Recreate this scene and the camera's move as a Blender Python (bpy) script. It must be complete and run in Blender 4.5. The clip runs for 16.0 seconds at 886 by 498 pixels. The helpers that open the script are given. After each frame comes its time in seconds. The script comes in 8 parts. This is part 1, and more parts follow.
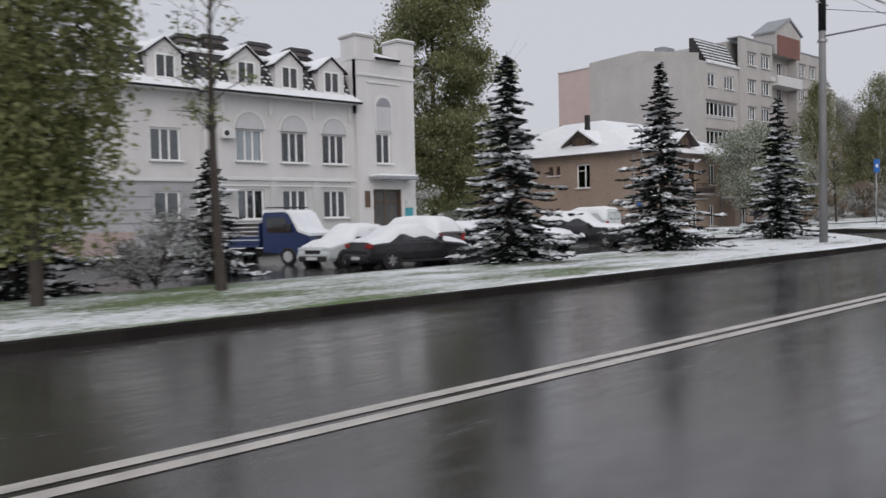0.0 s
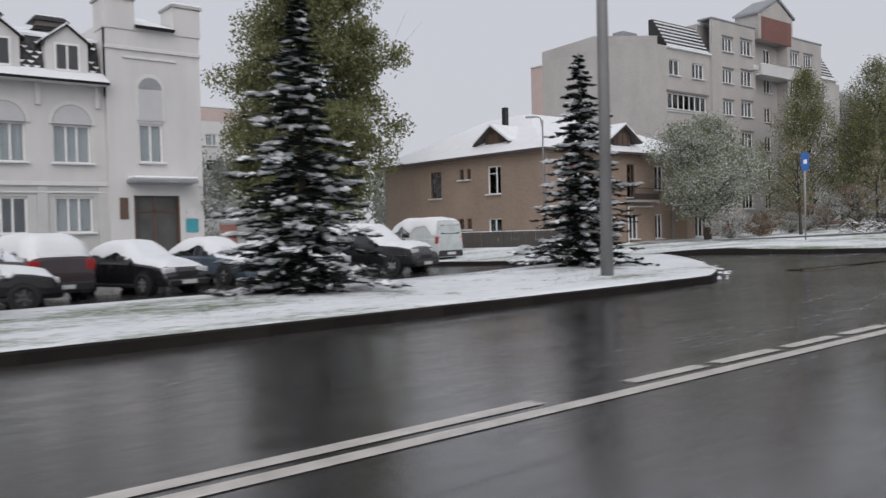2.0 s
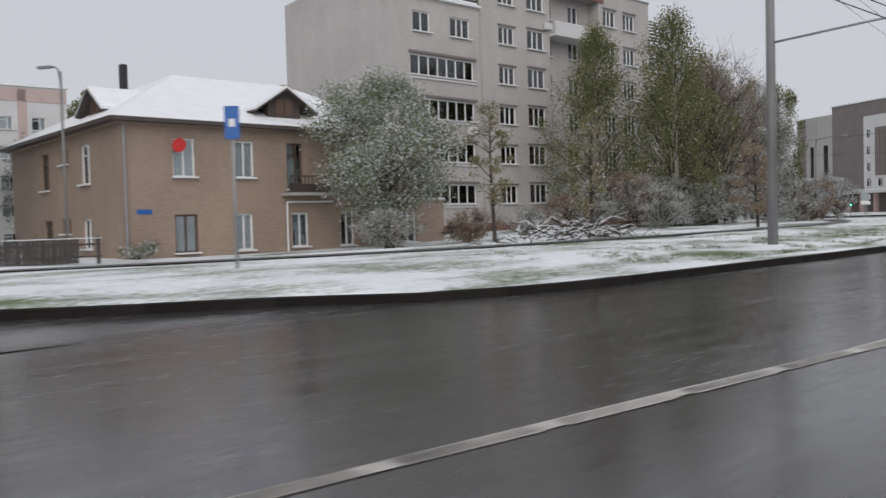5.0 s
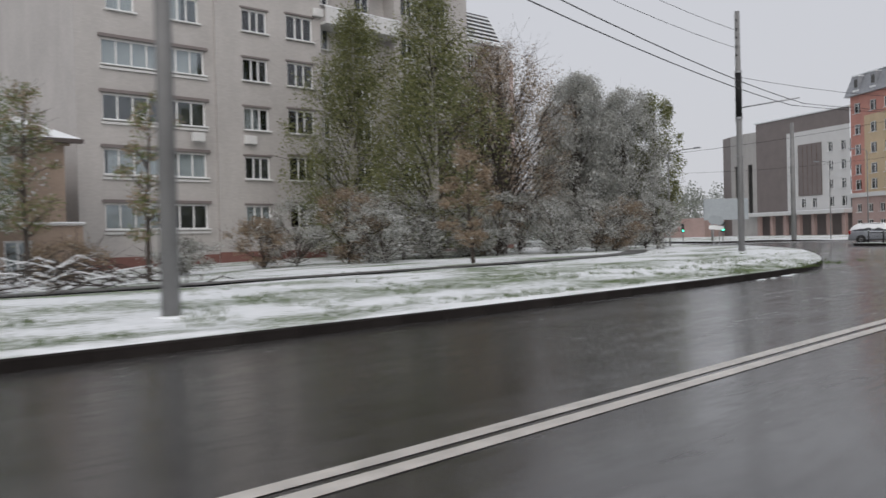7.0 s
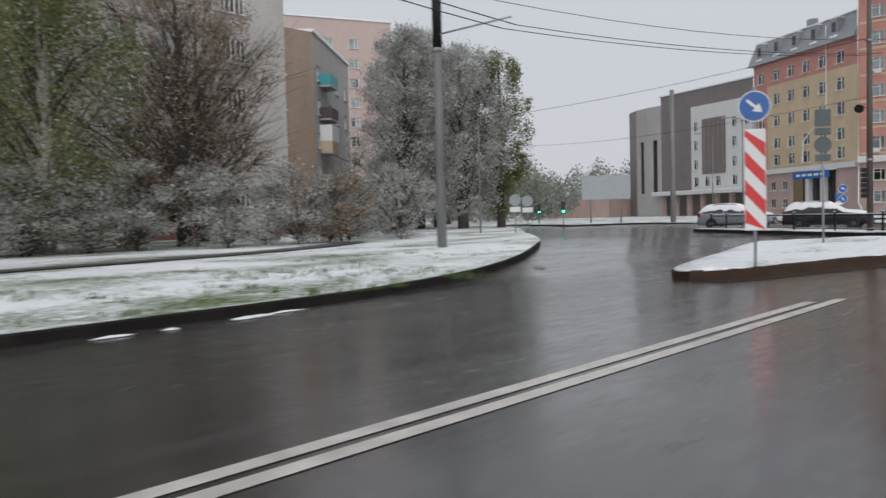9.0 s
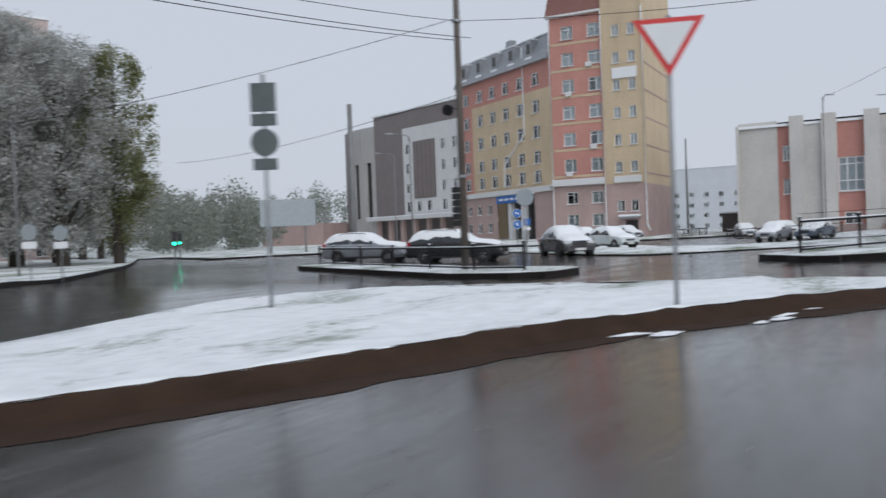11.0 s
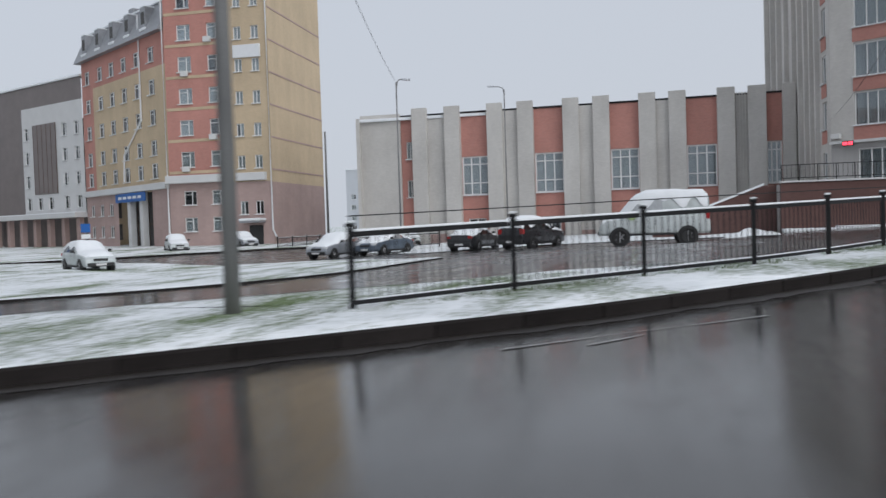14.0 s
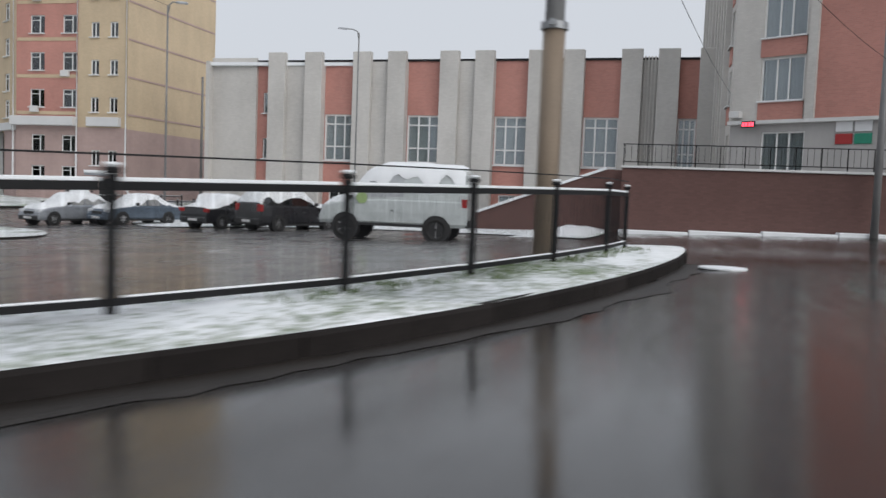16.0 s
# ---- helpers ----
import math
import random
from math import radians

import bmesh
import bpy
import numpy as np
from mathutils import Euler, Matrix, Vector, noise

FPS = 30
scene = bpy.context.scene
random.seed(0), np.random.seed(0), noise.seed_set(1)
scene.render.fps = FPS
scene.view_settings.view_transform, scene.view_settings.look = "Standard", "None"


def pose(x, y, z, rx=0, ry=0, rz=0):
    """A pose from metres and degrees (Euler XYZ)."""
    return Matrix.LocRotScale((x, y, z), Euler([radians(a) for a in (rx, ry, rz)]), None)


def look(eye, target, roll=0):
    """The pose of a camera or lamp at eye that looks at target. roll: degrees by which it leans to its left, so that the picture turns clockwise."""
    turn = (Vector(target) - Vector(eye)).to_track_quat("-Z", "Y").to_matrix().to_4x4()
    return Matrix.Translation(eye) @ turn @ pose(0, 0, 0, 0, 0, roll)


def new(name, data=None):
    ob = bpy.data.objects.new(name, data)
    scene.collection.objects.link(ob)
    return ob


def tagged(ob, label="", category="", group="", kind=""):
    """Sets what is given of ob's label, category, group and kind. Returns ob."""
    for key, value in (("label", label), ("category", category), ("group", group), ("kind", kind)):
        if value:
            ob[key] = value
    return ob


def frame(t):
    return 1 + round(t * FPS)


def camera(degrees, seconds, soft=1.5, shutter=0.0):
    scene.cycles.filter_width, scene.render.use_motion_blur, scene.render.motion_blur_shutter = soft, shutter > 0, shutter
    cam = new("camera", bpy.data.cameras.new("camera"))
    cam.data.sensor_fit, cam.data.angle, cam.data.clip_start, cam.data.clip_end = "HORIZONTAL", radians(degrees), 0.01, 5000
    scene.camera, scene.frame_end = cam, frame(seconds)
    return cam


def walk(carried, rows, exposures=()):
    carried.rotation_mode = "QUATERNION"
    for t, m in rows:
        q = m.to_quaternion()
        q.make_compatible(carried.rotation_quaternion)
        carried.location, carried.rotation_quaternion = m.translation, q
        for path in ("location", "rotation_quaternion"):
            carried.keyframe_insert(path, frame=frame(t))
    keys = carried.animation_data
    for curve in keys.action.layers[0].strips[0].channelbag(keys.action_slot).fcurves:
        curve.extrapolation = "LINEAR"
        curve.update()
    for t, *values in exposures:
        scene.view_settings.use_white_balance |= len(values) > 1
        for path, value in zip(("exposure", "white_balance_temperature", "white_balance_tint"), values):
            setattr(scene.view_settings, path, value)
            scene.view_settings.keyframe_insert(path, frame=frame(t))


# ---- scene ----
cam = camera(56.20, 16.0, shutter=0.35)
PATH = [
    (0.0, pose(0.088, 0.104, 1.136, 87.97, 1.32, -42.68)),
    (0.5, pose(4.080, 0.222, 1.124, 88.40, 1.09, -42.86)),
    (1.0, pose(8.053, 0.368, 1.111, 88.48, 0.92, -42.96)),
    (1.5, pose(12.026, 0.518, 1.108, 88.86, 2.12, -40.65)),
    (2.0, pose(16.046, 0.630, 1.136, 88.64, 1.41, -39.32)),
    (2.5, pose(20.037, 0.729, 1.155, 88.50, 1.35, -39.32)),
    (3.0, pose(24.111, 0.902, 1.177, 88.27, 0.83, -39.91)),
    (3.5, pose(28.275, 1.009, 1.192, 87.87, 1.36, -41.40)),
    (4.0, pose(32.520, 1.070, 1.221, 87.70, 1.67, -41.74)),
    (6.5, pose(54.931, -0.056, 1.381, 88.99, 1.09, -41.47)),
    (7.0, pose(59.717, -0.153, 1.418, 89.35, 1.41, -43.13)),
    (7.5, pose(64.231, -0.064, 1.429, 88.34, 1.63, -43.99)),
    (8.0, pose(68.662, 0.133, 1.440, 88.05, 1.74, -44.14)),
    (10.5, pose(88.058, 0.659, 1.583, 88.49, 1.33, -57.55)),
    (11.0, pose(91.520, -0.184, 1.617, 89.01, 2.14, -62.78)),
    (11.5, pose(95.039, -1.383, 1.654, 88.94, 2.54, -66.86)),
    (12.0, pose(98.443, -2.805, 1.690, 88.84, 2.31, -69.60)),
    (12.5, pose(101.630, -4.342, 1.734, 89.54, 2.41, -72.94)),
    (13.0, pose(104.723, -6.283, 1.815, 89.09, 1.54, -76.77)),
    (13.5, pose(107.999, -8.659, 1.929, 87.72, 0.79, -78.73)),
    (14.0, pose(111.339, -11.134, 2.075, 88.22, 1.84, -78.07)),
    (14.5, pose(114.813, -13.695, 2.152, 87.84, 1.13, -76.12)),
    (15.0, pose(118.344, -16.274, 2.169, 86.79, -0.61, -76.75)),
    (15.5, pose(121.965, -18.842, 2.252, 86.22, -1.57, -77.20)),
    (16.0, pose(125.686, -21.213, 2.365, 86.16, -2.23, -76.50)),
]
walk(cam, PATH, [(0.0, 0.0, 6350, 14), (4.0, 0.0, 6350, 13), (8.0, 0.05, 6450, 12), (10.3, 0.05, 6100, 10), (12.5, 0.05, 5850, 10), (14.0, 0.03, 6050, 10), (14.5, -0.08, 6050, 9), (15.0, 0.05, 6150, 10), (15.5, 0.15, 6250, 11), (16.0, 0.17, 6250, 10)])



# soft daylight from a closed overcast sky
world = bpy.data.worlds.new("overcast_sky")
scene.world = world
world.use_nodes = True
wn, wl = world.node_tree.nodes, world.node_tree.links
wn.clear()
sky = wn.new("ShaderNodeTexSky")
sky.sky_type = "NISHITA"
sky.sun_disc = False
sky.sun_elevation = radians(31)
sky.sun_rotation = radians(219)
sky.air_density, sky.dust_density, sky.ozone_density = 1.0, 6.0, 1.0
cloud = wn.new("ShaderNodeRGB")
cloud.outputs[0].default_value = (6.05, 6.2, 6.45, 1)
veil = wn.new("ShaderNodeMix")
veil.data_type = "RGBA"
veil.inputs[0].default_value = 0.93
wl.new(sky.outputs[0], veil.inputs[6])
wl.new(cloud.outputs[0], veil.inputs[7])
bg = wn.new("ShaderNodeBackground")
bg.inputs[1].default_value = 0.1
wl.new(veil.outputs[2], bg.inputs[0])
wout = wn.new("ShaderNodeOutputWorld")
wl.new(bg.outputs[0], wout.inputs[0])

sun_data = bpy.data.lights.new("sun", "SUN")
sun_data.energy, sun_data.angle, sun_data.color = 1.25, radians(60), (1.0, 0.97, 0.93)
sun = new("sun", sun_data)
sun.matrix_world = look((0, 0, 60), (64, 78, 0))


# ---- materials ----
def nodes_of(name):
    m = bpy.data.materials.new(name)
    m.use_nodes = True
    nt = m.node_tree
    b = nt.nodes["Principled BSDF"]
    return m, nt, b


def link(nt, a, b):
    nt.links.new(a, b)


def tex(nt, kind="noise", scale=5.0, detail=4.0, rough=0.55, obj=True, stretch=None):
    tc = nt.nodes.new("ShaderNodeTexCoord")
    src = tc.outputs["Object"]
    if stretch:
        mp = nt.nodes.new("ShaderNodeMapping")
        mp.inputs["Scale"].default_value = stretch
        link(nt, src, mp.inputs[0])
        src = mp.outputs[0]
    if kind == "noise":
        n = nt.nodes.new("ShaderNodeTexNoise")
        n.inputs["Scale"].default_value, n.inputs["Detail"].default_value, n.inputs["Roughness"].default_value = scale, detail, rough
        link(nt, src, n.inputs["Vector"])
        return n.outputs["Fac"]
    n = nt.nodes.new("ShaderNodeTexVoronoi")
    n.inputs["Scale"].default_value = scale
    link(nt, src, n.inputs["Vector"])
    return n.outputs["Distance"]


def ramp(nt, fac, stops):
    r = nt.nodes.new("ShaderNodeValToRGB")
    el = r.color_ramp.elements
    while len(el) < len(stops):
        el.new(0.5)
    for e, (p, c) in zip(el, stops):
        e.position, e.color = p, (*c, 1) if len(c) == 3 else c
    link(nt, fac, r.inputs[0])
    return r.outputs[0]


def mixc(nt, fac, a, b, mode="MIX"):
    m = nt.nodes.new("ShaderNodeMix")
    m.data_type, m.blend_type = "RGBA", mode
    for sock, v in ((0, fac), (6, a), (7, b)):
        if isinstance(v, (int, float)):
            m.inputs[sock].default_value = v
        elif isinstance(v, tuple):
            m.inputs[sock].default_value = (*v, 1)
        else:
            link(nt, v, m.inputs[sock])
    return m.outputs[2]


def bump(nt, b, height, strength=0.3, dist=0.02):
    n = nt.nodes.new("ShaderNodeBump")
    n.inputs["Strength"].default_value, n.inputs["Distance"].default_value = strength, dist
    link(nt, height, n.inputs["Height"])
    link(nt, n.outputs[0], b.inputs["Normal"])


def shade(c, k):
    return tuple(min(1, max(0, v * k)) for v in c)


def plain(name, col, rough=0.7, metal=0.0, scale=3.0, var=0.18, fine=60.0, bmp=0.15, spec=0.5, streak=False):
    """A surface with broad stains, fine grain and slight relief."""
    m, nt, b = nodes_of(name)
    big = tex(nt, "noise", scale, 5, 0.6, stretch=(1, 1, 0.25) if streak else None)
    small = tex(nt, "noise", fine, 3)
    c1 = ramp(nt, big, [(0.3, shade(col, 1 - var)), (0.7, shade(col, 1 + var * 0.6))])
    c2 = mixc(nt, 0.25, c1, ramp(nt, small, [(0.35, shade(col, 1 - var)), (0.65, shade(col, 1 + var))]))
    link(nt, c2, b.inputs["Base Color"])
    b.inputs["Roughness"].default_value, b.inputs["Metallic"].default_value = rough, metal
    b.inputs["Specular IOR Level"].default_value = spec
    if bmp:
        bump(nt, b, small, bmp, 0.01)
    return m


def per_piece(m, amount=0.12):
    """Lets alike pieces differ a little in tone."""
    nt = m.node_tree
    b = nt.nodes["Principled BSDF"]
    info = nt.nodes.new("ShaderNodeObjectInfo")
    src = b.inputs["Base Color"].links[0].from_socket
    hs = nt.nodes.new("ShaderNodeHueSaturation")
    mr = nt.nodes.new("ShaderNodeMapRange")
    mr.inputs[3].default_value, mr.inputs[4].default_value = 1 - amount, 1 + amount
    link(nt, info.outputs["Random"], mr.inputs[0])
    link(nt, mr.outputs[0], hs.inputs["Value"])
    link(nt, src, hs.inputs["Color"])
    link(nt, hs.outputs[0], b.inputs["Base Color"])
    return m


def brickwork(name, brick, mortar, bw=0.25, bh=0.075, var=0.25, rough=0.85):
    """Courses of small bricks, too fine to pick apart from the road."""
    m, nt, b = nodes_of(name)
    tc = nt.nodes.new("ShaderNodeTexCoord")
    sep = nt.nodes.new("ShaderNodeSeparateXYZ")
    link(nt, tc.outputs["Object"], sep.inputs[0])
    add = nt.nodes.new("ShaderNodeMath")
    add.operation = "ADD"
    link(nt, sep.outputs[0], add.inputs[0])
    link(nt, sep.outputs[1], add.inputs[1])
    com = nt.nodes.new("ShaderNodeCombineXYZ")
    link(nt, add.outputs[0], com.inputs[0])
    link(nt, sep.outputs[2], com.inputs[1])
    bt = nt.nodes.new("ShaderNodeTexBrick")
    bt.inputs["Scale"].default_value = 1.0
    bt.inputs["Brick Width"].default_value, bt.inputs["Row Height"].default_value = bw, bh
    bt.inputs["Mortar Size"].default_value, bt.inputs["Mortar Smooth"].default_value = bh * 0.12, 0.3
    bt.inputs["Color1"].default_value = (*shade(brick, 1 - var), 1)
    bt.inputs["Color2"].default_value = (*shade(brick, 1 + var), 1)
    bt.inputs["Mortar"].default_value = (*mortar, 1)
    link(nt, com.outputs[0], bt.inputs["Vector"])
    stain = tex(nt, "noise", 0.35, 5, 0.6, stretch=(1, 1, 0.5))
    c = mixc(nt, 0.55, bt.outputs["Color"], ramp(nt, stain, [(0.3, shade(brick, 0.72)), (0.7, shade(brick, 1.15))]), "MIX")
    link(nt, c, b.inputs["Base Color"])
    b.inputs["Roughness"].default_value = rough
    bump(nt, b, bt.outputs["Fac"], -0.25, 0.01)
    return m


def wet_asphalt(name):
    m, nt, b = nodes_of(name)
    broad = tex(nt, "noise", 0.22, 5, 0.6, stretch=(0.35, 1.3, 1))
    mid = tex(nt, "noise", 2.2, 5, 0.65)
    grit = tex(nt, "noise", 90, 2)
    c = mixc(nt, 0.5, ramp(nt, broad, [(0.3, (0.030, 0.029, 0.029)), (0.7, (0.062, 0.058, 0.056))]),
             ramp(nt, mid, [(0.3, (0.028, 0.027, 0.027)), (0.75, (0.07, 0.066, 0.063))]))
    # the base colour blends to a darker tone across the junction
    sep = nt.nodes.new("ShaderNodeSeparateXYZ")
    tc = nt.nodes.new("ShaderNodeTexCoord")
    link(nt, tc.outputs["Object"], sep.inputs[0])
    mr = nt.nodes.new("ShaderNodeMapRange")
    mr.inputs[1].default_value, mr.inputs[2].default_value = 92.0, 112.0
    mr.inputs[3].default_value, mr.inputs[4].default_value = 0.0, 1.0
    link(nt, sep.outputs[0], mr.inputs[0])
    c = mixc(nt, mr.outputs[0], c, mixc(nt, 0.4, c, (0.012, 0.0102, 0.009)))
    # the car park blends to a paler and coarser surface
    lot = []
    for axis, lo, hi in ((0, 127.0, 137.0), (1, -20.0, -15.0)):
        q = nt.nodes.new("ShaderNodeMapRange")
        q.inputs[1].default_value, q.inputs[2].default_value = lo, hi
        link(nt, sep.outputs[axis], q.inputs[0])
        lot.append(q.outputs[0])
    both = nt.nodes.new("ShaderNodeMath")
    both.operation = "MULTIPLY"
    link(nt, lot[0], both.inputs[0])
    link(nt, lot[1], both.inputs[1])
    c = mixc(nt, both.outputs[0], c, ramp(nt, mid, [(0.3, (0.085, 0.083, 0.083)), (0.75, (0.15, 0.147, 0.146))]))
    link(nt, c, b.inputs["Base Color"])
    r = ramp(nt, broad, [(0.32, (0.07, 0.07, 0.07)), (0.5, (0.14, 0.14, 0.14)), (0.72, (0.28, 0.28, 0.28))])
    streak = tex(nt, "noise", 1.1, 6, 0.7, stretch=(0.3, 2.2, 1))
    r = mixc(nt, 0.45, r, ramp(nt, streak, [(0.35, (0.05, 0.05, 0.05)), (0.5, (0.2, 0.2, 0.2)), (0.66, (0.36, 0.36, 0.36))]))
    fine = tex(nt, "noise", 7.0, 4, 0.7, stretch=(0.5, 1.6, 1))
    r = mixc(nt, 0.3, r, ramp(nt, fine, [(0.35, (0.04, 0.04, 0.04)), (0.65, (0.42, 0.42, 0.42))]))
    r = mixc(nt, both.outputs[0], r, mixc(nt, 0.7, r, (0.5, 0.5, 0.5)))
    # standing water makes the junction smoother
    film = ramp(nt, tex(nt, "noise", 0.5, 4, 0.6), [(0.35, (0.85, 0.85, 0.85)), (0.62, (0.25, 0.25, 0.25))])
    film = mixc(nt, 1.0, film, mr.outputs[0], "MULTIPLY")
    r = mixc(nt, film, r, ramp(nt, streak, [(0.36, (0.04, 0.04, 0.04)), (0.66, (0.19, 0.19, 0.19))]))
    link(nt, r, b.inputs["Roughness"])
    b.inputs["Specular IOR Level"].default_value = 0.62
    ripple = tex(nt, "noise", 5.5, 4, 0.6, stretch=(0.45, 1.5, 1))
    h = mixc(nt, film, mixc(nt, 0.45, mid, grit), mixc(nt, 0.2, ripple, grit))
    bump(nt, b, h, 0.16, 0.007)
    return m


def snow_mat(name, tint=(0.84, 0.86, 0.88)):
    m, nt, b = nodes_of(name)
    big = tex(nt, "noise", 1.3, 5, 0.6)
    fine = tex(nt, "noise", 25, 4)
    link(nt, ramp(nt, big, [(0.3, shade(tint, 0.92)), (0.7, tint)]), b.inputs["Base Color"])
    b.inputs["Roughness"].default_value = 0.75
    b.inputs["Subsurface Weight"].default_value = 0.0
    bump(nt, b, mixc(nt, 0.4, big, fine), 0.5, 0.04)
    return m


def snowy_grass(name, cover=0.5, thaw=None):
    """Thin wet snow with green turf showing through in drawn-out patches."""
    m, nt, b = nodes_of(name)
    patch = tex(nt, "noise", 0.45, 6, 0.62, stretch=(0.45, 1.0, 1))
    tuft = tex(nt, "noise", 7, 5, 0.7)
    sep = mixc(nt, 0.38, patch, tuft)
    if thaw:
        tc = nt.nodes.new("ShaderNodeTexCoord")
        xyz = nt.nodes.new("ShaderNodeSeparateXYZ")
        link(nt, tc.outputs["Object"], xyz.inputs[0])
        mr = nt.nodes.new("ShaderNodeMapRange")
        mr.inputs[1].default_value, mr.inputs[2].default_value = thaw
        mr.inputs[3].default_value, mr.inputs[4].default_value = 0.0, 0.09
        link(nt, xyz.outputs[0], mr.inputs[0])
        sep = mixc(nt, 1.0, sep, mr.outputs[0], "ADD")
    mask = ramp(nt, sep, [(cover - 0.07, (0, 0, 0)), (cover + 0.05, (1, 1, 1))])
    grass = ramp(nt, tex(nt, "noise", 22, 4), [(0.3, (0.05, 0.08, 0.028)), (0.7, (0.17, 0.24, 0.085))])
    snow = ramp(nt, tex(nt, "noise", 3.0, 4), [(0.3, (0.72, 0.75, 0.76)), (0.7, (0.86, 0.88, 0.9))])
    link(nt, mixc(nt, mask, grass, snow), b.inputs["Base Color"])
    b.inputs["Roughness"].default_value = 0.8
    bump(nt, b, mixc(nt, 0.5, tuft, mask), 0.8, 0.06)
    return m


def foliage(name, cols, rough=0.6, snow=0.0):
    """Leaves, each of its own tone; some carry snow."""
    m, nt, b = nodes_of(name)
    geo = nt.nodes.new("ShaderNodeNewGeometry")
    stops = [(i / max(1, len(cols) - 1), c) for i, c in enumerate(cols)]
    c = ramp(nt, geo.outputs["Random Per Island"], stops)
    if snow:
        w = nt.nodes.new("ShaderNodeTexWhiteNoise")
        w.noise_dimensions = "1D"
        mu = nt.nodes.new("ShaderNodeMath")
        mu.operation = "MULTIPLY"
        mu.inputs[1].default_value = 917.0
        link(nt, geo.outputs["Random Per Island"], mu.inputs[0])
        link(nt, mu.outputs[0], w.inputs["W"])
        k = ramp(nt, w.outputs["Value"], [(0.0, (1, 1, 1)), (snow, (1, 1, 1)), (min(1, snow + 0.01), (0, 0, 0))])
        c = mixc(nt, k, c, (0.72, 0.74, 0.76))
    link(nt, c, b.inputs["Base Color"])
    b.inputs["Roughness"].default_value = rough
    through_leaf = nt.nodes.new("ShaderNodeBsdfTranslucent")
    link(nt, c, through_leaf.inputs[0])
    mix = nt.nodes.new("ShaderNodeMixShader")
    mix.inputs[0].default_value = 0.4
    link(nt, b.outputs[0], mix.inputs[1])
    link(nt, through_leaf.outputs[0], mix.inputs[2])
    link(nt, mix.outputs[0], nt.nodes["Material Output"].inputs[0])
    return m


def glass(name, tint=(0.72, 0.76, 0.77), rough=0.03):
    m = bpy.data.materials.new(name)
    m.use_nodes = True
    nt = m.node_tree
    nt.nodes.clear()
    tr = nt.nodes.new("ShaderNodeBsdfTransparent")
    tr.inputs[0].default_value = (*tint, 1)
    gl = nt.nodes.new("ShaderNodeBsdfGlossy")
    gl.inputs[0].default_value = (0.95, 0.97, 1, 1)
    gl.inputs["Roughness"].default_value = rough
    fr = nt.nodes.new("ShaderNodeFresnel")
    fr.inputs[0].default_value = 1.9
    mx = nt.nodes.new("ShaderNodeMixShader")
    link(nt, fr.outputs[0], mx.inputs[0])
    link(nt, tr.outputs[0], mx.inputs[1])
    link(nt, gl.outputs[0], mx.inputs[2])
    o = nt.nodes.new("ShaderNodeOutputMaterial")
    link(nt, mx.outputs[0], o.inputs[0])
    return m


def lamp_mat(name, col, strength):
    m, nt, b = nodes_of(name)
    b.inputs["Base Color"].default_value = (*col, 1)
    b.inputs["Emission Color"].default_value = (*col, 1)
    b.inputs["Emission Strength"].default_value = strength
    return m


def paint(name, col, rough=0.25, metal=0.0):
    m, nt, b = nodes_of(name)
    dirt = tex(nt, "noise", 2.0, 5, 0.6)
    link(nt, ramp(nt, dirt, [(0.25, shade(col, 0.75)), (0.6, col)]), b.inputs["Base Color"])
    link(nt, ramp(nt, dirt, [(0.3, (rough + 0.2,) * 3), (0.6, (rough,) * 3)]), b.inputs["Roughness"])
    b.inputs["Metallic"].default_value = metal
    b.inputs["Coat Weight"].default_value = 0.4
    return m


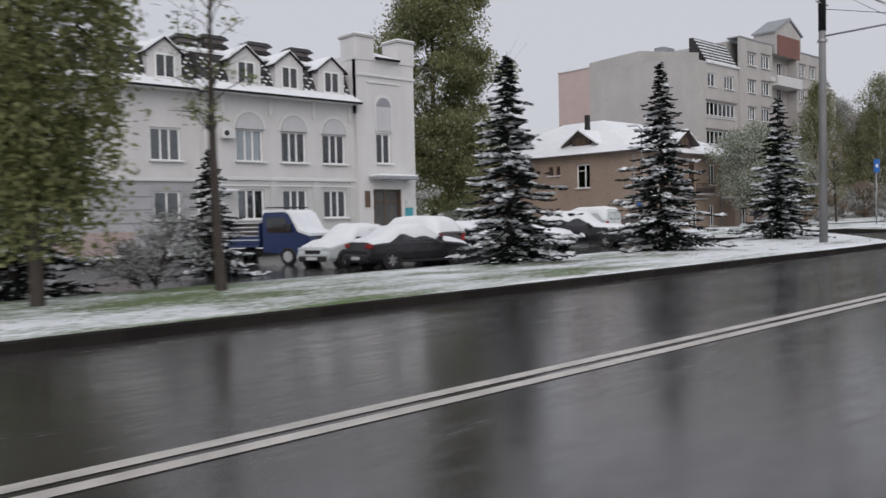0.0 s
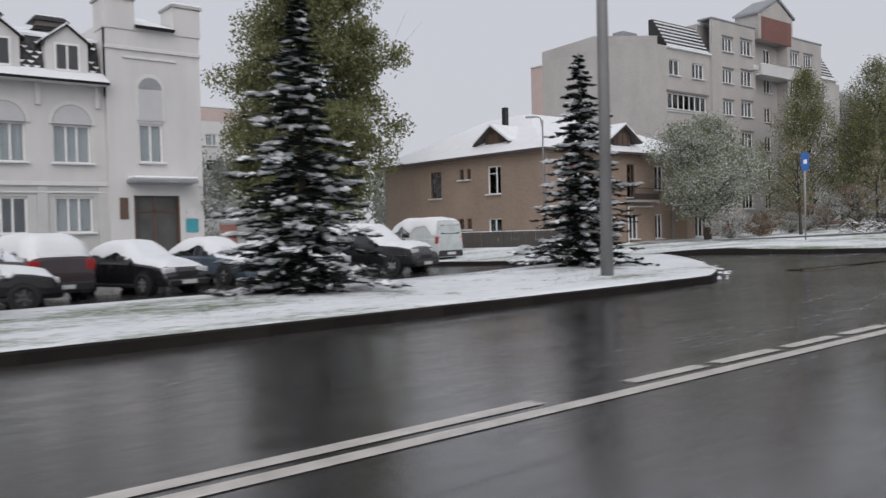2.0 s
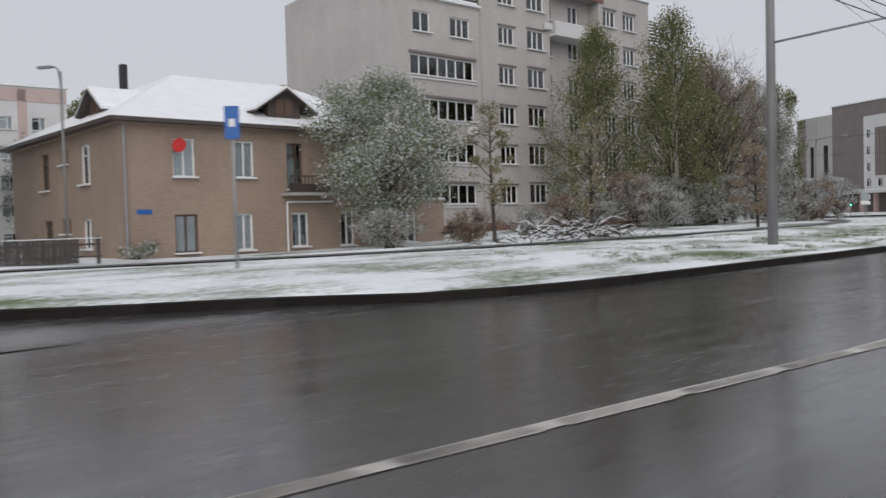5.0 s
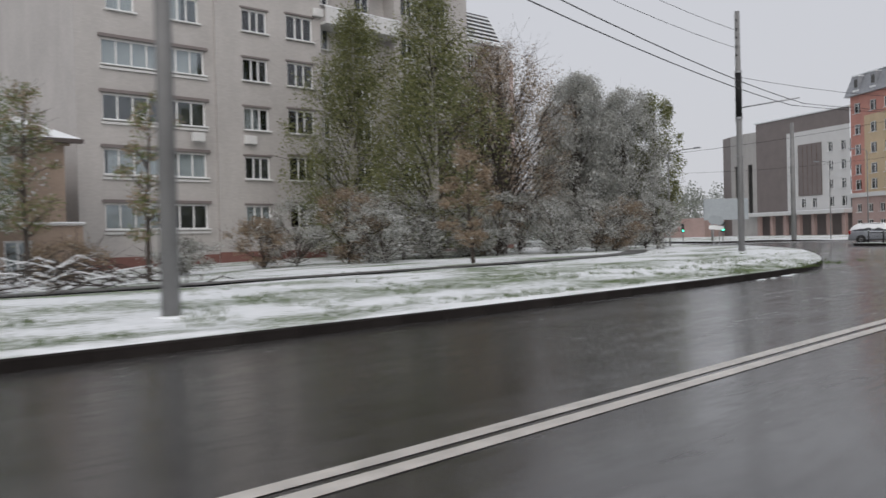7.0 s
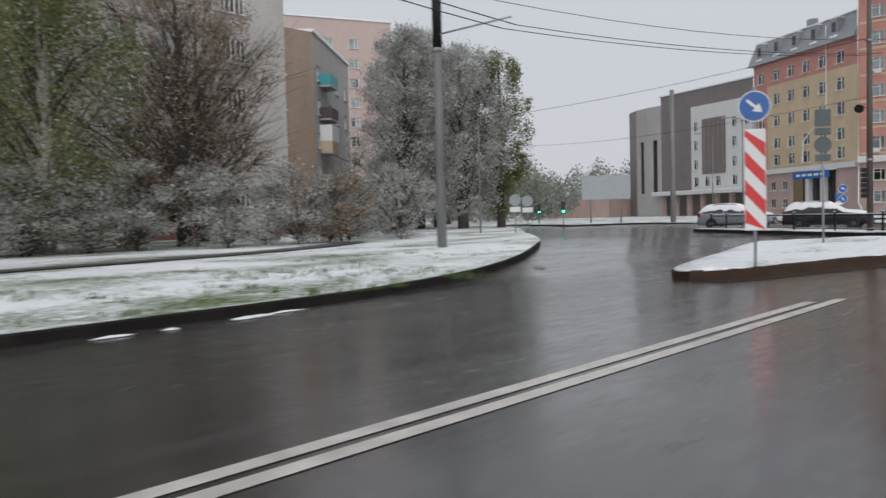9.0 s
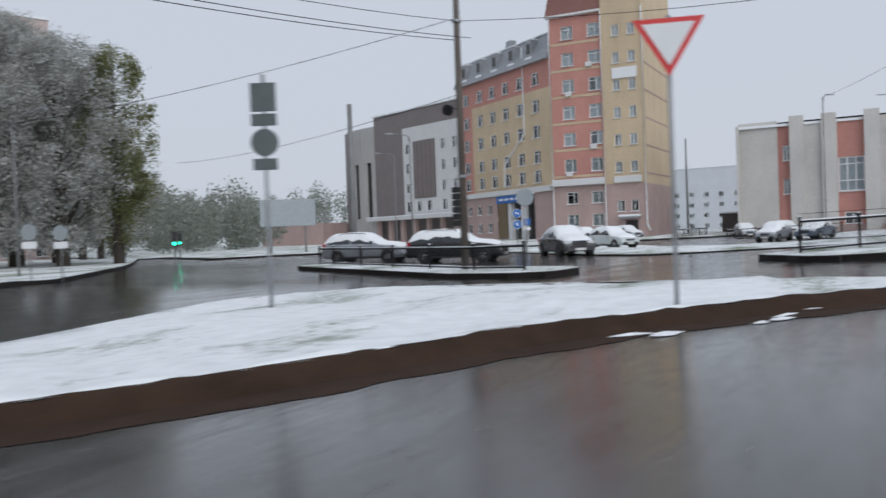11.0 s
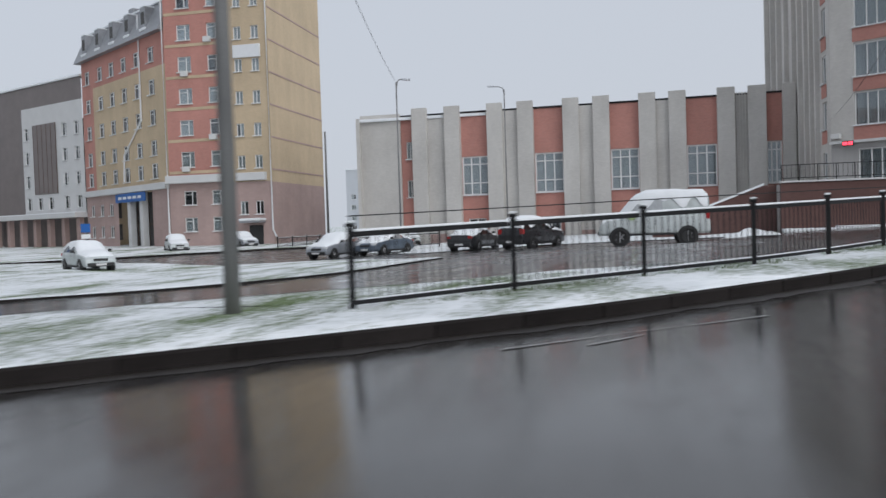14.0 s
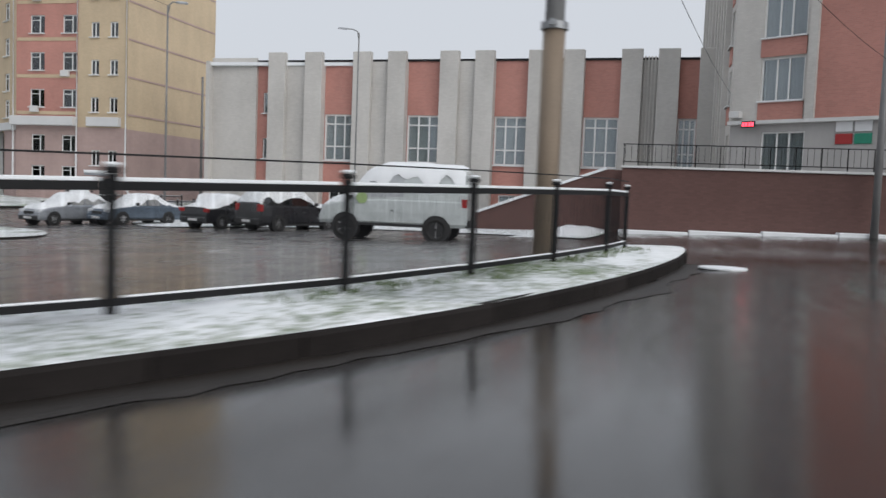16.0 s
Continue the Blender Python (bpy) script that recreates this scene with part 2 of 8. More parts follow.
M = {
    "asphalt": wet_asphalt("wet_asphalt"),
    "path": plain("damp_path", (0.085, 0.083, 0.08), 0.45, var=0.25, scale=1.2),
    "line": plain("road_paint", (0.55, 0.52, 0.48), 0.42, var=0.35, scale=4, fine=30),
    "mud": plain("gutter_mud", (0.043, 0.025, 0.016), 0.85, var=0.4, scale=2.0, fine=40, bmp=0.4),
    "sign_back": plain("grey_sign_back", (0.075, 0.09, 0.092), 0.5, scale=3, var=0.2),
    "puddle": plain("brown_puddle", (0.05, 0.033, 0.022), 0.04, var=0.2, scale=1.0, bmp=0),
    "kerb": per_piece(plain("wet_kerb_concrete", (0.022, 0.019, 0.018), 0.9, var=0.35, scale=2.5), 0.2),
    "wet_silt": plain("wet_silt", (0.02, 0.0155, 0.0125), 0.55, var=0.5, scale=1.6, fine=25, bmp=0.5, spec=0.4),
    "grey_slush": plain("grey_slush", (0.26, 0.255, 0.25), 0.7, var=0.4, scale=5),
    "snow": snow_mat("fresh_snow"),
    "turf": snowy_grass("snowy_turf", 0.465),
    "turf_white": snowy_grass("lightly_greened_snow", 0.41),
    "turf_green": snowy_grass("green_snowy_turf", 0.505, (14.0, 27.0)),
    "white_wall": plain("white_render", (0.6, 0.592, 0.585), 0.85, scale=0.8, var=0.12, streak=True),
    "white_rust": plain("white_rusticated_base", (0.5, 0.5, 0.495), 0.85, scale=0.8, var=0.12),
    "grey_rust": plain("grey_rusticated_render", (0.36, 0.365, 0.375), 0.85, scale=0.8, var=0.15),
    "arch_grey": plain("pale_grey_infill", (0.5, 0.505, 0.52), 0.7, scale=2.0, var=0.08),
    "white_trim": plain("white_paint", (0.62, 0.62, 0.612), 0.55, scale=4, var=0.08),
    "shingle": per_piece(plain("dark_slate", (0.035, 0.033, 0.035), 0.5, var=0.3), 0.35),
    "tan_brick": brickwork("tan_brick", (0.31, 0.235, 0.185), (0.285, 0.23, 0.19), 0.26, 0.088, 0.16),
    "brown_wood": plain("brown_wood", (0.07, 0.055, 0.05), 0.6, var=0.3),
    "panel": brickwork("grey_silicate_brick", (0.44, 0.42, 0.405), (0.4, 0.385, 0.375), 0.26, 0.088, 0.1),
    "panel_red": brickwork("dark_red_brick", (0.2, 0.095, 0.08), (0.17, 0.1, 0.09), 0.26, 0.088, 0.2),
    "wall_brick": brickwork("dark_wall_brick", (0.115, 0.06, 0.052), (0.1, 0.062, 0.056), 0.26, 0.088, 0.2),
    "concrete": plain("grey_concrete", (0.4, 0.39, 0.38), 0.85, scale=1.0, var=0.16, streak=True),
    # the next five facade tones are paled to stand in for distance haze
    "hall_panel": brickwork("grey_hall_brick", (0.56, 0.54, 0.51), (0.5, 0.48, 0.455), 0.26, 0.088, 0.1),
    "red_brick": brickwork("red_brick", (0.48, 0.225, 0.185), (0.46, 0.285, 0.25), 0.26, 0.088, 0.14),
    "yellow_brick": brickwork("yellow_brick", (0.54, 0.425, 0.285), (0.5, 0.415, 0.305), 0.26, 0.088, 0.1),
    "pink_stone": brickwork("pink_stone_cladding", (0.41, 0.3, 0.275), (0.385, 0.295, 0.28), 0.6, 0.3, 0.08),
    "brown_clad": plain("dark_brown_cladding", (0.18, 0.155, 0.15), 0.5, scale=0.6, var=0.15),
    "light_clad": plain("light_grey_cladding", (0.6, 0.6, 0.6), 0.6, scale=0.6, var=0.08),
    "roof_metal": plain("grey_roof_metal", (0.3, 0.31, 0.33), 0.4, 0.3, scale=2, var=0.2),
    "pink_wall": plain("pale_pink_wall", (0.5, 0.4, 0.375), 0.85, scale=0.8, var=0.1),
    # dark tone painted for unlit interiors, lifted a little for haze
    "room": plain("painted_room_dark", (0.095, 0.093, 0.092), 0.9, var=0.4, scale=0.9, bmp=0),
    "curtain": plain("net_curtain", (0.82, 0.83, 0.83), 0.9, scale=6, var=0.12),
    "pvc": plain("white_window_frame", (0.75, 0.75, 0.74), 0.4, scale=6, var=0.05, bmp=0),
    "brown_frame": plain("brown_window_frame", (0.11, 0.07, 0.05), 0.5, var=0.2),
    "glass": glass("window_glass"),
    # minibus panes: frosting, with reflected sky and snow painted in as light grey
    "pale_pane": plain("pale_grey_pane", (0.42, 0.44, 0.46), 0.35, var=0.2, scale=4),
    "car_glass": glass("car_glass", (0.12, 0.13, 0.14)),
    "steel": plain("galvanised_steel", (0.32, 0.33, 0.34), 0.45, 0.6, scale=3, var=0.2),
    "pole": plain("weathered_grey_pole", (0.2, 0.2, 0.2), 0.6, 0.1, scale=2, var=0.3, streak=True),
    "sleeve_rust": plain("rust_streaked_paint", (0.24, 0.185, 0.135), 0.7, scale=1.2, var=0.4, streak=True),
    "pole_rust": plain("rusty_pole", (0.11, 0.092, 0.078), 0.7, scale=1.4, var=0.5, streak=True),
    "black_metal": plain("black_painted_metal", (0.008, 0.008, 0.009), 0.55, 0.0, scale=8, var=0.3, spec=0.25),
    "dark_wood": plain("weathered_fence_wood", (0.07, 0.062, 0.058), 0.85, scale=4, var=0.35, streak=True),
    "bark": plain("dark_bark", (0.055, 0.045, 0.038), 0.9, scale=6, var=0.4, bmp=0.5),
    "birch_bark": plain("birch_bark", (0.38, 0.36, 0.33), 0.85, scale=9, var=0.6, bmp=0.4),
    "spruce": foliage("spruce_needles", [(0.009, 0.014, 0.012), (0.018, 0.028, 0.023), (0.03, 0.042, 0.036)]),
    "leaf_green": foliage("spring_leaves", [(0.09, 0.12, 0.04), (0.16, 0.2, 0.07), (0.24, 0.27, 0.11)], snow=0.08),
    "leaf_poplar": foliage("olive_leaves", [(0.12, 0.13, 0.056), (0.185, 0.195, 0.085), (0.26, 0.265, 0.13)], snow=0.01),
    "leaf_dark": foliage("birch_leaves", [(0.1, 0.112, 0.042), (0.18, 0.195, 0.075), (0.27, 0.275, 0.125)]),
    "leaf_snow": foliage("snow_laden_leaves", [(0.14, 0.17, 0.09), (0.24, 0.27, 0.16), (0.34, 0.36, 0.26)], snow=0.3),
    # frost on twigs, its tones brightened a step to stand in for haze
    "leaf_frost": foliage("frosted_twigs", [(0.28, 0.28, 0.25), (0.42, 0.425, 0.395), (0.58, 0.59, 0.57)], snow=0.06),
    "leaf_rust": foliage("russet_leaves", [(0.2, 0.145, 0.1), (0.31, 0.235, 0.165), (0.4, 0.325, 0.235)], snow=0.02),
    "bush": foliage("snowy_bush", [(0.05, 0.042, 0.03), (0.1, 0.1, 0.06), (0.14, 0.12, 0.085)], snow=0.28),
    "grass_blade": foliage("grass_blades", [(0.05, 0.08, 0.02), (0.1, 0.15, 0.04), (0.16, 0.21, 0.08)]),
    # pale, low-contrast tones put distance haze into the leaf colour
    "hazed_green": foliage("far_woods", [(0.24, 0.26, 0.22), (0.28, 0.3, 0.26), (0.33, 0.35, 0.31)]),
    "tyre": plain("rubber", (0.018, 0.018, 0.018), 0.75, var=0.2),
    "rim": plain("alloy_rim", (0.55, 0.55, 0.56), 0.45, 0.2, var=0.15),
    "trim_black": plain("black_plastic", (0.02, 0.02, 0.021), 0.5, var=0.15),
    "lamp_clear": plain("lamp_lens", (0.6, 0.62, 0.64), 0.12, 0.1, var=0.1, bmp=0),
    "lamp_red": plain("red_tail_lens", (0.32, 0.02, 0.02), 0.2, var=0.1, bmp=0),
    "plate": plain("pale_plate", (0.6, 0.6, 0.6), 0.4, var=0.05, bmp=0),
    "black_paint": paint("black_car_paint", (0.012, 0.012, 0.015)),
    "blue_paint": paint("dark_blue_paint", (0.012, 0.03, 0.11), 0.35),
    "silver_paint": paint("silver_car_paint", (0.32, 0.34, 0.37), 0.3, 0.4),
    "slate_paint": paint("slate_blue_car_paint", (0.1, 0.13, 0.17), 0.3, 0.3),
    "white_paint": paint("white_van_paint", (0.55, 0.59, 0.59), 0.35),
    "brown_paint": paint("dark_brown_car_paint", (0.045, 0.03, 0.032), 0.3),
    "sign_blue": plain("sign_blue", (0.01, 0.1, 0.36), 0.35, var=0.08, bmp=0),
    "sign_white": plain("sign_white", (0.72, 0.73, 0.74), 0.4, var=0.06, bmp=0),
    "sign_red": plain("sign_red", (0.6, 0.035, 0.035), 0.4, var=0.08, bmp=0),
    "sign_grey": plain("sign_back_grey", (0.3, 0.33, 0.35), 0.5, 0.3, var=0.12),
    "teal": plain("teal_board", (0.05, 0.3, 0.36), 0.5, var=0.1),
    "green_board": plain("green_board", (0.02, 0.22, 0.14), 0.5, var=0.1),
    "red_cloth": plain("red_board", (0.35, 0.03, 0.03), 0.7, var=0.12),
    "lime": plain("lime_mark", (0.34, 0.46, 0.2), 0.5, var=0.2, bmp=0),
    "led_red": lamp_mat("red_led_digits", (1.0, 0.05, 0.08), 3.0),
    "led_green": lamp_mat("green_signal", (0.05, 1.0, 0.5), 3.0),
    # bluish pale grey paints snowfall haze onto the far wall
    "haze_far": plain("haze_grey_wall", (0.5, 0.52, 0.55), 0.9, scale=0.4, var=0.08),
}
for key in ("mud", "kerb"):
    M[key].node_tree.nodes["Principled BSDF"].inputs["Specular IOR Level"].default_value = 0.12


# ---- building blocks ----
def part(name, bm, material, parent=None, label="", smooth=False):
    """Links a bmesh or a mesh as one object, under a thing or a part."""
    if isinstance(bm, bmesh.types.BMesh):
        me = bpy.data.meshes.new(name)
        bm.to_mesh(me)
        bm.free()
    else:
        me = bm
    if material is not None and not me.materials:
        me.materials.append(material)
    if smooth:
        me.polygons.foreach_set("use_smooth", [True] * len(me.polygons))
    ob = new(name, me)
    if parent is not None:
        ob.parent = parent
    return tagged(ob, label) if label else ob


def thing(name, label, category, group="", kind="", at=None):
    return tagged(place(new(name), at), label, category, group, kind)


def place(ob, m):
    if m is not None:
        ob.matrix_world = m
    return ob


def mesh_of(name, verts, faces):
    me = bpy.data.meshes.new(name)
    me.from_pydata([tuple(map(float, v)) for v in verts], [], [tuple(f) for f in faces])
    me.update()
    return me


def box(bm, x0, x1, y0, y1, z0, z1, m=None):
    vs = [bm.verts.new((x, y, z)) for z in (z0, z1) for x, y in ((x0, y0), (x1, y0), (x1, y1), (x0, y1))]
    for f in ((3, 2, 1, 0), (4, 5, 6, 7), (0, 1, 5, 4), (1, 2, 6, 5), (2, 3, 7, 6), (3, 0, 4, 7)):
        bm.faces.new([vs[i] for i in f])
    if m is not None:
        bmesh.ops.transform(bm, matrix=m, verts=vs)
    return vs


def boxes(*rows):
    bm = bmesh.new()
    for r in rows:
        box(bm, *r)
    return bm


def bevelled(rows, w=0.02, seg=1):
    bm = boxes(*rows)
    bmesh.ops.bevel(bm, geom=bm.edges[:], offset=w, segments=seg, affect="EDGES", clamp_overlap=True)
    return bm


def prism(bm, pts, z0, z1):
    """An upright prism over a plan outline."""
    a = [bm.verts.new((x, y, z0)) for x, y in pts]
    b = [bm.verts.new((x, y, z1)) for x, y in pts]
    n = len(pts)
    bm.faces.new(a[::-1])
    bm.faces.new(b)
    for i in range(n):
        bm.faces.new((a[i], a[(i + 1) % n], b[(i + 1) % n], b[i]))
    return a + b


def profile(bm, pts, x0, x1, axis="x"):
    """A side outline of (along, up) pairs swept across."""
    mk = (lambda p, s: (s, p[0], p[1])) if axis == "x" else (lambda p, s: (p[0], s, p[1]))
    a = [bm.verts.new(mk(p, x0)) for p in pts]
    b = [bm.verts.new(mk(p, x1)) for p in pts]
    n = len(pts)
    bm.faces.new(a)
    bm.faces.new(b[::-1])
    for i in range(n):
        bm.faces.new((a[(i + 1) % n], a[i], b[i], b[(i + 1) % n]))
    bmesh.ops.recalc_face_normals(bm, faces=bm.faces[:])
    return a + b


def tube(bm, pts, radii, sides=8, cap=True):
    """A tapered tube through points."""
    rings = []
    for i, p in enumerate(pts):
        p = Vector(p)
        d = Vector(pts[min(i + 1, len(pts) - 1)]) - Vector(pts[max(i - 1, 0)])
        q = d.to_track_quat("Z", "Y")
        r = radii[i] if isinstance(radii, (list, tuple)) else radii
        rings.append([bm.verts.new(p + q @ Vector((r * math.cos(2 * math.pi * k / sides), r * math.sin(2 * math.pi * k / sides), 0))) for k in range(sides)])
    for a, b in zip(rings, rings[1:]):
        for k in range(sides):
            bm.faces.new((a[k], a[(k + 1) % sides], b[(k + 1) % sides], b[k]))
    if cap:
        bm.faces.new(rings[0][::-1])
        bm.faces.new(rings[-1])


def disc(bm, c, r, depth, sides=20, axis="y"):
    d = {"x": (depth, 0, 0), "y": (0, depth, 0), "z": (0, 0, depth)}[axis]
    tube(bm, [c, tuple(a + b for a, b in zip(c, d))], r, sides)


def smooth_step(a, b, v):
    t = min(1, max(0, (v - a) / (b - a)))
    return t * t * (3 - 2 * t)


def ground_z(x, y):
    """The lie of the land: the carriageway falls gently to its far kerb, the verges rise a little behind it."""
    z = 0.0052 * min(max(x, -80), 220) - 0.0316 * min(max(y, -45), 11.6) + 0.05 * min(max(y - 11.6, 0), 5) * smooth_step(28, 40, x)
    z -= 0.5 * math.exp(-((x - 62) / 16) ** 2) * smooth_step(22, 34, y)
    z -= (0.26 + 0.12 * smooth_step(28, 40, x)) * smooth_step(16.2, 21, y) * (1 - smooth_step(29, 32, y)) * (1 - smooth_step(38, 46, x))
    z -= 0.05 * min(max(y - 11.6, 0), 5) * smooth_step(108, 115, x) * (1 - smooth_step(139, 148, x))
    z -= 0.52 * smooth_step(139, 153, x)
    z -= 0.17 * smooth_step(125, 133, x) * (1 - smooth_step(139, 150, x)) * smooth_step(-10, -4, y) * (1 - smooth_step(6, 11, y))
    return z


# ---- ground, carriageway, verges and kerbs ----
def sheet(name, outline, lift, material, step=4.0, relief=0.0, label="", category="", skirt=0.0, parent=None):
    """A flat piece of land over a plan outline, laid on the lie of the land."""
    bm = bmesh.new()
    bm.faces.new([bm.verts.new((x, y, 0)) for x, y in outline])
    bmesh.ops.triangulate(bm, faces=bm.faces[:])
    xs, ys = [p[0] for p in outline], [p[1] for p in outline]
    for lo, hi, no in ((min(xs), max(xs), (1, 0, 0)), (min(ys), max(ys), (0, 1, 0))):
        k = math.floor(lo / step) + 1
        while k * step < hi:
            bmesh.ops.bisect_plane(bm, geom=bm.verts[:] + bm.edges[:] + bm.faces[:], plane_co=(k * step * no[0], k * step * no[1], 0), plane_no=no)
            k += 1
    if min(ys) < 11.6 < max(ys):
        bmesh.ops.bisect_plane(bm, geom=bm.verts[:] + bm.edges[:] + bm.faces[:], plane_co=(0, 11.6, 0), plane_no=(0, 1, 0))
    rim = {v for e in bm.edges if e.is_boundary for v in e.verts}
    if skirt:
        ext = bmesh.ops.extrude_edge_only(bm, edges=[e for e in bm.edges if e.is_boundary])
        low = {v for v in ext["geom"] if isinstance(v, bmesh.types.BMVert)}
    else:
        low = set()
    for v in bm.verts:
        x, y = v.co.x, v.co.y
        r = 0 if v in rim or not relief else relief * noise.noise((x * 0.35, y * 0.35, 3.1)) + relief * 0.5 * noise.noise((x * 1.3, y * 1.3, 7.7))
        v.co.z = ground_z(x, y) + lift + r - (skirt if v in low else 0)
    bmesh.ops.recalc_face_normals(bm, faces=bm.faces[:])
    up = sum(f.normal.z for f in bm.faces)
    if up < 0:
        bmesh.ops.reverse_faces(bm, faces=bm.faces[:])
    for f in bm.faces:
        if any(v in low for v in f.verts):
            f.material_index = 1
    ob = part(name, bm, material, parent, smooth=True)
    if skirt:
        ob.data.materials.append(M["kerb"])
    return tagged(ob, label, category, kind="structure")


def arc(pts, n=5):
    """A rounder version of an outline."""
    out = []
    for i in range(len(pts)):
        p0, p1, p2, p3 = (Vector((*pts[(i + k) % len(pts)], 0)) for k in (-1, 0, 1, 2))
        for j in range(n):
            t = j / n
            q = 0.5 * ((2 * p1) + (p2 - p0) * t + (2 * p0 - 5 * p1 + 4 * p2 - p3) * t * t + (3 * p1 - p0 - 3 * p2 + p3) * t ** 3)
            out.append((q.x, q.y))
    return out


def open_arc(pts, n=5):
    ext = [tuple(2 * a - b for a, b in zip(pts[0], pts[1]))] + list(pts) + [tuple(2 * a - b for a, b in zip(pts[-1], pts[-2]))]
    out = []
    for i in range(1, len(ext) - 2):
        p0, p1, p2, p3 = (Vector((*ext[i + k], 0)) for k in (-1, 0, 1, 2))
        for j in range(n):
            t = j / n
            q = 0.5 * ((2 * p1) + (p2 - p0) * t + (2 * p0 - 5 * p1 + 4 * p2 - p3) * t * t + (3 * p1 - p0 - 3 * p2 + p3) * t ** 3)
            out.append((q.x, q.y))
    return out + [tuple(pts[-1])]


def along(pts, step):
    """Points and headings at even steps on a line."""
    out, left = [], 0.0
    for a, b in zip(pts, pts[1:]):
        d = math.dist(a, b)
        if d < 1e-6:
            continue
        t = left
        while t < d:
            f = t / d
            out.append((a[0] + (b[0] - a[0]) * f, a[1] + (b[1] - a[1]) * f, math.atan2(b[1] - a[1], b[0] - a[0])))
            t += step
        left = t - d
    return out


def ribbon(name, pts, half, lift, material, label="", category="", kind="structure", wob=0.0):
    """A strip painted or laid along a line."""
    vs, fs = [], []
    rows = along(pts, 0.25 if wob > 0.5 else 1.0)
    for i, (x, y, h) in enumerate(rows):
        w = half * (1 + wob * noise.noise((x * 0.9, y * 0.9, 1.0)) + 0.6 * wob * noise.noise((x * 3.7, y * 3.7, 5.0)))
        for s in (-1, 1):
            px, py = x - s * w * math.sin(h), y + s * w * math.cos(h)
            vs.append((px, py, ground_z(px, py) + lift))
        if i:
            fs.append((2 * i - 2, 2 * i, 2 * i + 1, 2 * i - 1))
    ob = part(name, mesh_of(name, vs, fs), material)
    return tagged(ob, label, category, kind=kind)


# one sheet of land to the horizon
gs = [-1500, -700, -300, -160] + list(range(-100, 261, 20)) + [330, 500, 900, 1800]
vs = [(x, y, ground_z(x, y) - 0.6 + 0.45 * smooth_step(150, 330, max(abs(x - 60), abs(y - 30)))) for y in gs for x in gs]
fs = [(j * len(gs) + i, j * len(gs) + i + 1, (j + 1) * len(gs) + i + 1, (j + 1) * len(gs) + i) for j in range(len(gs) - 1) for i in range(len(gs) - 1)]
tagged(part("ground", mesh_of("ground", vs, fs), M["turf"], smooth=True), "open land thinly covered with wet snow", "ground", kind="structure")

sheet("road", [(-100, -10), (70, -10), (95, -45), (188, -70), (188, 20), (190, 60), (175, 140), (120, 140), (60, 100), (-100, 70)], 0.0, M["asphalt"], 3.0,
      label="wet dark asphalt carriageway with faint puddles", category="road")

V1 = open_arc([(-90, 10.6), (10, 10.6), (29, 10.75), (33.0, 11.5), (36, 13.8), (37.5, 15.8), (37.7, 17.4), (36.6, 18.4), (34, 18.1), (20, 17.3), (0, 16.9), (-90, 16.9)], 4)
V2 = open_arc([(36.9, 100), (36.8, 40), (36.9, 29), (37.5, 25.5), (39.2, 21.5), (40.6, 18.0), (42.6, 15.1), (45.2, 13.7), (48.0, 12.7), (50.2, 11.6), (52.6, 10.6), (56, 10.4), (70, 10.4), (82, 11.0), (88.5, 12.0), (92.6, 13.4), (97.0, 15.8), (102.5, 19.6), (110, 26), (119.5, 33.6), (132, 44.5), (160, 74)], 4)
I1 = arc([(90.8, 7.5), (91.5, 6.85), (93.3, 6.4), (95.2, 5.7), (97, 4.6), (99.8, 3.2), (102.4, 1.15), (104.0, -0.6), (105.1, -1.3), (105.75, -0.6), (106.5, 1.5), (107.7, 5.5), (108.4, 10), (106.5, 12.2), (103, 11.9), (99.5, 10.8), (96.5, 9.9), (93.5, 9.0), (91.5, 8.2)], 3)
I5 = arc([(113.0, 8.6), (114.6, 7.4), (116.6, 8.8), (120, 14), (124.2, 21.6), (123.6, 23.4), (121.8, 22.6), (117.5, 16)], 3)
I2_NEAR = [(116.2, 2.0), (114.5, 0.8), (115.0, -1.3), (116.2, -4.0), (117.7, -6.4), (119.0, -8.5), (120.55, -10.8), (122.05, -12.5), (123.95, -14.5), (126.2, -16.5), (128.8, -18.0), (131.0, -19.4), (133.2, -20.4), (136, -21.3), (139.3, -21.9), (142.2, -21.9), (143.2, -21.2)]
I2 = arc(I2_NEAR + [(142.0, -20.6), (138.6, -20.0), (134.9, -18.9), (131.2, -17.0), (127.6, -14.3), (124.7, -11.1), (122.2, -7.8), (122.4, -5.2), (122.9, -2.4), (121.4, -0.5), (118.4, 2.7)], 3)
I3 = arc([(127.6, 7.5), (129.8, 2.7), (134.2, -2.1), (138, -3.6), (142, -4.2), (145.3, -3.9), (149, -2.2), (154, 2), (156.3, 7), (156.5, 16), (160, 28), (154, 33), (141, 22), (132, 13)], 3)
V6 = [(138, 43), (152, 36), (165, 24), (178, 16), (187, 14), (250, 14), (260, 150), (190, 150), (160, 79)]
V5 = arc([(164.8, 5.0), (170, 6.2), (183.6, 4.0), (182.9, -10), (182.6, -19.6), (158.5, -19.6), (157.2, -17.5), (160.5, -10.5), (161.2, -4.5), (159.6, 0.2), (161.2, 2.4)], 3)
V7 = [(-90, 33.2), (21, 33.2), (33, 31.2), (36.2, 33), (36.4, 100), (-90, 100)]

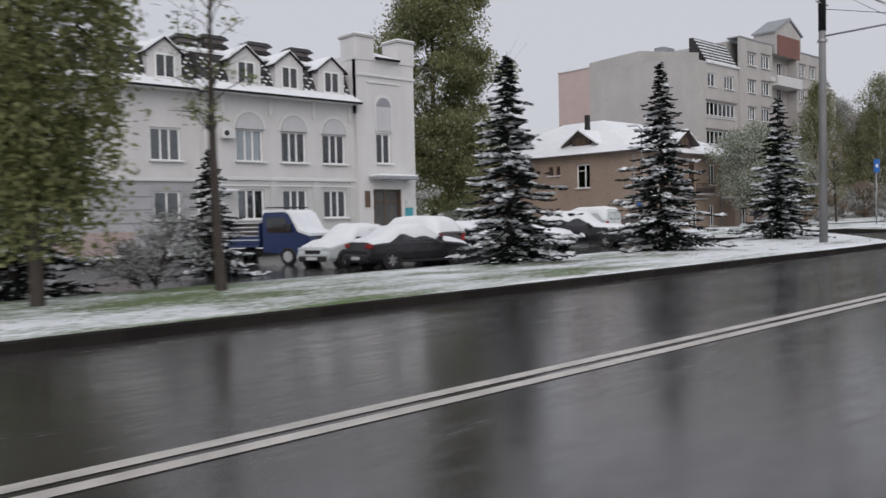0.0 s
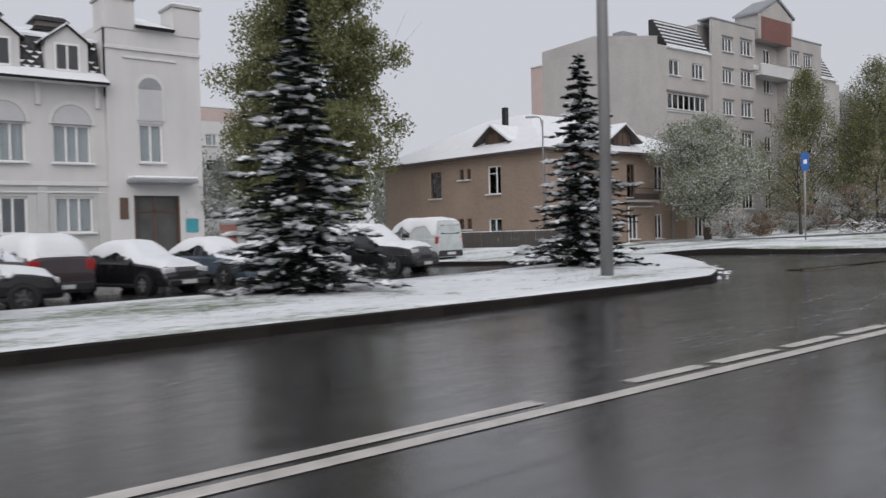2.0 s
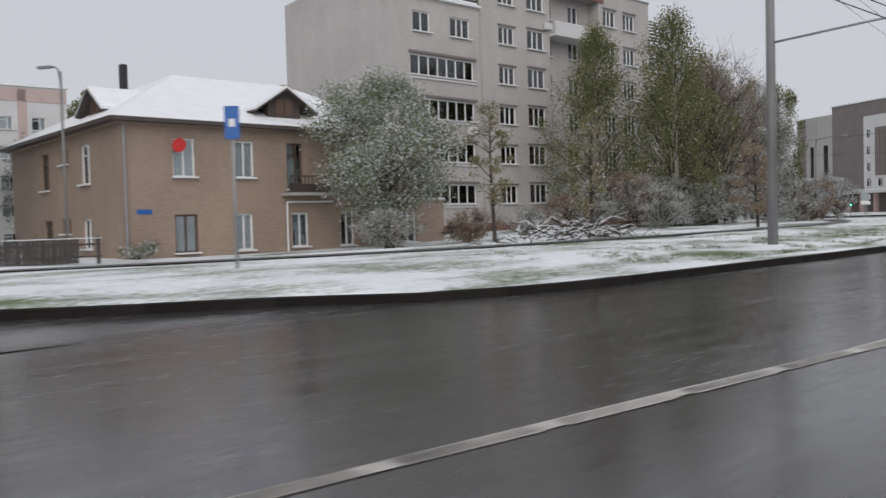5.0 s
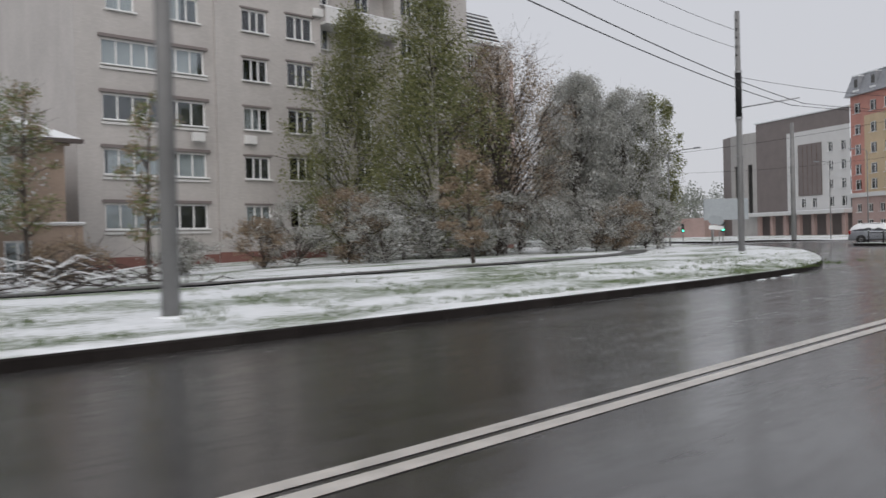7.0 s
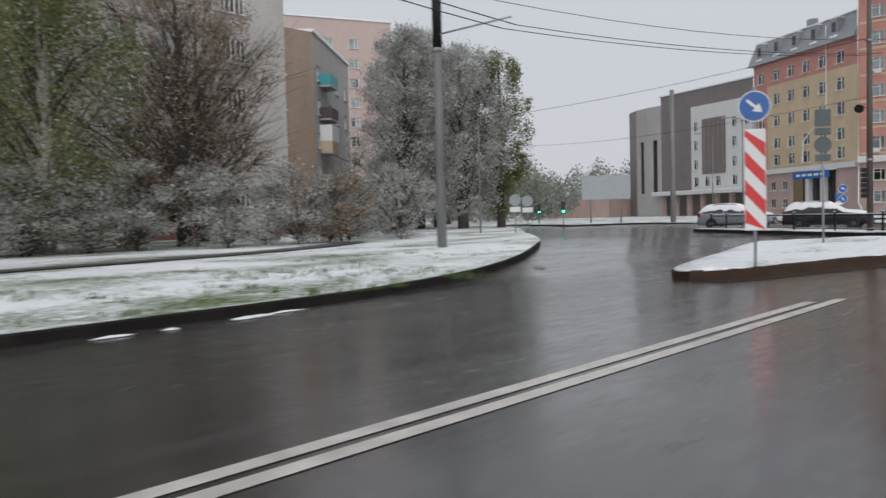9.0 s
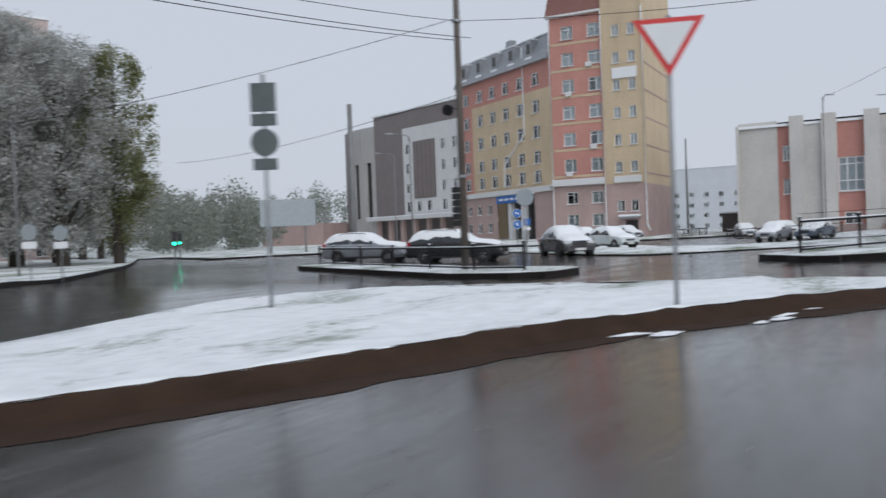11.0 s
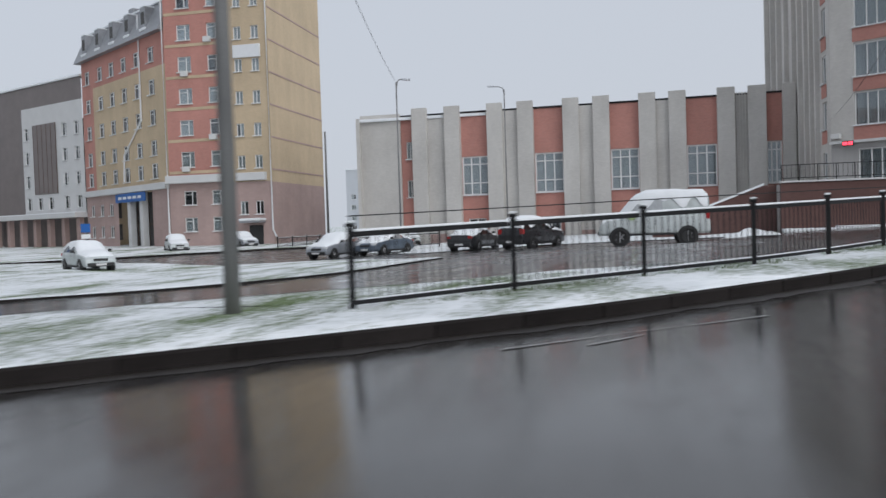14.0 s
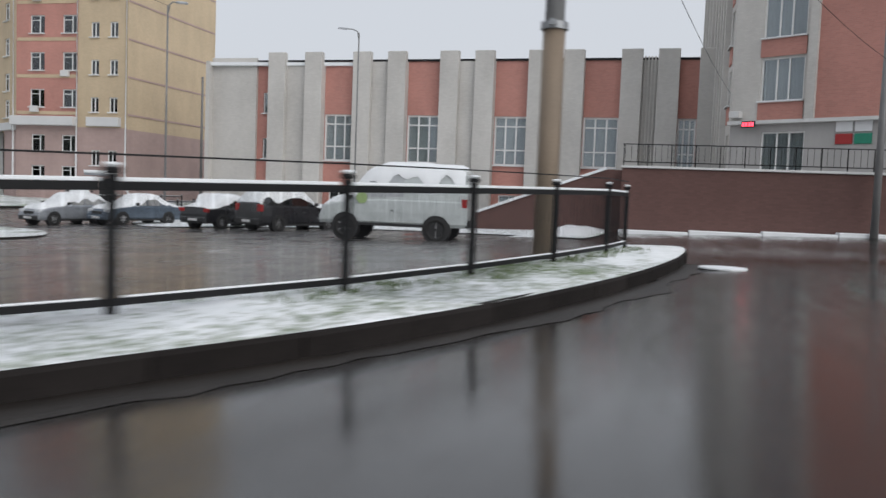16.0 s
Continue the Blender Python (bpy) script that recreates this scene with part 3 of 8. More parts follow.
SLAB = [("verge_1", V1, "turf_green", "grass verge under thin patchy snow beside the road"), ("verge_2", V2 + [(160, 120), (36.9, 120)], "turf", "wide snowy verge before the flats"),
        ("island_1", I1, "turf_white", "snow-covered splitter island between the lanes"), ("island_2", I2, "turf", "long curved traffic island with patchy snow"),
        ("island_3", I3, "turf", "snowy lawn between the carriageways"), ("island_4", I5, "turf", "narrow traffic island with a railing"),
        ("verge_3", V6, "turf", "snowy forecourt before the brick offices"), ("verge_5", V5, "turf_white", "snowy strip between the car park and the hall"), ("verge_4", V7, "turf", "snowy yard round the white house")]
for n, o, mt, lb in SLAB:
    sheet(n, o, {"island_3": 0.07, "verge_5": 0.04}.get(n, 0.165), M[mt], (0.8 if n == "island_1" else 2.0) if n.startswith("island") else (2.0 if n == "verge_2" else 4.0), 0.11 if n == "island_1" else 0.03, lb, "verge" if n.startswith("verge") else "traffic island", skirt=0.25)


# kerbs: separate stones where the road runs close by, joined runs elsewhere
def kerb_stone(length):
    bm = bevelled([(-length / 2 + 0.001, length / 2 - 0.001, -0.08, 0.08, -0.15, 0.155)], 0.02, 1)
    me = bpy.data.meshes.new("kerb_stone")
    bm.to_mesh(me)
    bm.free()
    me.materials.append(M["kerb"])
    return me


def kerb_run(name, pts, label, single=False):
    rows = along(pts, 1.0 if single else 0.5)
    if single:
        base = tagged(new(name), label, "kerb", kind="structure")
        me = kerb_stone(1.0)
        for x, y, h in rows:
            ob = new("kerb_stone", me)
            ob.parent = base
            ob.matrix_world = Matrix.Translation((x, y, ground_z(x, y) + 0.004 * noise.noise((x, y, 0)))) @ Matrix.Rotation(h + 0.01 * noise.noise((y, x, 2)), 4, "Z") @ Matrix.Rotation(-math.atan(ground_z(x + 0.5 * math.cos(h), y + 0.5 * math.sin(h)) - ground_z(x - 0.5 * math.cos(h), y - 0.5 * math.sin(h))), 4, "Y") @ Matrix.Translation((0, 0.05, 0))
        return
    bm = bmesh.new()
    for x, y, h in rows:
        box(bm, -0.26, 0.26, -0.03, 0.13, -0.15, 0.15, Matrix.Translation((x, y, ground_z(x, y) + 0.01 * noise.noise((x, y, 0)))) @ Matrix.Rotation(h, 4, "Z"))
    tagged(part(name, bm, M["mud" if "muddy" in label else "kerb"]), label, "kerb", kind="structure")


kerb_run("kerb_1", V1[3:33], "dark wet concrete kerb along the verge", True)
kerb_run("kerb_2", V2[26:64], "dark wet concrete kerb along the wide verge", True)
kerb_run("kerb_3", I1[24:] + I1[:1], "low muddy kerb round the splitter island")
kerb_run("kerb_4", open_arc(I2_NEAR, 4), "dark wet kerb stones of the curved island", True)
kerb_run("kerb_5", I5 + I5[:1], "kerb round the narrow island")
kerb_run("kerb_7", V6[:5], "kerb before the brick offices")

# gutters and paint
ribbon("gutter_2", open_arc([(90.5, 7.0), (91.4, 6.4), (93.1, 5.9), (95.0, 5.25), (96.8, 4.1), (99.5, 2.8), (101.7, 1.15), (103.0, -0.15)], 4), 0.33, 0.005, M["mud"], "muddy gutter beside the splitter island", "gutter", wob=0.55)
# a trodden bank of mud slopes from the splitter island's snow to the road
bm = bmesh.new()
prev = None
for x, y, a in along(I1[:26], 0.2):
    row = []
    for k in range(6):
        o = -0.04 + 0.09 * k + 0.05 * noise.noise((x * 2.1, y * 2.1, k * 0.3))
        px, py = x + o * math.sin(a), y - o * math.cos(a)
        row.append(bm.verts.new((px, py, ground_z(px, py) + 0.185 * (1 - smooth_step(0, 5, k)) - 0.012 + 0.03 * noise.noise((px * 3.3, py * 3.3, 4.0)) * (k < 5))))
    if prev:
        for k in range(5):
            bm.faces.new((prev[k], prev[k + 1], row[k + 1], row[k]))
    prev = row
bmesh.ops.recalc_face_normals(bm, faces=bm.faces[:])
tagged(part("mud_bank", bm, M["mud"], smooth=True), "brown mud bank at the edge of the splitter island", "mud", kind="structure")
ribbon("gutter_3", open_arc([(x - 0.13, y - 0.15) for x, y in I2_NEAR[3:15]], 4), 0.2, 0.005, M["wet_silt"], "brown mud washed along the curved kerb", "gutter", wob=0.9)


# the double centre line: a solid stripe beside one that breaks into dashes
def stripe(name, pts, half, label):
    return ribbon(name, pts, half, 0.006, M["line"], label, "road marking")


stripe("road_marking", [(-90, 4.26), (30, 4.27), (40, 4.2), (46, 3.75), (53, 3.1), (62, 3.17), (75, 3.58), (88, 4.0)], 0.075, "solid pale centre stripe, worn at its edges")
stripe("road_marking", [(-90, 4.52), (20.9, 4.52)], 0.075, "solid pale centre stripe beside its twin")
stripe("road_marking", [(50.5, 3.46), (53, 3.32), (62, 3.4), (75, 3.82), (88, 4.24)], 0.075, "solid pale centre stripe beside its twin")
dash = tagged(new("road_marking"), "broken pale stripe of short painted dashes", "road marking", kind="structure")
n, x = 0, 20.98
while x < 50:
    yc = 4.52 if x < 34 else 4.52 - 1.08 * smooth_step(34, 52, x)
    y2 = 4.52 if x + 0.94 < 34 else 4.52 - 1.08 * smooth_step(34, 52, x + 0.94)
    vs = [(px, py, ground_z(px, py) + 0.006) for px, py in ((x, yc - 0.075), (x + 0.94, y2 - 0.075), (x + 0.94, y2 + 0.075), (x, yc + 0.075))]
    part("dash", mesh_of("dash", vs, [(0, 1, 2, 3)]), M["line"], dash)
    x += 1.132
patch = lambda nm, pts, mt, lb, ct: tagged(part(nm, mesh_of(nm, [(x, y, ground_z(x, y) + 0.007) for x, y in pts], [tuple(range(len(pts)))]), M[mt]), lb, ct, kind="structure")
patch("road_marking", [(105.02, -1.6), (105.62, -1.4), (105.82, -1.8), (105.47, -2.0)], "line", "white painted arrow tip before the island", "road marking")
patch("puddle", [(36.5, 10.95), (37.6, 10.9), (39.5, 11.15), (41.6, 11.12), (44.8, 11.38), (42.0, 11.55), (39.8, 11.6), (38.3, 11.8), (36.9, 11.9)], "puddle", "shallow brown puddle at the kerb's end", "puddle")
patch("puddle", [(118.6, -15.6), (119.3, -15.9), (120.8, -17.0), (121.6, -17.9), (121.0, -17.9), (119.6, -17.0), (118.7, -16.2)], "puddle", "shallow brown puddle on the carriageway", "puddle")
for pts in ([(118.6, -10.1), (118.95, -10.6), (119.35, -11.15), (119.8, -11.9), (120.4, -12.8)], [(118.7, -10.85), (119.0, -11.15), (119.4, -11.5)]):
    ribbon("slush_streak", open_arc(pts, 4), 0.024, 0.008, M["grey_slush"], "thin pale streak of slush dragged along the road", "slush", wob=0.95)
# the manhole cover and a narrow tarred path across the verge
bm = bmesh.new()
disc(bm, (0, 0, 0), 0.34, 0.02, 24, "z")
mh = tagged(part("manhole_cover", bm, M["snow"]), "round manhole cover dusted with snow", "manhole cover")
mh.matrix_world = Matrix.Translation((138.3, -22.4, ground_z(138.3, -22.4) + 0.004))
ribbon("footpath_1", open_arc([(46, 23.5), (56, 20.5), (66, 19.6), (76, 19.9), (86, 20.8), (93, 22.6), (99, 26)], 4), 0.55, 0.205, M["path"], "narrow tarred footpath through the snow", "footpath", wob=0.25)
bm = bmesh.new()
rows = []
for i in range(13):
    row = []
    for j in range(7):
        u, v = i / 12, j / 6
        x, y = 156.4 + 7.6 * u + 0.5 * v, -16.3 - 2.4 * u - 1.5 * v
        hgt = 0.34 * math.sin(math.pi * u) ** 0.7 * math.sin(math.pi * v) * (0.8 + 0.6 * noise.noise((x * 0.9, y * 1.1, 2.0)))
        row.append(bm.verts.new((x, y, ground_z(x, y) + 0.01 + max(0, hgt))))
    rows.append(row)
for a, b in zip(rows, rows[1:]):
    for j in range(6):
        bm.faces.new((a[j], b[j], b[j + 1], a[j + 1]))
bmesh.ops.recalc_face_normals(bm, faces=bm.faces[:])
if sum(f.normal.z for f in bm.faces) < 0:
    bmesh.ops.reverse_faces(bm, faces=bm.faces[:])
tagged(part("snow_bank", bm, M["snow"], smooth=True), "low lumpy bank of cleared snow beside the ramp", "snow bank")
# ragged snow left along kerb feet
rs = random.Random(3)
bm = bmesh.new()
for line, k, off in ((I2_NEAR[2:12], 7, -0.3), ([(99.6, 2.6), (101.2, 1.3), (102.8, 0.6), (104.6, -0.9)], 9, -0.25), ([(81.5, 10.6), (84.5, 10.9)], 8, -0.15), ([(33.5, 11.7), (35.5, 12.9), (37.8, 15.2), (38.5, 17.5)], 22, -0.2)):
    rows = along(line, 0.12)
    for _ in range(k):
        x, y, hd = rs.choice(rows)
        x, y = x + off * rs.random() * 1.5 * math.sin(-hd) * -1, y + off * rs.random() * 1.6
        w, l = 0.03 + 0.07 * rs.random(), 0.1 + 0.35 * rs.random()
        m = Matrix.Translation((x, y, ground_z(x, y) + 0.012)) @ Matrix.Rotation(hd, 4, "Z")
        n = 7
        top = [bm.verts.new(m @ Vector((l * math.cos(6.283 * i / n) * (0.7 + 0.5 * rs.random()), w * math.sin(6.283 * i / n), 0))) for i in range(n)]
        c = bm.verts.new(m @ Vector((0, 0, 0.025)))
        for i in range(n):
            bm.faces.new((top[i], top[(i + 1) % n], c))
tagged(part("snow_remnants", bm, M["snow"], smooth=True), "ragged bits of slush along the kerbs", "slush", kind="stuff")


# ---- houses ----
WIN_CACHE = {}


def window_meshes(w, h, style):
    """Frame, pane and sill of one kind of window, in the plane y = 0 looking towards -y, from its lower left corner."""
    key = (round(w, 2), round(h, 2), style)
    if key in WIN_CACHE:
        return WIN_CACHE[key]
    f = 0.13 if style == "cross" else 0.085
    rows = []
    if style == "two":
        rows += [(w * 0.5 - 0.04, w * 0.5 + 0.04, -0.03, 0.05, f, h - f)]
    elif style == "three":
        rows += [(w * k - 0.04, w * k + 0.04, -0.03, 0.05, f, h - f) for k in (0.36, 0.64)]
    elif style == "tee":
        rows += [(w * 0.62 - 0.04, w * 0.62 + 0.04, -0.03, 0.05, f, h - f), (f, w * 0.62 - 0.04, -0.03, 0.05, h * 0.72, h * 0.72 + 0.06)]
    elif style == "loggia":
        rows += [(w * k / 5 - 0.03, w * k / 5 + 0.03, -0.03, 0.05, f, h - f) for k in (1, 2, 3, 4)]
    elif style == "strip":
        rows += [(w * k / 7 - 0.04, w * k / 7 + 0.04, -0.03, 0.05, f, h - f) for k in range(1, 7)]
    elif style == "cross":
        rows += [(w * k - 0.06, w * k + 0.06, -0.03, 0.05, f, h - f) for k in (0.34, 0.66)] + [(f, w - f, -0.028, 0.048, h * 0.3, h * 0.3 + 0.1), (f, w - f, -0.028, 0.048, h * 0.78, h * 0.78 + 0.1)]
    out = []
    bm = bmesh.new()
    ring = [[bm.verts.new((a, y, c)) for a, c in pts] for y in (-0.03, 0.05) for pts in (((0, 0), (w, 0), (w, h), (0, h)), ((f, f), (w - f, f), (w - f, h - f), (f, h - f)))]
    for i in range(4):
        j = (i + 1) % 4
        for p, q in ((0, 1), (3, 2), (2, 0), (1, 3)):
            bm.faces.new((ring[p][i], ring[p][j], ring[q][j], ring[q][i]))
    me = bpy.data.meshes.new("window")
    bm.to_mesh(me)
    bm.free()
    me.materials.append(M["pvc"])
    out.append(me)
    for nm, rr, mt in (("pane", [(f * 0.6, w - f * 0.6, 0.012, 0.018, f * 0.6, h - f * 0.6)], "glass"), ("sill", [(-0.08, w + 0.08, -0.2, 0.0, -0.05, -0.005)], "white_trim")):
        bm = boxes(*rr)
        me = bpy.data.meshes.new(nm)
        bm.to_mesh(me)
        bm.free()
        me.materials.append(M[mt])
        out.append(me)
    snow = boxes((-0.07, w + 0.07, -0.19, -0.02, -0.003, 0.03))
    me = bpy.data.meshes.new("sill_snow")
    snow.to_mesh(me)
    snow.free()
    me.materials.append(M["snow"])
    out.append(me)
    bars = []
    for r in rows:
        b1 = boxes(r)
        me = bpy.data.meshes.new("mullion")
        b1.to_mesh(me)
        b1.free()
        me.materials.append(M["pvc"])
        bars.append(me)
    out.append(bars)
    WIN_CACHE[key] = out
    return out


RND = random.Random(5)


def add_window(parent, m, w, h, style="two", frame="pvc", curtain=0.6, recess=0.14, sill=True):
    fr, pn, sl, sn, bars = window_meshes(w, h, style)
    if frame != "pvc":
        k = ("f", round(w, 2), round(h, 2), style, frame)
        if k not in WIN_CACHE:
            c = [q.copy() for q in [fr] + bars]
            for q in c:
                q.materials.clear()
                q.materials.append(M[frame])
            WIN_CACHE[k] = c
        fr, bars = WIN_CACHE[k][0], WIN_CACHE[k][1:]
    win = new("window", fr)
    win.parent = parent
    win.matrix_world = m @ Matrix.Translation((0, recess, 0))
    for me in bars:
        ml = new("mullion", me)
        ml.parent = win
        ml.matrix_world = win.matrix_world
    p = new("pane", pn)
    p.parent = win
    p.matrix_world = win.matrix_world
    p.visible_shadow = False
    if sill:
        for nm, me in (("sill", sl), ("sill_snow", sn)):
            s = new(nm, me)
            s.parent = win
            s.matrix_world = m @ Matrix.Translation((0, 0.0, 0))
    if RND.random() < curtain + 0.3:
        cw = w * RND.choice((0.5, 0.95, 0.95, 0.95, 0.95))
        off = RND.choice((0, w - cw))
        k = ("c", round(cw, 2), round(h, 2))
        if k not in WIN_CACHE:
            n = max(4, int(cw / 0.09))
            vs = [(cw * i / n, 0.03 * (i % 2), z) for i in range(n + 1) for z in (0.05, h - 0.05)]
            WIN_CACHE[k] = mesh_of("curtain", vs, [(2 * i, 2 * i + 2, 2 * i + 3, 2 * i + 1) for i in range(n)])
            WIN_CACHE[k].materials.append(M["curtain"])
        c = new("curtain", WIN_CACHE[k])
        c.parent = win
        c.matrix_world = win.matrix_world @ Matrix.Translation((off, 0.12, 0))
    return win


def wall(parent, name, p0, p1, z0, z1, holes=(), material="concrete", thick=0.35, windows=True, back=True, label=""):
    """A wall from p0 to p1 in plan, its face to the right of that way, with real openings. holes: (u0, u1, z0, z1, style, frame, curtain)."""
    d = Vector((p1[0] - p0[0], p1[1] - p0[1], 0))
    L = d.length
    ang = math.atan2(d.y, d.x)
    m = Matrix.Translation((p0[0], p0[1], 0)) @ Matrix.Rotation(ang, 4, "Z")
    us = sorted({0, L, *[h[0] for h in holes], *[h[1] for h in holes]})
    zs = sorted({z0, z1, *[h[2] for h in holes], *[h[3] for h in holes]})
    us = [u for i, u in enumerate(us) if not i or u - us[i - 1] > 1e-4]
    zs = [z for i, z in enumerate(zs) if not i or z - zs[i - 1] > 1e-4]
    inside = lambda u, z: any(h[0] < u < h[1] and h[2] < z < h[3] for h in holes)
    bm = bmesh.new()
    vmap = {}

    def v(u, y, z):
        k = (round(u, 4), round(y, 3), round(z, 4))
        if k not in vmap:
            vmap[k] = bm.verts.new((u, y, z))
        return vmap[k]
    for a, b in zip(us, us[1:]):
        for c, e in zip(zs, zs[1:]):
            if not inside((a + b) / 2, (c + e) / 2):
                bm.faces.new((v(a, 0, c), v(b, 0, c), v(b, 0, e), v(a, 0, e)))
    for h in holes:
        a, b, c, e = h[:4]
        t = 0.3
        if h[1] - h[0] < 0.05:
            continue
        for q in (((a, 0, c), (a, 0, e), (a, t, e), (a, t, c)), ((b, 0, e), (b, 0, c), (b, t, c), (b, t, e)), ((a, 0, e), (b, 0, e), (b, t, e), (a, t, e)), ((b, 0, c), (a, 0, c), (a, t, c), (b, t, c))):
            bm.faces.new([v(*x) for x in q])
    # top of the wall
    bm.faces.new([v(0, 0, z1), v(L, 0, z1), v(L - 0.01, thick, z1), v(0.01, thick, z1)] if len([u for u in us]) == 2 else [v(u, 0, z1) for u in us] + [v(L - 0.01, thick, z1), v(0.01, thick, z1)])
    ob = part(name, bm, M[material], parent, label)
    ob.matrix_world = m
    if holes and back:
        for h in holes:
            # shallow dark box behind the opening, its colour standing in for room shade
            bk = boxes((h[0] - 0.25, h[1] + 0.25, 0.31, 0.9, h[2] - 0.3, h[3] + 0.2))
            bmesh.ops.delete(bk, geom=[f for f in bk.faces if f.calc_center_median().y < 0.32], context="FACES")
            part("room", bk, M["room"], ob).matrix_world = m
    if windows:
        for h in holes:
            if len(h) > 4 and h[4]:
                add_window(parent, m @ Matrix.Translation((h[0], 0, h[2])), h[1] - h[0], h[3] - h[2], h[4], h[5] if len(h) > 5 else "pvc", h[6] if len(h) > 6 else 0.6)
    return ob, m


def slab_part(parent, name, rows, material, label="", bev=0.0, m=None):
    for r in rows:
        ob = part(name, bevelled([r], bev) if bev else boxes(r), M[material], parent, label)
        if m is not None:
            ob.matrix_world = m
    return ob


# the white house with a mansard roof and a stair tower
def white_house():
    h = thing("white_house", "white rendered two-storey house with snowy mansard roof and tower", "house")
    Y, X0, X1, XT, XR = 36.6, 6.0, 18.55, 27.3, 31.4
    zb, zw = -0.3, 7.5
    up = [(1.6, 1.6), (5.8, 1.6), (10.1, 1.5)]
    holesL = [(u, u + w, 4.15, 5.7, "three", "pvc", 0.3) for u, w in up] + [(u, u + 1.3, 1.4, 2.75, "two", "pvc", 0.3) for u in (1.7, 5.9, 10.2)]
    wall(h, "wall", (X0, Y + 0.5), (X1, Y + 0.5), 3.2, zw, [q for q in holesL if q[2] > 3], "white_wall")
    wall(h, "wall", (X0, Y + 0.5), (X1, Y + 0.5), zb, 3.2, [q for q in holesL if q[2] < 3], "grey_rust", label="grey rusticated ground floor wall")
    for z in (0.35, 0.95, 1.55, 2.15, 2.75):
        slab_part(h, "rustic_band", [(X0, X1 - 0.02, Y + 0.455, Y + 0.498, z - 0.26, z + 0.26)] if z in (0.35, 0.95) else [(a, b, Y + 0.455, Y + 0.498, z - 0.26, z + 0.26) for a, b in ((X0, X0 + 1.6), (X0 + 3.1, X0 + 5.8), (X0 + 7.3, X0 + 10.1), (X0 + 11.6, X1 - 0.02))], "grey_rust", bev=0.02)
    c = [20.18, 22.72, 25.22]
    holesM = [(x - X1, x - X1 + 1.5, 4.2, 5.8, "three", "pvc", 0.5) for x in c] + [(x - X1, x - X1 + 1.5, 1.35, 2.85, "three", "pvc", 0.15) for i, x in enumerate(c)]
    wall(h, "wall", (X1, Y), (XT, Y), 3.3, zw, holesM[:3], "white_wall")
    wall(h, "wall", (X1, Y), (XT, Y), zb, 3.3, holesM[3:], "white_rust", label="grey-white rusticated ground floor wall")
    wall(h, "wall", (X1, Y + 0.5), (X1, Y), zb, zw, (), "white_wall")
    # tower
    ht = [(28.6 - XT, 29.65 - XT, 4.3, 6.0, "two", "pvc", 0.6), (28.3 - XT, 30.3 - XT, 0.0, 2.9, None)]
    wall(h, "wall", (XT, Y - 0.3), (XR, Y - 0.3), zb, 10.2, ht, "white_wall")
    wall(h, "wall", (XT, Y), (XT, Y - 0.3), zb, 10.2, (), "white_wall")
    wall(h, "wall", (XR, Y - 0.3), (XR, 48), zb, 9.6, (), "white_wall")
    wall(h, "wall", (XT, 41), (XT, Y - 0.3), 7.0, 10.2, (), "white_wall")
    for a, b in ((XT - 0.05, XT + 1.25), (XR - 1.2, XR + 0.05)):
        slab_part(h, "tower_pier", [(a, b, Y - 0.36, Y + 1.0, 9.9, 11.15)], "white_wall", bev=0.02)
    for x0 in (XT - 0.13, XR - 1.28):
        slab_part(h, "pier_cap", [(x0, x0 + 1.41, Y - 0.44, Y + 1.08, 11.15, 11.25)], "concrete")
        slab_part(h, "cap_snow", [(x0 + 0.03, x0 + 1.38, Y - 0.4, Y + 1.05, 11.25, 11.36)], "snow", bev=0.04)
    bm = bmesh.new()
    profile(bm, [(Y - 0.55, 10.15), (Y + 3.0, 11.3), (Y + 3.0, 11.15), (Y - 0.55, 10.0)], XT + 1.3, XR - 1.25)
    part("tower_roof", bm, M["snow"], h)
    slab_part(h, "gutter", [(XT + 1.2, XR - 1.2, Y - 0.62, Y - 0.5, 9.98, 10.1)], "black_metal")
    slab_part(h, "cornice", [(XT - 0.04, XR + 0.04, Y - 0.4, Y - 0.29, 9.05, 9.2), (28.0, 30.3, Y - 0.38, Y - 0.29, 8.7, 8.8)], "white_trim", bev=0.015)
    # blind arches over the windows
    def arch(x0, w, z0, zs, mat, depth=0.04, y=Y):
        bm = bmesh.new()
        n = 14
        pts = [(x0, z0), (x0 + w, z0)] + [(x0 + w / 2 + w / 2 * math.cos(math.pi * k / n), zs + w / 2 * math.sin(math.pi * k / n)) for k in range(n + 1)]
        a = [bm.verts.new((p[0], y - depth, p[1])) for p in pts]
        b = [bm.verts.new((p[0], y + 0.02, p[1])) for p in pts]
        bm.faces.new(a)
        for i in range(len(pts)):
            bm.faces.new((a[i], b[i], b[(i + 1) % len(pts)], a[(i + 1) % len(pts)]))
        bmesh.ops.recalc_face_normals(bm, faces=bm.faces[:])
        return part("blind_arch", bm, M[mat], h)
    for x in c:
        arch(x - 0.16, 1.82, 5.8, 5.86, "white_trim", 0.07)
        arch(x - 0.02, 1.54, 5.8, 5.84, "concrete", 0.085)
        arch(x + 0.03, 1.44, 5.8, 5.84, "arch_grey", 0.1)
    arch(28.5, 1.25, 6.1, 7.5, "white_trim", 0.05, Y - 0.3)
    arch(28.62, 1.0, 6.14, 7.4, "arch_grey", 0.07, Y - 0.3)
    arch(28.62, 1.0, 7.45, 7.45, "roof_metal", 0.085, Y - 0.3)
    # ledges and pilasters
    slab_part(h, "ledge", [(X1, XT, Y - 0.12, Y - 0.002, 3.28, 3.45), (X1, XT, Y - 0.08, Y - 0.002, 2.98, 3.06)], "white_trim", bev=0.02)
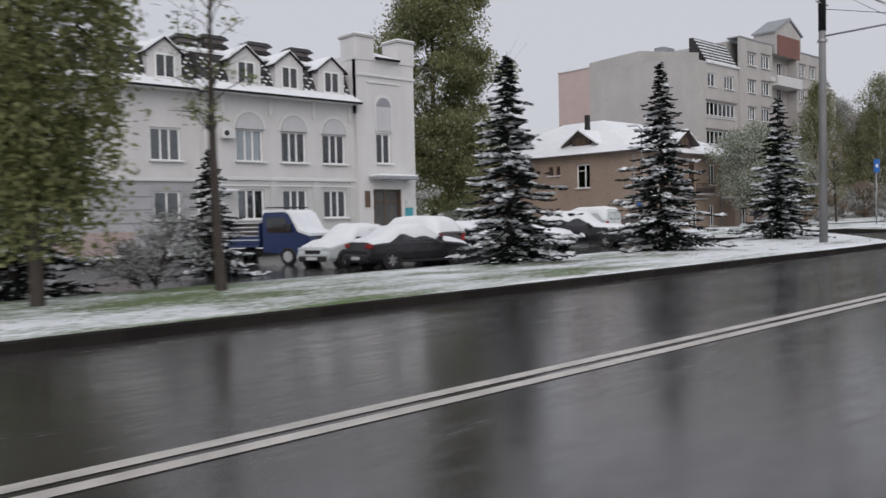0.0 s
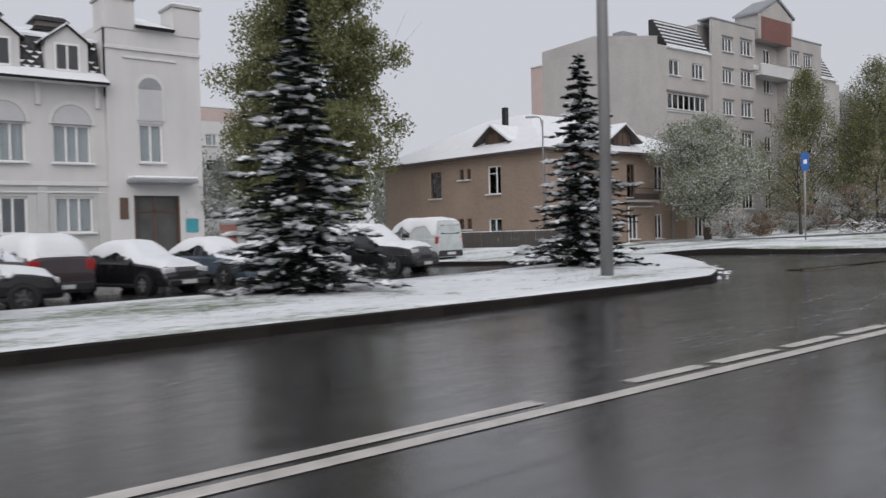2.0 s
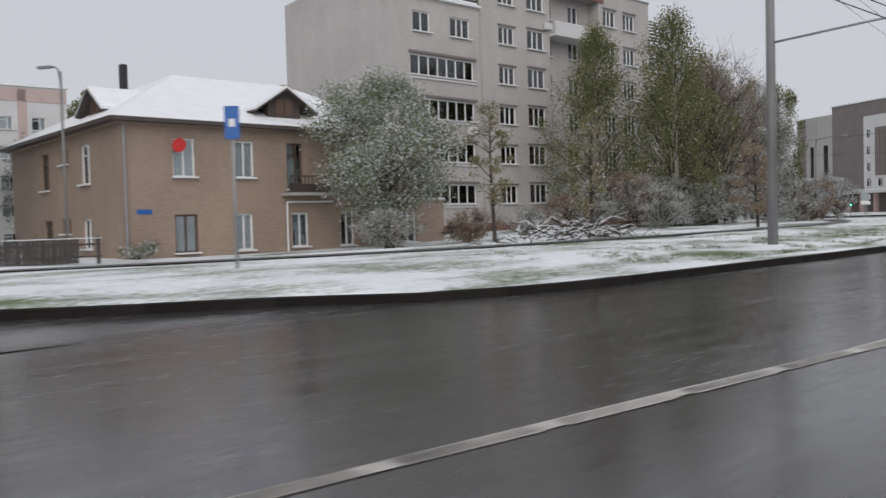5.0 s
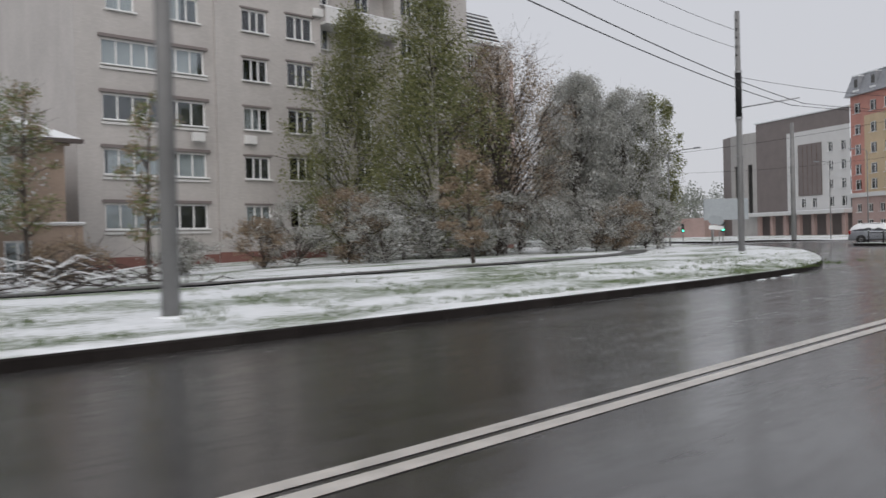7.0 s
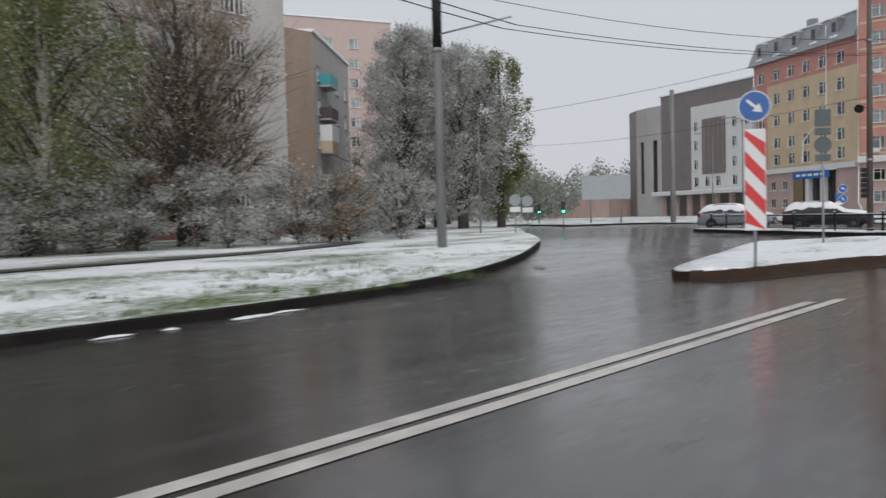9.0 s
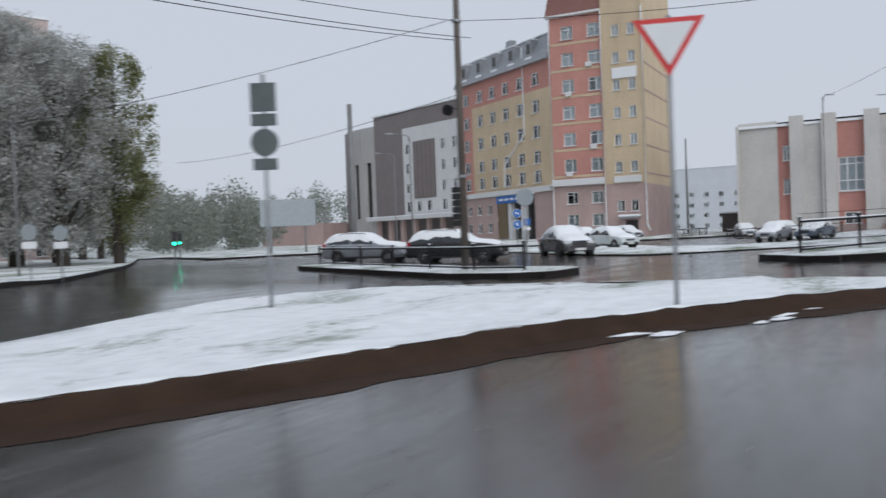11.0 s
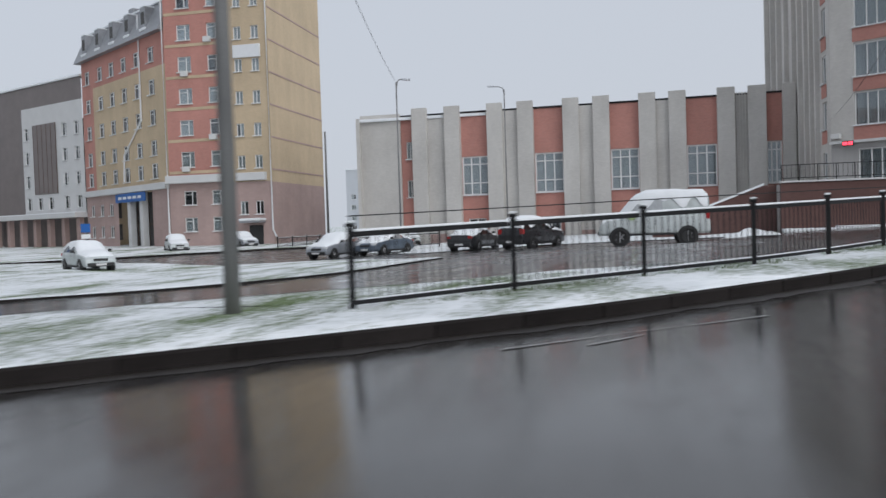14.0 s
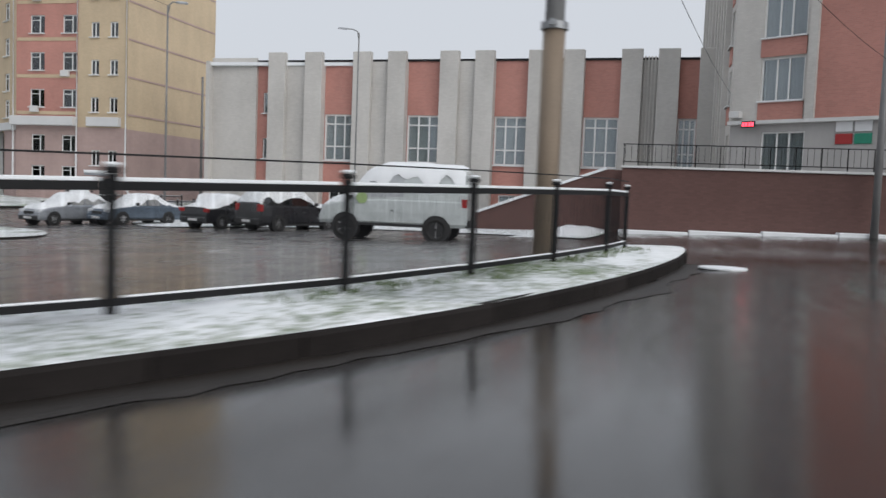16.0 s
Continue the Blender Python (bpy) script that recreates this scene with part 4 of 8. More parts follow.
    slab_part(h, "ledge", [(X0, X1 - 0.01, Y + 0.38, Y + 0.498, 3.2, 3.35)], "light_clad", bev=0.02)
    for x in (18.9, 19.5, 22.1, 24.7, 27.0):
        slab_part(h, "bracket", [(x - 0.09, x + 0.09, Y - 0.14, Y - 0.002, 6.5, 7.45)], "white_trim", bev=0.02)
    for x in (18.6, 22.0, 24.55, 26.9):
        slab_part(h, "pilaster", [(x, x + 0.42, Y - 0.07, Y - 0.002, -0.2, 3.26)], "white_rust", bev=0.02)
    # eaves, mansard and dormers
    for x0, x1, y in ((X0 - 0.3, X1 + 0.2, Y + 0.5), (X1 - 0.35, XT, Y)):
        bm = bmesh.new()
        profile(bm, [(y - 0.75, 7.42), (y - 0.75, 7.5), (y + 0.1, 7.92), (y + 0.1, 7.42)], x0, x1)
        part("eave", bm, M["white_trim"], h)
        bm = bmesh.new()
        profile(bm, [(y - 0.76, 7.51), (y - 0.7, 7.6), (y + 0.1, 8.02), (y + 0.1, 7.93)], x0, x1)
        part("eave_snow", bm, M["snow"], h)
        slab_part(h, "gutter", [(x0, x1, y - 0.86, y - 0.76, 7.4, 7.5)], "black_metal")
        bm = bmesh.new()
        profile(bm, [(y + 0.1, 7.8), (y + 0.75, 9.4), (y + 5.5, 10.7), (y + 5.5, 7.8)], x0 + 0.3, x1 - 0.05)
        part("roof", bm, M["shingle"], h, "dark mansard roof slope")
        bm = bmesh.new()
        profile(bm, [(y + 0.7, 9.4), (y + 5.6, 10.72), (y + 5.6, 10.85), (y + 0.66, 9.5)], x0 + 0.25, x1)
        part("roof_snow", bm, M["snow"], h, "snow lying on the upper roof")
    slab_part(h, "back_wall", [(X0, XR, 47.7, 48, zb, 9.0)], "white_wall")
    slab_part(h, "side_wall", [(X0, X0 + 0.3, Y + 0.9, 47.7, zb, 7.5)], "white_wall")
    # fish-scale shingles edged with snow on the mansard
    sh = mesh_of("shingle", [(-0.17, 0, 0), (0, -0.02, -0.2), (0.17, 0, 0), (0, 0.01, 0.2), (0, -0.035, 0)], [(0, 1, 4), (1, 2, 4), (2, 3, 4), (3, 0, 4)])
    sh.materials.append(M["shingle"])
    ss = mesh_of("shingle_snow", [(-0.15, -0.03, -0.02), (0, -0.06, -0.17), (0.15, -0.03, -0.02), (0, -0.05, -0.08)], [(0, 1, 3), (1, 2, 3), (0, 3, 2)])
    ss.materials.append(M["snow"])
    peaks = [9.0, 13.0, 16.92, 20.82, 23.3, 25.88]
    n = 0
    for y, xa, xb in ((Y + 0.5, 14.2, X1), (Y, X1 + 0.1, XT - 0.1)):
        for r in range(6):
            z = 8.12 + r * 0.21
            yy = y + 0.1 + (z - 7.8) * 0.65 / 1.6 - 0.02
            x = xa + (0.17 if r % 2 else 0)
            while x < xb:
                if all(abs(x - p) > 0.86 for p in peaks) and n < 300:
                    ob = new("shingle", sh)
                    ob.parent = h
                    ob.matrix_world = pose(x, yy, z, -22)
                    if (r * 7 + int(x * 3)) % 3:
                        o2 = new("shingle_snow", ss)
                        o2.parent = ob
                        o2.matrix_world = pose(x, yy, z, -22)
                    n += 1
                x += 0.36
    for i, p in enumerate(peaks):
        y = (Y + 0.5 if p < X1 else Y) - 0.02
        bm = bmesh.new()
        profile(bm, [(p - 0.82, 7.7), (p + 0.82, 7.7), (p + 0.82, 9.15), (p, 9.8), (p - 0.82, 9.15)], y, y + 2.2, "y")
        part("dormer", bm, M["white_wall"], h)
        add_window(h, pose(p - 0.5, y - 0.03, 7.95), 1.0, 1.15, "two", "pvc", 1.0, recess=0.0, sill=False)
        # dark sheet behind the glass paints the unlit loft
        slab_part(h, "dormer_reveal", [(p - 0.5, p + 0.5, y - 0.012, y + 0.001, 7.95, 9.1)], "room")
        for s in (-1, 1):
            bm = bmesh.new()
            profile(bm, [(p + s * 0.98, 9.02), (p, 9.8), (p, 9.86), (p + s * 1.0, 9.09)], y - 0.16, y + 2.3, "y")
            part("dormer_roof", bm, M["black_metal"], h)
            bm = bmesh.new()
            profile(bm, [(p + s * 0.96, 9.09), (p, 9.865), (p, 9.95), (p + s * 0.98, 9.17)], y - 0.1, y + 2.3, "y")
            part("dormer_snow", bm, M["snow"], h)
    # entrance
    slab_part(h, "door", [(28.34, 30.26, Y - 0.05, Y + 0.02, -0.1, 2.9)], "room", "dark glazed entrance door")
    slab_part(h, "door_frame", [(28.3, 28.38, Y - 0.28, Y - 0.05, 0, 2.9), (29.2, 29.3, Y - 0.1, Y - 0.06, 0, 2.9), (30.22, 30.3, Y - 0.28, Y - 0.05, 0, 2.9), (28.38, 30.22, Y - 0.1, Y - 0.06, 2.2, 2.28)], "brown_frame")
    slab_part(h, "canopy", [(28.0, 30.8, Y - 1.3, Y - 0.3, 3.4, 3.55)], "roof_metal", bev=0.03)
    slab_part(h, "canopy_snow", [(28.02, 30.78, Y - 1.28, Y - 0.3, 3.55, 3.68)], "snow", bev=0.05)
    slab_part(h, "signboard", [(30.55, 31.1, Y - 0.36, Y - 0.302, 1.9, 2.35)], "white_trim")
    slab_part(h, "signboard", [(30.55, 31.1, Y - 0.36, Y - 0.302, 1.3, 1.86)], "teal", "teal lettered signboard")
    slab_part(h, "notice_board", [(27.7, 28.05, Y - 0.35, Y - 0.302, 1.9, 2.8)], "brown_frame")
    slab_part(h, "drainpipe", [(18.3, 18.4, Y + 0.36, Y + 0.46, -0.2, 3.2), (18.28, 18.42, Y + 0.3, Y + 0.48, 3.2, 3.55)], "white_trim")
    ac = slab_part(h, "air_conditioner", [(19.25, 19.95, Y - 0.42, Y - 0.12, 5.25, 5.75)], "white_trim", "white air conditioner box", 0.03)
    bm = bmesh.new()
    disc(bm, (19.5, Y - 0.43, 5.5), 0.13, 0.02)
    part("fan_grille", bm, M["trim_black"], ac)
    slab_part(h, "porch_hood", [(18.75, 19.9, Y - 0.7, Y - 0.002, 2.72, 2.8)], "snow", bev=0.03)
    # roof cowls
    for i, (x, z) in enumerate(((19.3, 9.95), (20.85, 10.1), (23.45, 10.05), (26.1, 10.05))):
        y = 40.2
        w = 0.45 if i == 0 else 0.62
        k = slab_part(h, "chimney", [(x - w + 0.1, x + w - 0.1, y - 0.4, y + 0.4, z - 0.9, z + 0.85)], "brown_clad", "square louvred metal roof cowl")
        for z0 in (z + 0.2, z + 0.62):
            bm = bmesh.new()
            a = [bm.verts.new((x + sx * (w + 0.16), y + sy * 0.62, z0)) for sx, sy in ((-1, -1), (1, -1), (1, 1), (-1, 1))]
            b = [bm.verts.new((x + sx * (w - 0.02), y + sy * 0.46, z0 + 0.2)) for sx, sy in ((-1, -1), (1, -1), (1, 1), (-1, 1))]
            bm.faces.new(a[::-1]), bm.faces.new(b)
            for q in range(4):
                bm.faces.new((a[q], a[(q + 1) % 4], b[(q + 1) % 4], b[q]))
            part("cowl_rim", bm, M["trim_black"], k)
        slab_part(k, "cowl_snow", [(x - w + 0.04, x + w - 0.04, y - 0.44, y + 0.44, z + 0.83, z + 0.9)], "snow", bev=0.03)
    bm = bmesh.new()
    tube(bm, [(19.2, 40.4, 10.5), (19.2, 40.4, 12.1)], 0.025, 6)
    tube(bm, [(18.95, 40.4, 12.0), (19.45, 40.4, 12.05)], 0.018, 6)
    part("aerial", bm, M["steel"], h)


white_house()


# the tan brick house with a hipped, snow-covered roof
def tan_house():
    h = thing("brick_house", "two-storey tan brick house with hipped snowy roof", "house")
    x0, x1, y0, y1, zb, ze = 55.0, 72.6, 37.8, 55.4, -0.95, 6.15
    fr = lambda a, b: (a - x0, b - x0)
    front = [(*fr(57.37, 58.47), 3.6, 5.42, "two", "pvc", 0.8), (*fr(60.5, 61.55), 3.6, 5.42, "two", "pvc", 0.5), (*fr(63.4, 64.35), 3.05, 5.42, "tee", "brown_frame", 0.3), (*fr(66.6, 67.7), 3.6, 5.42, "two", "pvc", 0.5), (*fr(69.5, 70.6), 3.6, 5.42, "two", "pvc", 0.5),
             (*fr(57.37, 58.5), 0.05, 1.86, "two", "brown_frame", 0.5), (*fr(60.45, 61.4), 0.05, 1.86, "two", "pvc", 0.5), (*fr(63.6, 64.6), 0.1, 1.86, "two", "pvc", 0.5), (*fr(66.6, 67.5), 0.05, 1.86, "two", "pvc", 0.3)]
    wall(h, "wall", (x0, y0), (x1, y0), zb, ze, front, "tan_brick")
    sd = lambda a, b: (y1 - a, y1 - b)
    side = [(*sd(49.6, 48.25), 3.4, 5.4, "two", "brown_frame", 0.3), (*sd(46.2, 45.7), 4.6, 5.4, "two", "brown_frame", 0), (*sd(45.4, 44.95), 4.6, 5.4, "two", "brown_frame", 0), (*sd(43.2, 41.85), 3.45, 5.4, "tee", "pvc", 0.4),
            (*sd(49.4, 48.0), 0.3, 1.8, "two", "brown_frame", 0.2), (*sd(46.4, 45.8), 1.05, 1.85, "two", "brown_frame", 0), (*sd(45.5, 44.95), 1.05, 1.85, "two", "brown_frame", 0), (*sd(43.2, 41.85), 0.3, 1.8, "two", "pvc", 0.4)]
    wall(h, "wall", (x0, y1), (x0, y0), zb, ze, side, "tan_brick")
    wall(h, "wall", (x1, y0), (x1, y1), zb, ze, (), "tan_brick")
    wall(h, "wall", (x1, y1), (x0, y1), zb, ze, (), "tan_brick")
    wall(h, "annex_wall", (68.7, y0 - 1.3), (72.85, y0 - 1.3), zb, 2.4, [(1.0, 2.1, 0.1, 1.8, "two", "pvc", 0.4)], "tan_brick")
    slab_part(h, "annex_side", [(68.7, 68.95, y0 - 1.27, y0 - 0.003, zb, 2.38), (72.6, 72.85, y0 - 1.27, y0 - 0.003, zb, 2.38)], "tan_brick")
    slab_part(h, "annex_roof", [(68.6, 72.95, y0 - 1.42, y0 - 0.003, 2.4, 2.48)], "concrete", bev=0.015)
    slab_part(h, "annex_snow", [(68.62, 72.93, y0 - 1.4, y0 - 0.003, 2.48, 2.56)], "snow", bev=0.03)
    slab_part(h, "plinth", [(x0 - 0.06, 68.6, y0 - 0.06, y0 - 0.002, zb, -0.35), (x0 - 0.06, x0 - 0.002, y0, y1, zb, -0.35)], "concrete", bev=0.015)
    slab_part(h, "cornice", [(x0 - 0.2, x1 + 0.2, y0 - 0.2, y0 - 0.002, 5.95, 6.18), (x0 - 0.2, x0 - 0.002, y0 - 0.002, y1 + 0.2, 5.95, 6.18)], "tan_brick", bev=0.02)
    e = 0.62
    bm = bmesh.new()
    a = [bm.verts.new(p) for p in ((x0 - e, y0 - e, 6.2), (x1 + e, y0 - e, 6.2), (x1 + e, y1 + e, 6.2), (x0 - e, y1 + e, 6.2))]
    r0, r1 = bm.verts.new((60.4, 44.4, 9.55)), bm.verts.new((67.2, 44.4, 9.55))
    r2, r3 = bm.verts.new((67.2, 48.8, 9.55)), bm.verts.new((60.4, 48.8, 9.55))
    for f in ((a[0], a[1], r1, r0), (a[1], a[2], r2, r1), (a[2], a[3], r3, r2), (a[3], a[0], r0, r3), (r0, r1, r2, r3), tuple(a[::-1])):
        bm.faces.new(f)
    part("roof", bm, M["snow"], h, "hipped roof covered with smooth snow")
    slab_part(h, "eave_board", [(x0 - e, x1 + e, y0 - e - 0.03, y0 - e + 0.03, 6.02, 6.21), (x0 - e - 0.03, x0 - e + 0.03, y0 - e, y1 + e, 6.02, 6.21)], "brown_wood")
    slab_part(h, "soffit", [(x0 - e, x1 + e, y0 - e, y0 - 0.2, 6.04, 6.07), (x0 - e, x0 - 0.2, y0 - 0.2, y1 + e, 6.04, 6.07)], "brown_wood")
    # dormers
    def dormer(m):
        bm = bmesh.new()
        profile(bm, [(-0.75, 0), (0.75, 0), (0.75, 0.75), (0, 1.25), (-0.75, 0.75)], 0, 2.6, "y")
        d = part("dormer", bm, M["brown_wood"], h, "dark timber roof dormer")
        d.matrix_world = m
        for s in (-1, 1):
            bm = bmesh.new()
            profile(bm, [(s * 1.45, 0.3), (0, 1.26), (0, 1.36), (s * 1.5, 0.4)], -0.3, 2.8, "y")
            q = part("dormer_roof", bm, M["snow"], d)
            q.matrix_world = m
            bm = bmesh.new()
            profile(bm, [(s * 1.46, 0.22), (0, 1.18), (0, 1.25), (s * 1.46, 0.29)], -0.33, 2.7, "y")
            q = part("barge_board", bm, M["brown_wood"], d)
            q.matrix_world = m
        q = slab_part(d, "louvre", [(-0.4, -0.03, -0.03, 0.0, 0.12, 0.8), (0.03, 0.4, -0.03, 0.0, 0.12, 0.8)], "brown_frame", m=m)
    dormer(pose(63.7, 38.4, 6.7) @ Matrix.Scale(1.25, 4))
    dormer(pose(55.9, 43.4, 6.7, 0, 0, -90) @ Matrix.Scale(1.25, 4))
    ch = slab_part(h, "chimney", [(57.42, 57.74, 43.8, 44.15, 7.0, 9.75)], "trim_black", "dark narrow chimney")
    ch2 = slab_part(h, "chimney", [(67.6, 68.1, 45, 45.5, 8.6, 9.75)], "tan_brick")
    # balcony with a bent pipe below, and a red dish
    b = slab_part(h, "balcony", [(63.0, 65.9, y0 - 0.95, y0 - 0.002, 2.72, 2.86)], "concrete", "small worn balcony")
    slab_part(b, "balcony_rail", [(63.0, 65.9, y0 - 0.95, y0 - 0.9, 3.66, 3.72), (63.0, 63.06, y0 - 0.95, y0 - 0.9, 2.86, 3.7), (65.84, 65.9, y0 - 0.95, y0 - 0.9, 2.86, 3.7)] + [(63.2 + 0.22 * i, 63.23 + 0.22 * i, y0 - 0.93, y0 - 0.91, 2.86, 3.68) for i in range(12)], "brown_wood")
    slab_part(b, "balcony_panel", [(63.0, 65.9, y0 - 0.9, y0 - 0.88, 2.9, 3.3)], "brown_wood")
    bm = bmesh.new()
    tube(bm, [(63.2, y0 - 0.25, -0.8), (63.2, y0 - 0.25, 2.3), (63.25, y0 - 0.25, 2.4), (66.0, y0 - 0.25, 2.42)], 0.05, 8)
    part("gas_pipe", bm, M["sign_white"], h, "pale bent gas pipe")
    bm = bmesh.new()
    tube(bm, [(57.55, y0 - 0.35, 5.05), (57.55, y0 - 0.28, 5.07)], [0.34, 0.2], 18)
    tube(bm, [(57.55, y0 - 0.28, 5.05), (57.55, y0, 5.0)], 0.03, 6)
    part("satellite_dish", bm, M["sign_red"], h, "red round dish")
    slab_part(h, "street_plate", [(55.6, 56.3, y0 - 0.03, y0 - 0.003, 1.9, 2.1)], "sign_blue")
    for x in (55.1, 68.6):
        bm = bmesh.new()
        tube(bm, [(x, y0 - 0.1, 6.0), (x, y0 - 0.1, -0.6)], 0.05, 8)
        part("drainpipe", bm, M["roof_metal"], h)


tan_house()


# the grey block of flats
def flats():
    h = thing("apartment_block", "six-storey grey brick block of flats with mansard loggias", "apartment building")
    Y, x0, xe = 43.6, 75.2, 103.4
    zb = -0.3
    F = [2.35 + 2.9 * i for i in range(6)]
    sect = [(75.2, 83.0, 0.0, 14.6), (83.0, 90.3, -0.0, 19.2), (90.3, 96.4, 0.9, 18.6), (96.4, 103.4, -0.0, 19.2)]
    # loggia bay
    hol = []
    for i, z in enumerate(F[:5]):
        hol += [(1.35, 7.2, z, z + 1.4, "strip", "pvc", 0.5)] if i < 4 else [(1.65, 3.2, z, z + 1.4, "two", "pvc", 0.5), (5.0, 6.9, z, z + 1.4, "three", "pvc", 0.5)]
    wall(h, "wall", (75.2, Y), (83.0, Y), zb, 16.4, hol, "panel")
    hol = []
    for z in F:
        hol += [(84.7 - 83, 86.4 - 83, z, z + 1.35, "three", "pvc", 0.5), (87.75 - 83, 89.7 - 83, z, z + 1.5, "three", "pvc", 0.5)]
    wall(h, "wall", (83.0, Y - 0.25), (90.3, Y - 0.25), zb, 19.6, hol, "panel")
    wall(h, "wall", (83.0, Y), (83.0, Y - 0.25), zb, 19.6, (), "panel")
    hol = []
    for i, z in enumerate(F):
        hol += [(0.5, 1.5, z, z + 1.5, "two", "pvc", 0.3), (3.6, 4.9, z, z + 1.5, "two", "pvc", 0.3)]
    wall(h, "wall", (90.3, Y + 0.9), (96.4, Y + 0.9), zb, 18.9, hol, "panel")
    wall(h, "wall", (90.3, Y - 0.25), (90.3, Y + 0.9), zb, 19.6, (), "panel")
    wall(h, "wall", (96.4, Y + 0.9), (96.4, Y - 0.25), zb, 19.6, (), "panel")
    hol = []
    for z in F:
        hol += [(0.6, 2.3, z, z + 1.45, "three", "pvc", 0.5), (3.3, 5.0, z, z + 1.45, "three", "pvc", 0.5)]
    wall(h, "wall", (96.4, Y - 0.25), (103.4, Y - 0.25), zb, 19.6, hol, "panel")
    wall(h, "wall", (103.4, Y - 0.25), (103.4, Y + 0.3), zb, 19.6, (), "panel")
    hol = [(0.7, 2.4, z, z + 1.45, "loggia", "pvc", 0.5) for z in F[:5]]
    wall(h, "wall", (103.4, Y + 0.3), (107.8, Y + 0.3), zb, 16.4, hol, "panel")
    # the far bay of the block, further back
    hol = [(u, u + 1.6, z, z + 1.45, "three", "pvc", 0.5) for z in F[:5] for u in (1.0, 4.2, 8.4)]
    wall(h, "wall", (107.8, Y + 0.3), (108.6, Y + 0.3), zb, 16.0, (), "panel")
    wall(h, "wall", (108.6, Y + 0.3), (108.6, 57), zb, 16.0, (), "panel")
    wall(h, "wall", (x0, 57.0), (x0, Y), zb, 17.1, (), "panel", label="blank grey brick end wall")
    wall(h, "wall", (108.6, 57.0), (x0, 57.0), zb, 17.1, (), "panel")
    # pitched blind gable towards the street end
    bm = bmesh.new()
    profile(bm, [(Y, 17.1), (57.0, 17.1), (57.0, 18.1), (50.5, 18.4)], x0, x0 + 0.35)
    part("gable", bm, M["panel"], h)
    slab_part(h, "parapet", [(82.9, 90.4, Y - 0.33, Y + 1.2, 19.6, 19.75), (96.3, 103.5, Y - 0.33, Y + 1.2, 19.6, 19.75)], "roof_metal", bev=0.02)
    # mansard slopes with snow-lined battens over the loggia bays
    for xa, xb, y in ((76.6, 82.95, Y), (103.6, 107.8, Y + 0.3)):
        bm = bmesh.new()
        profile(bm, [(y, 16.4), (y + 1.5, 19.0), (y + 1.9, 19.0), (y + 1.9, 16.4)], xa, xb)
        r = part("mansard", bm, M["shingle"], h, "steep dark mansard slope")
        for i in range(7):
            z = 16.55 + i * 0.36
            yy = y + (z - 16.4) * 1.5 / 2.6
            slab_part(r, "snow_line", [(xa + 0.05, xb - 0.05, yy - 0.06, yy + 0.02, z - 0.02, z + 0.1)], "snow")
        slab_part(h, "roof_edge", [(xa - 0.2, xb + 0.1, y - 0.25, y + 0.02, 16.25, 16.42)], "snow", bev=0.03)
    slab_part(h, "roof", [(x0 + 0.3, 108.4, Y + 1.5, 56.8, 17.0, 17.3)], "snow")
    slab_part(h, "roof", [(83.2, 103.2, Y + 1.1, 54, 19.3, 19.55)], "snow")
    slab_part(h, "stair_head", [(83.0, 103.4, Y + 1.25, 53.5, 16.8, 19.4)], "panel")
    slab_part(h, "roof_vent", [(77.5, 79.6, 49, 50.2, 17.2, 18.9), (80.5, 81.1, 48, 49, 17.2, 18.6)], "roof_metal", bev=0.03)
    # stair bay with the red brick gable
    bm = bmesh.new()
    profile(bm, [(90.9, 18.8), (97.4, 18.8), (97.4, 21.4), (94.4, 22.9), (90.9, 21.2)], Y - 0.3, Y + 2.2, "y")
    part("gable", bm, M["panel"], h)
    slab_part(h, "red_panel", [(91.4, 97.0, Y - 0.36, Y - 0.302, 18.7, 21.0)], "panel_red", "dark red brick panel")
    bm = bmesh.new()
    profile(bm, [(90.6, 21.15), (94.4, 23.0), (97.7, 21.4), (97.7, 21.6), (94.4, 23.25), (90.6, 21.35)], Y - 0.45, Y + 2.3, "y")
    part("gable_roof", bm, M["roof_metal"], h)
    b = slab_part(h, "balcony", [(90.3, 96.4, Y - 0.9, Y + 0.88, 15.2, 15.35)], "white_trim", "long pale balcony")
    slab_part(b, "balcony_front", [(90.3, 96.4, Y - 0.9, Y - 0.82, 15.35, 16.2)], "light_clad")
    slab_part(b, "balcony_snow", [(90.3, 96.4, Y - 0.93, Y - 0.78, 16.2, 16.28)], "snow", bev=0.02)
    for i in (0, 1, 2, 3):
        z = F[i] - 0.14
        slab_part(h, "loggia_ledge", [(76.45, 82.5, Y - 0.12, Y - 0.002, z - 0.1, z + 0.03)], "white_trim")
        slab_part(h, "lintel", [(76.4, 82.55, Y - 0.16, Y - 0.002, z + 1.57, z + 1.74)], "brown_clad", "dark overhanging loggia lintel")
    slab_part(h, "plinth", [(75.1, 83.0, Y - 0.07, Y - 0.003, zb, 0.9), (82.93, 90.3, Y - 0.32, Y - 0.253, zb, 1.0), (96.4, 103.5, Y - 0.32, Y - 0.253, zb, 1.0), (103.5, 108.6, Y + 0.23, Y + 0.297, zb, 1.0)], "panel_red", "dark red brick plinth")
    for z in F:
        for a, b, y, hh in ((84.6, 86.5, Y - 0.25, 1.37), (87.65, 89.8, Y - 0.25, 1.52), (96.9, 98.8, Y - 0.25, 1.47), (99.6, 101.5, Y - 0.25, 1.47)):
            slab_part(h, "lintel", [(a, b, y - 0.08, y - 0.002, z + hh, z + hh + 0.11)], "brown_clad")
    slab_part(h, "cellar_door", [(79.4, 81.0, Y - 0.12, Y - 0.072, zb, 0.85)], "trim_black")
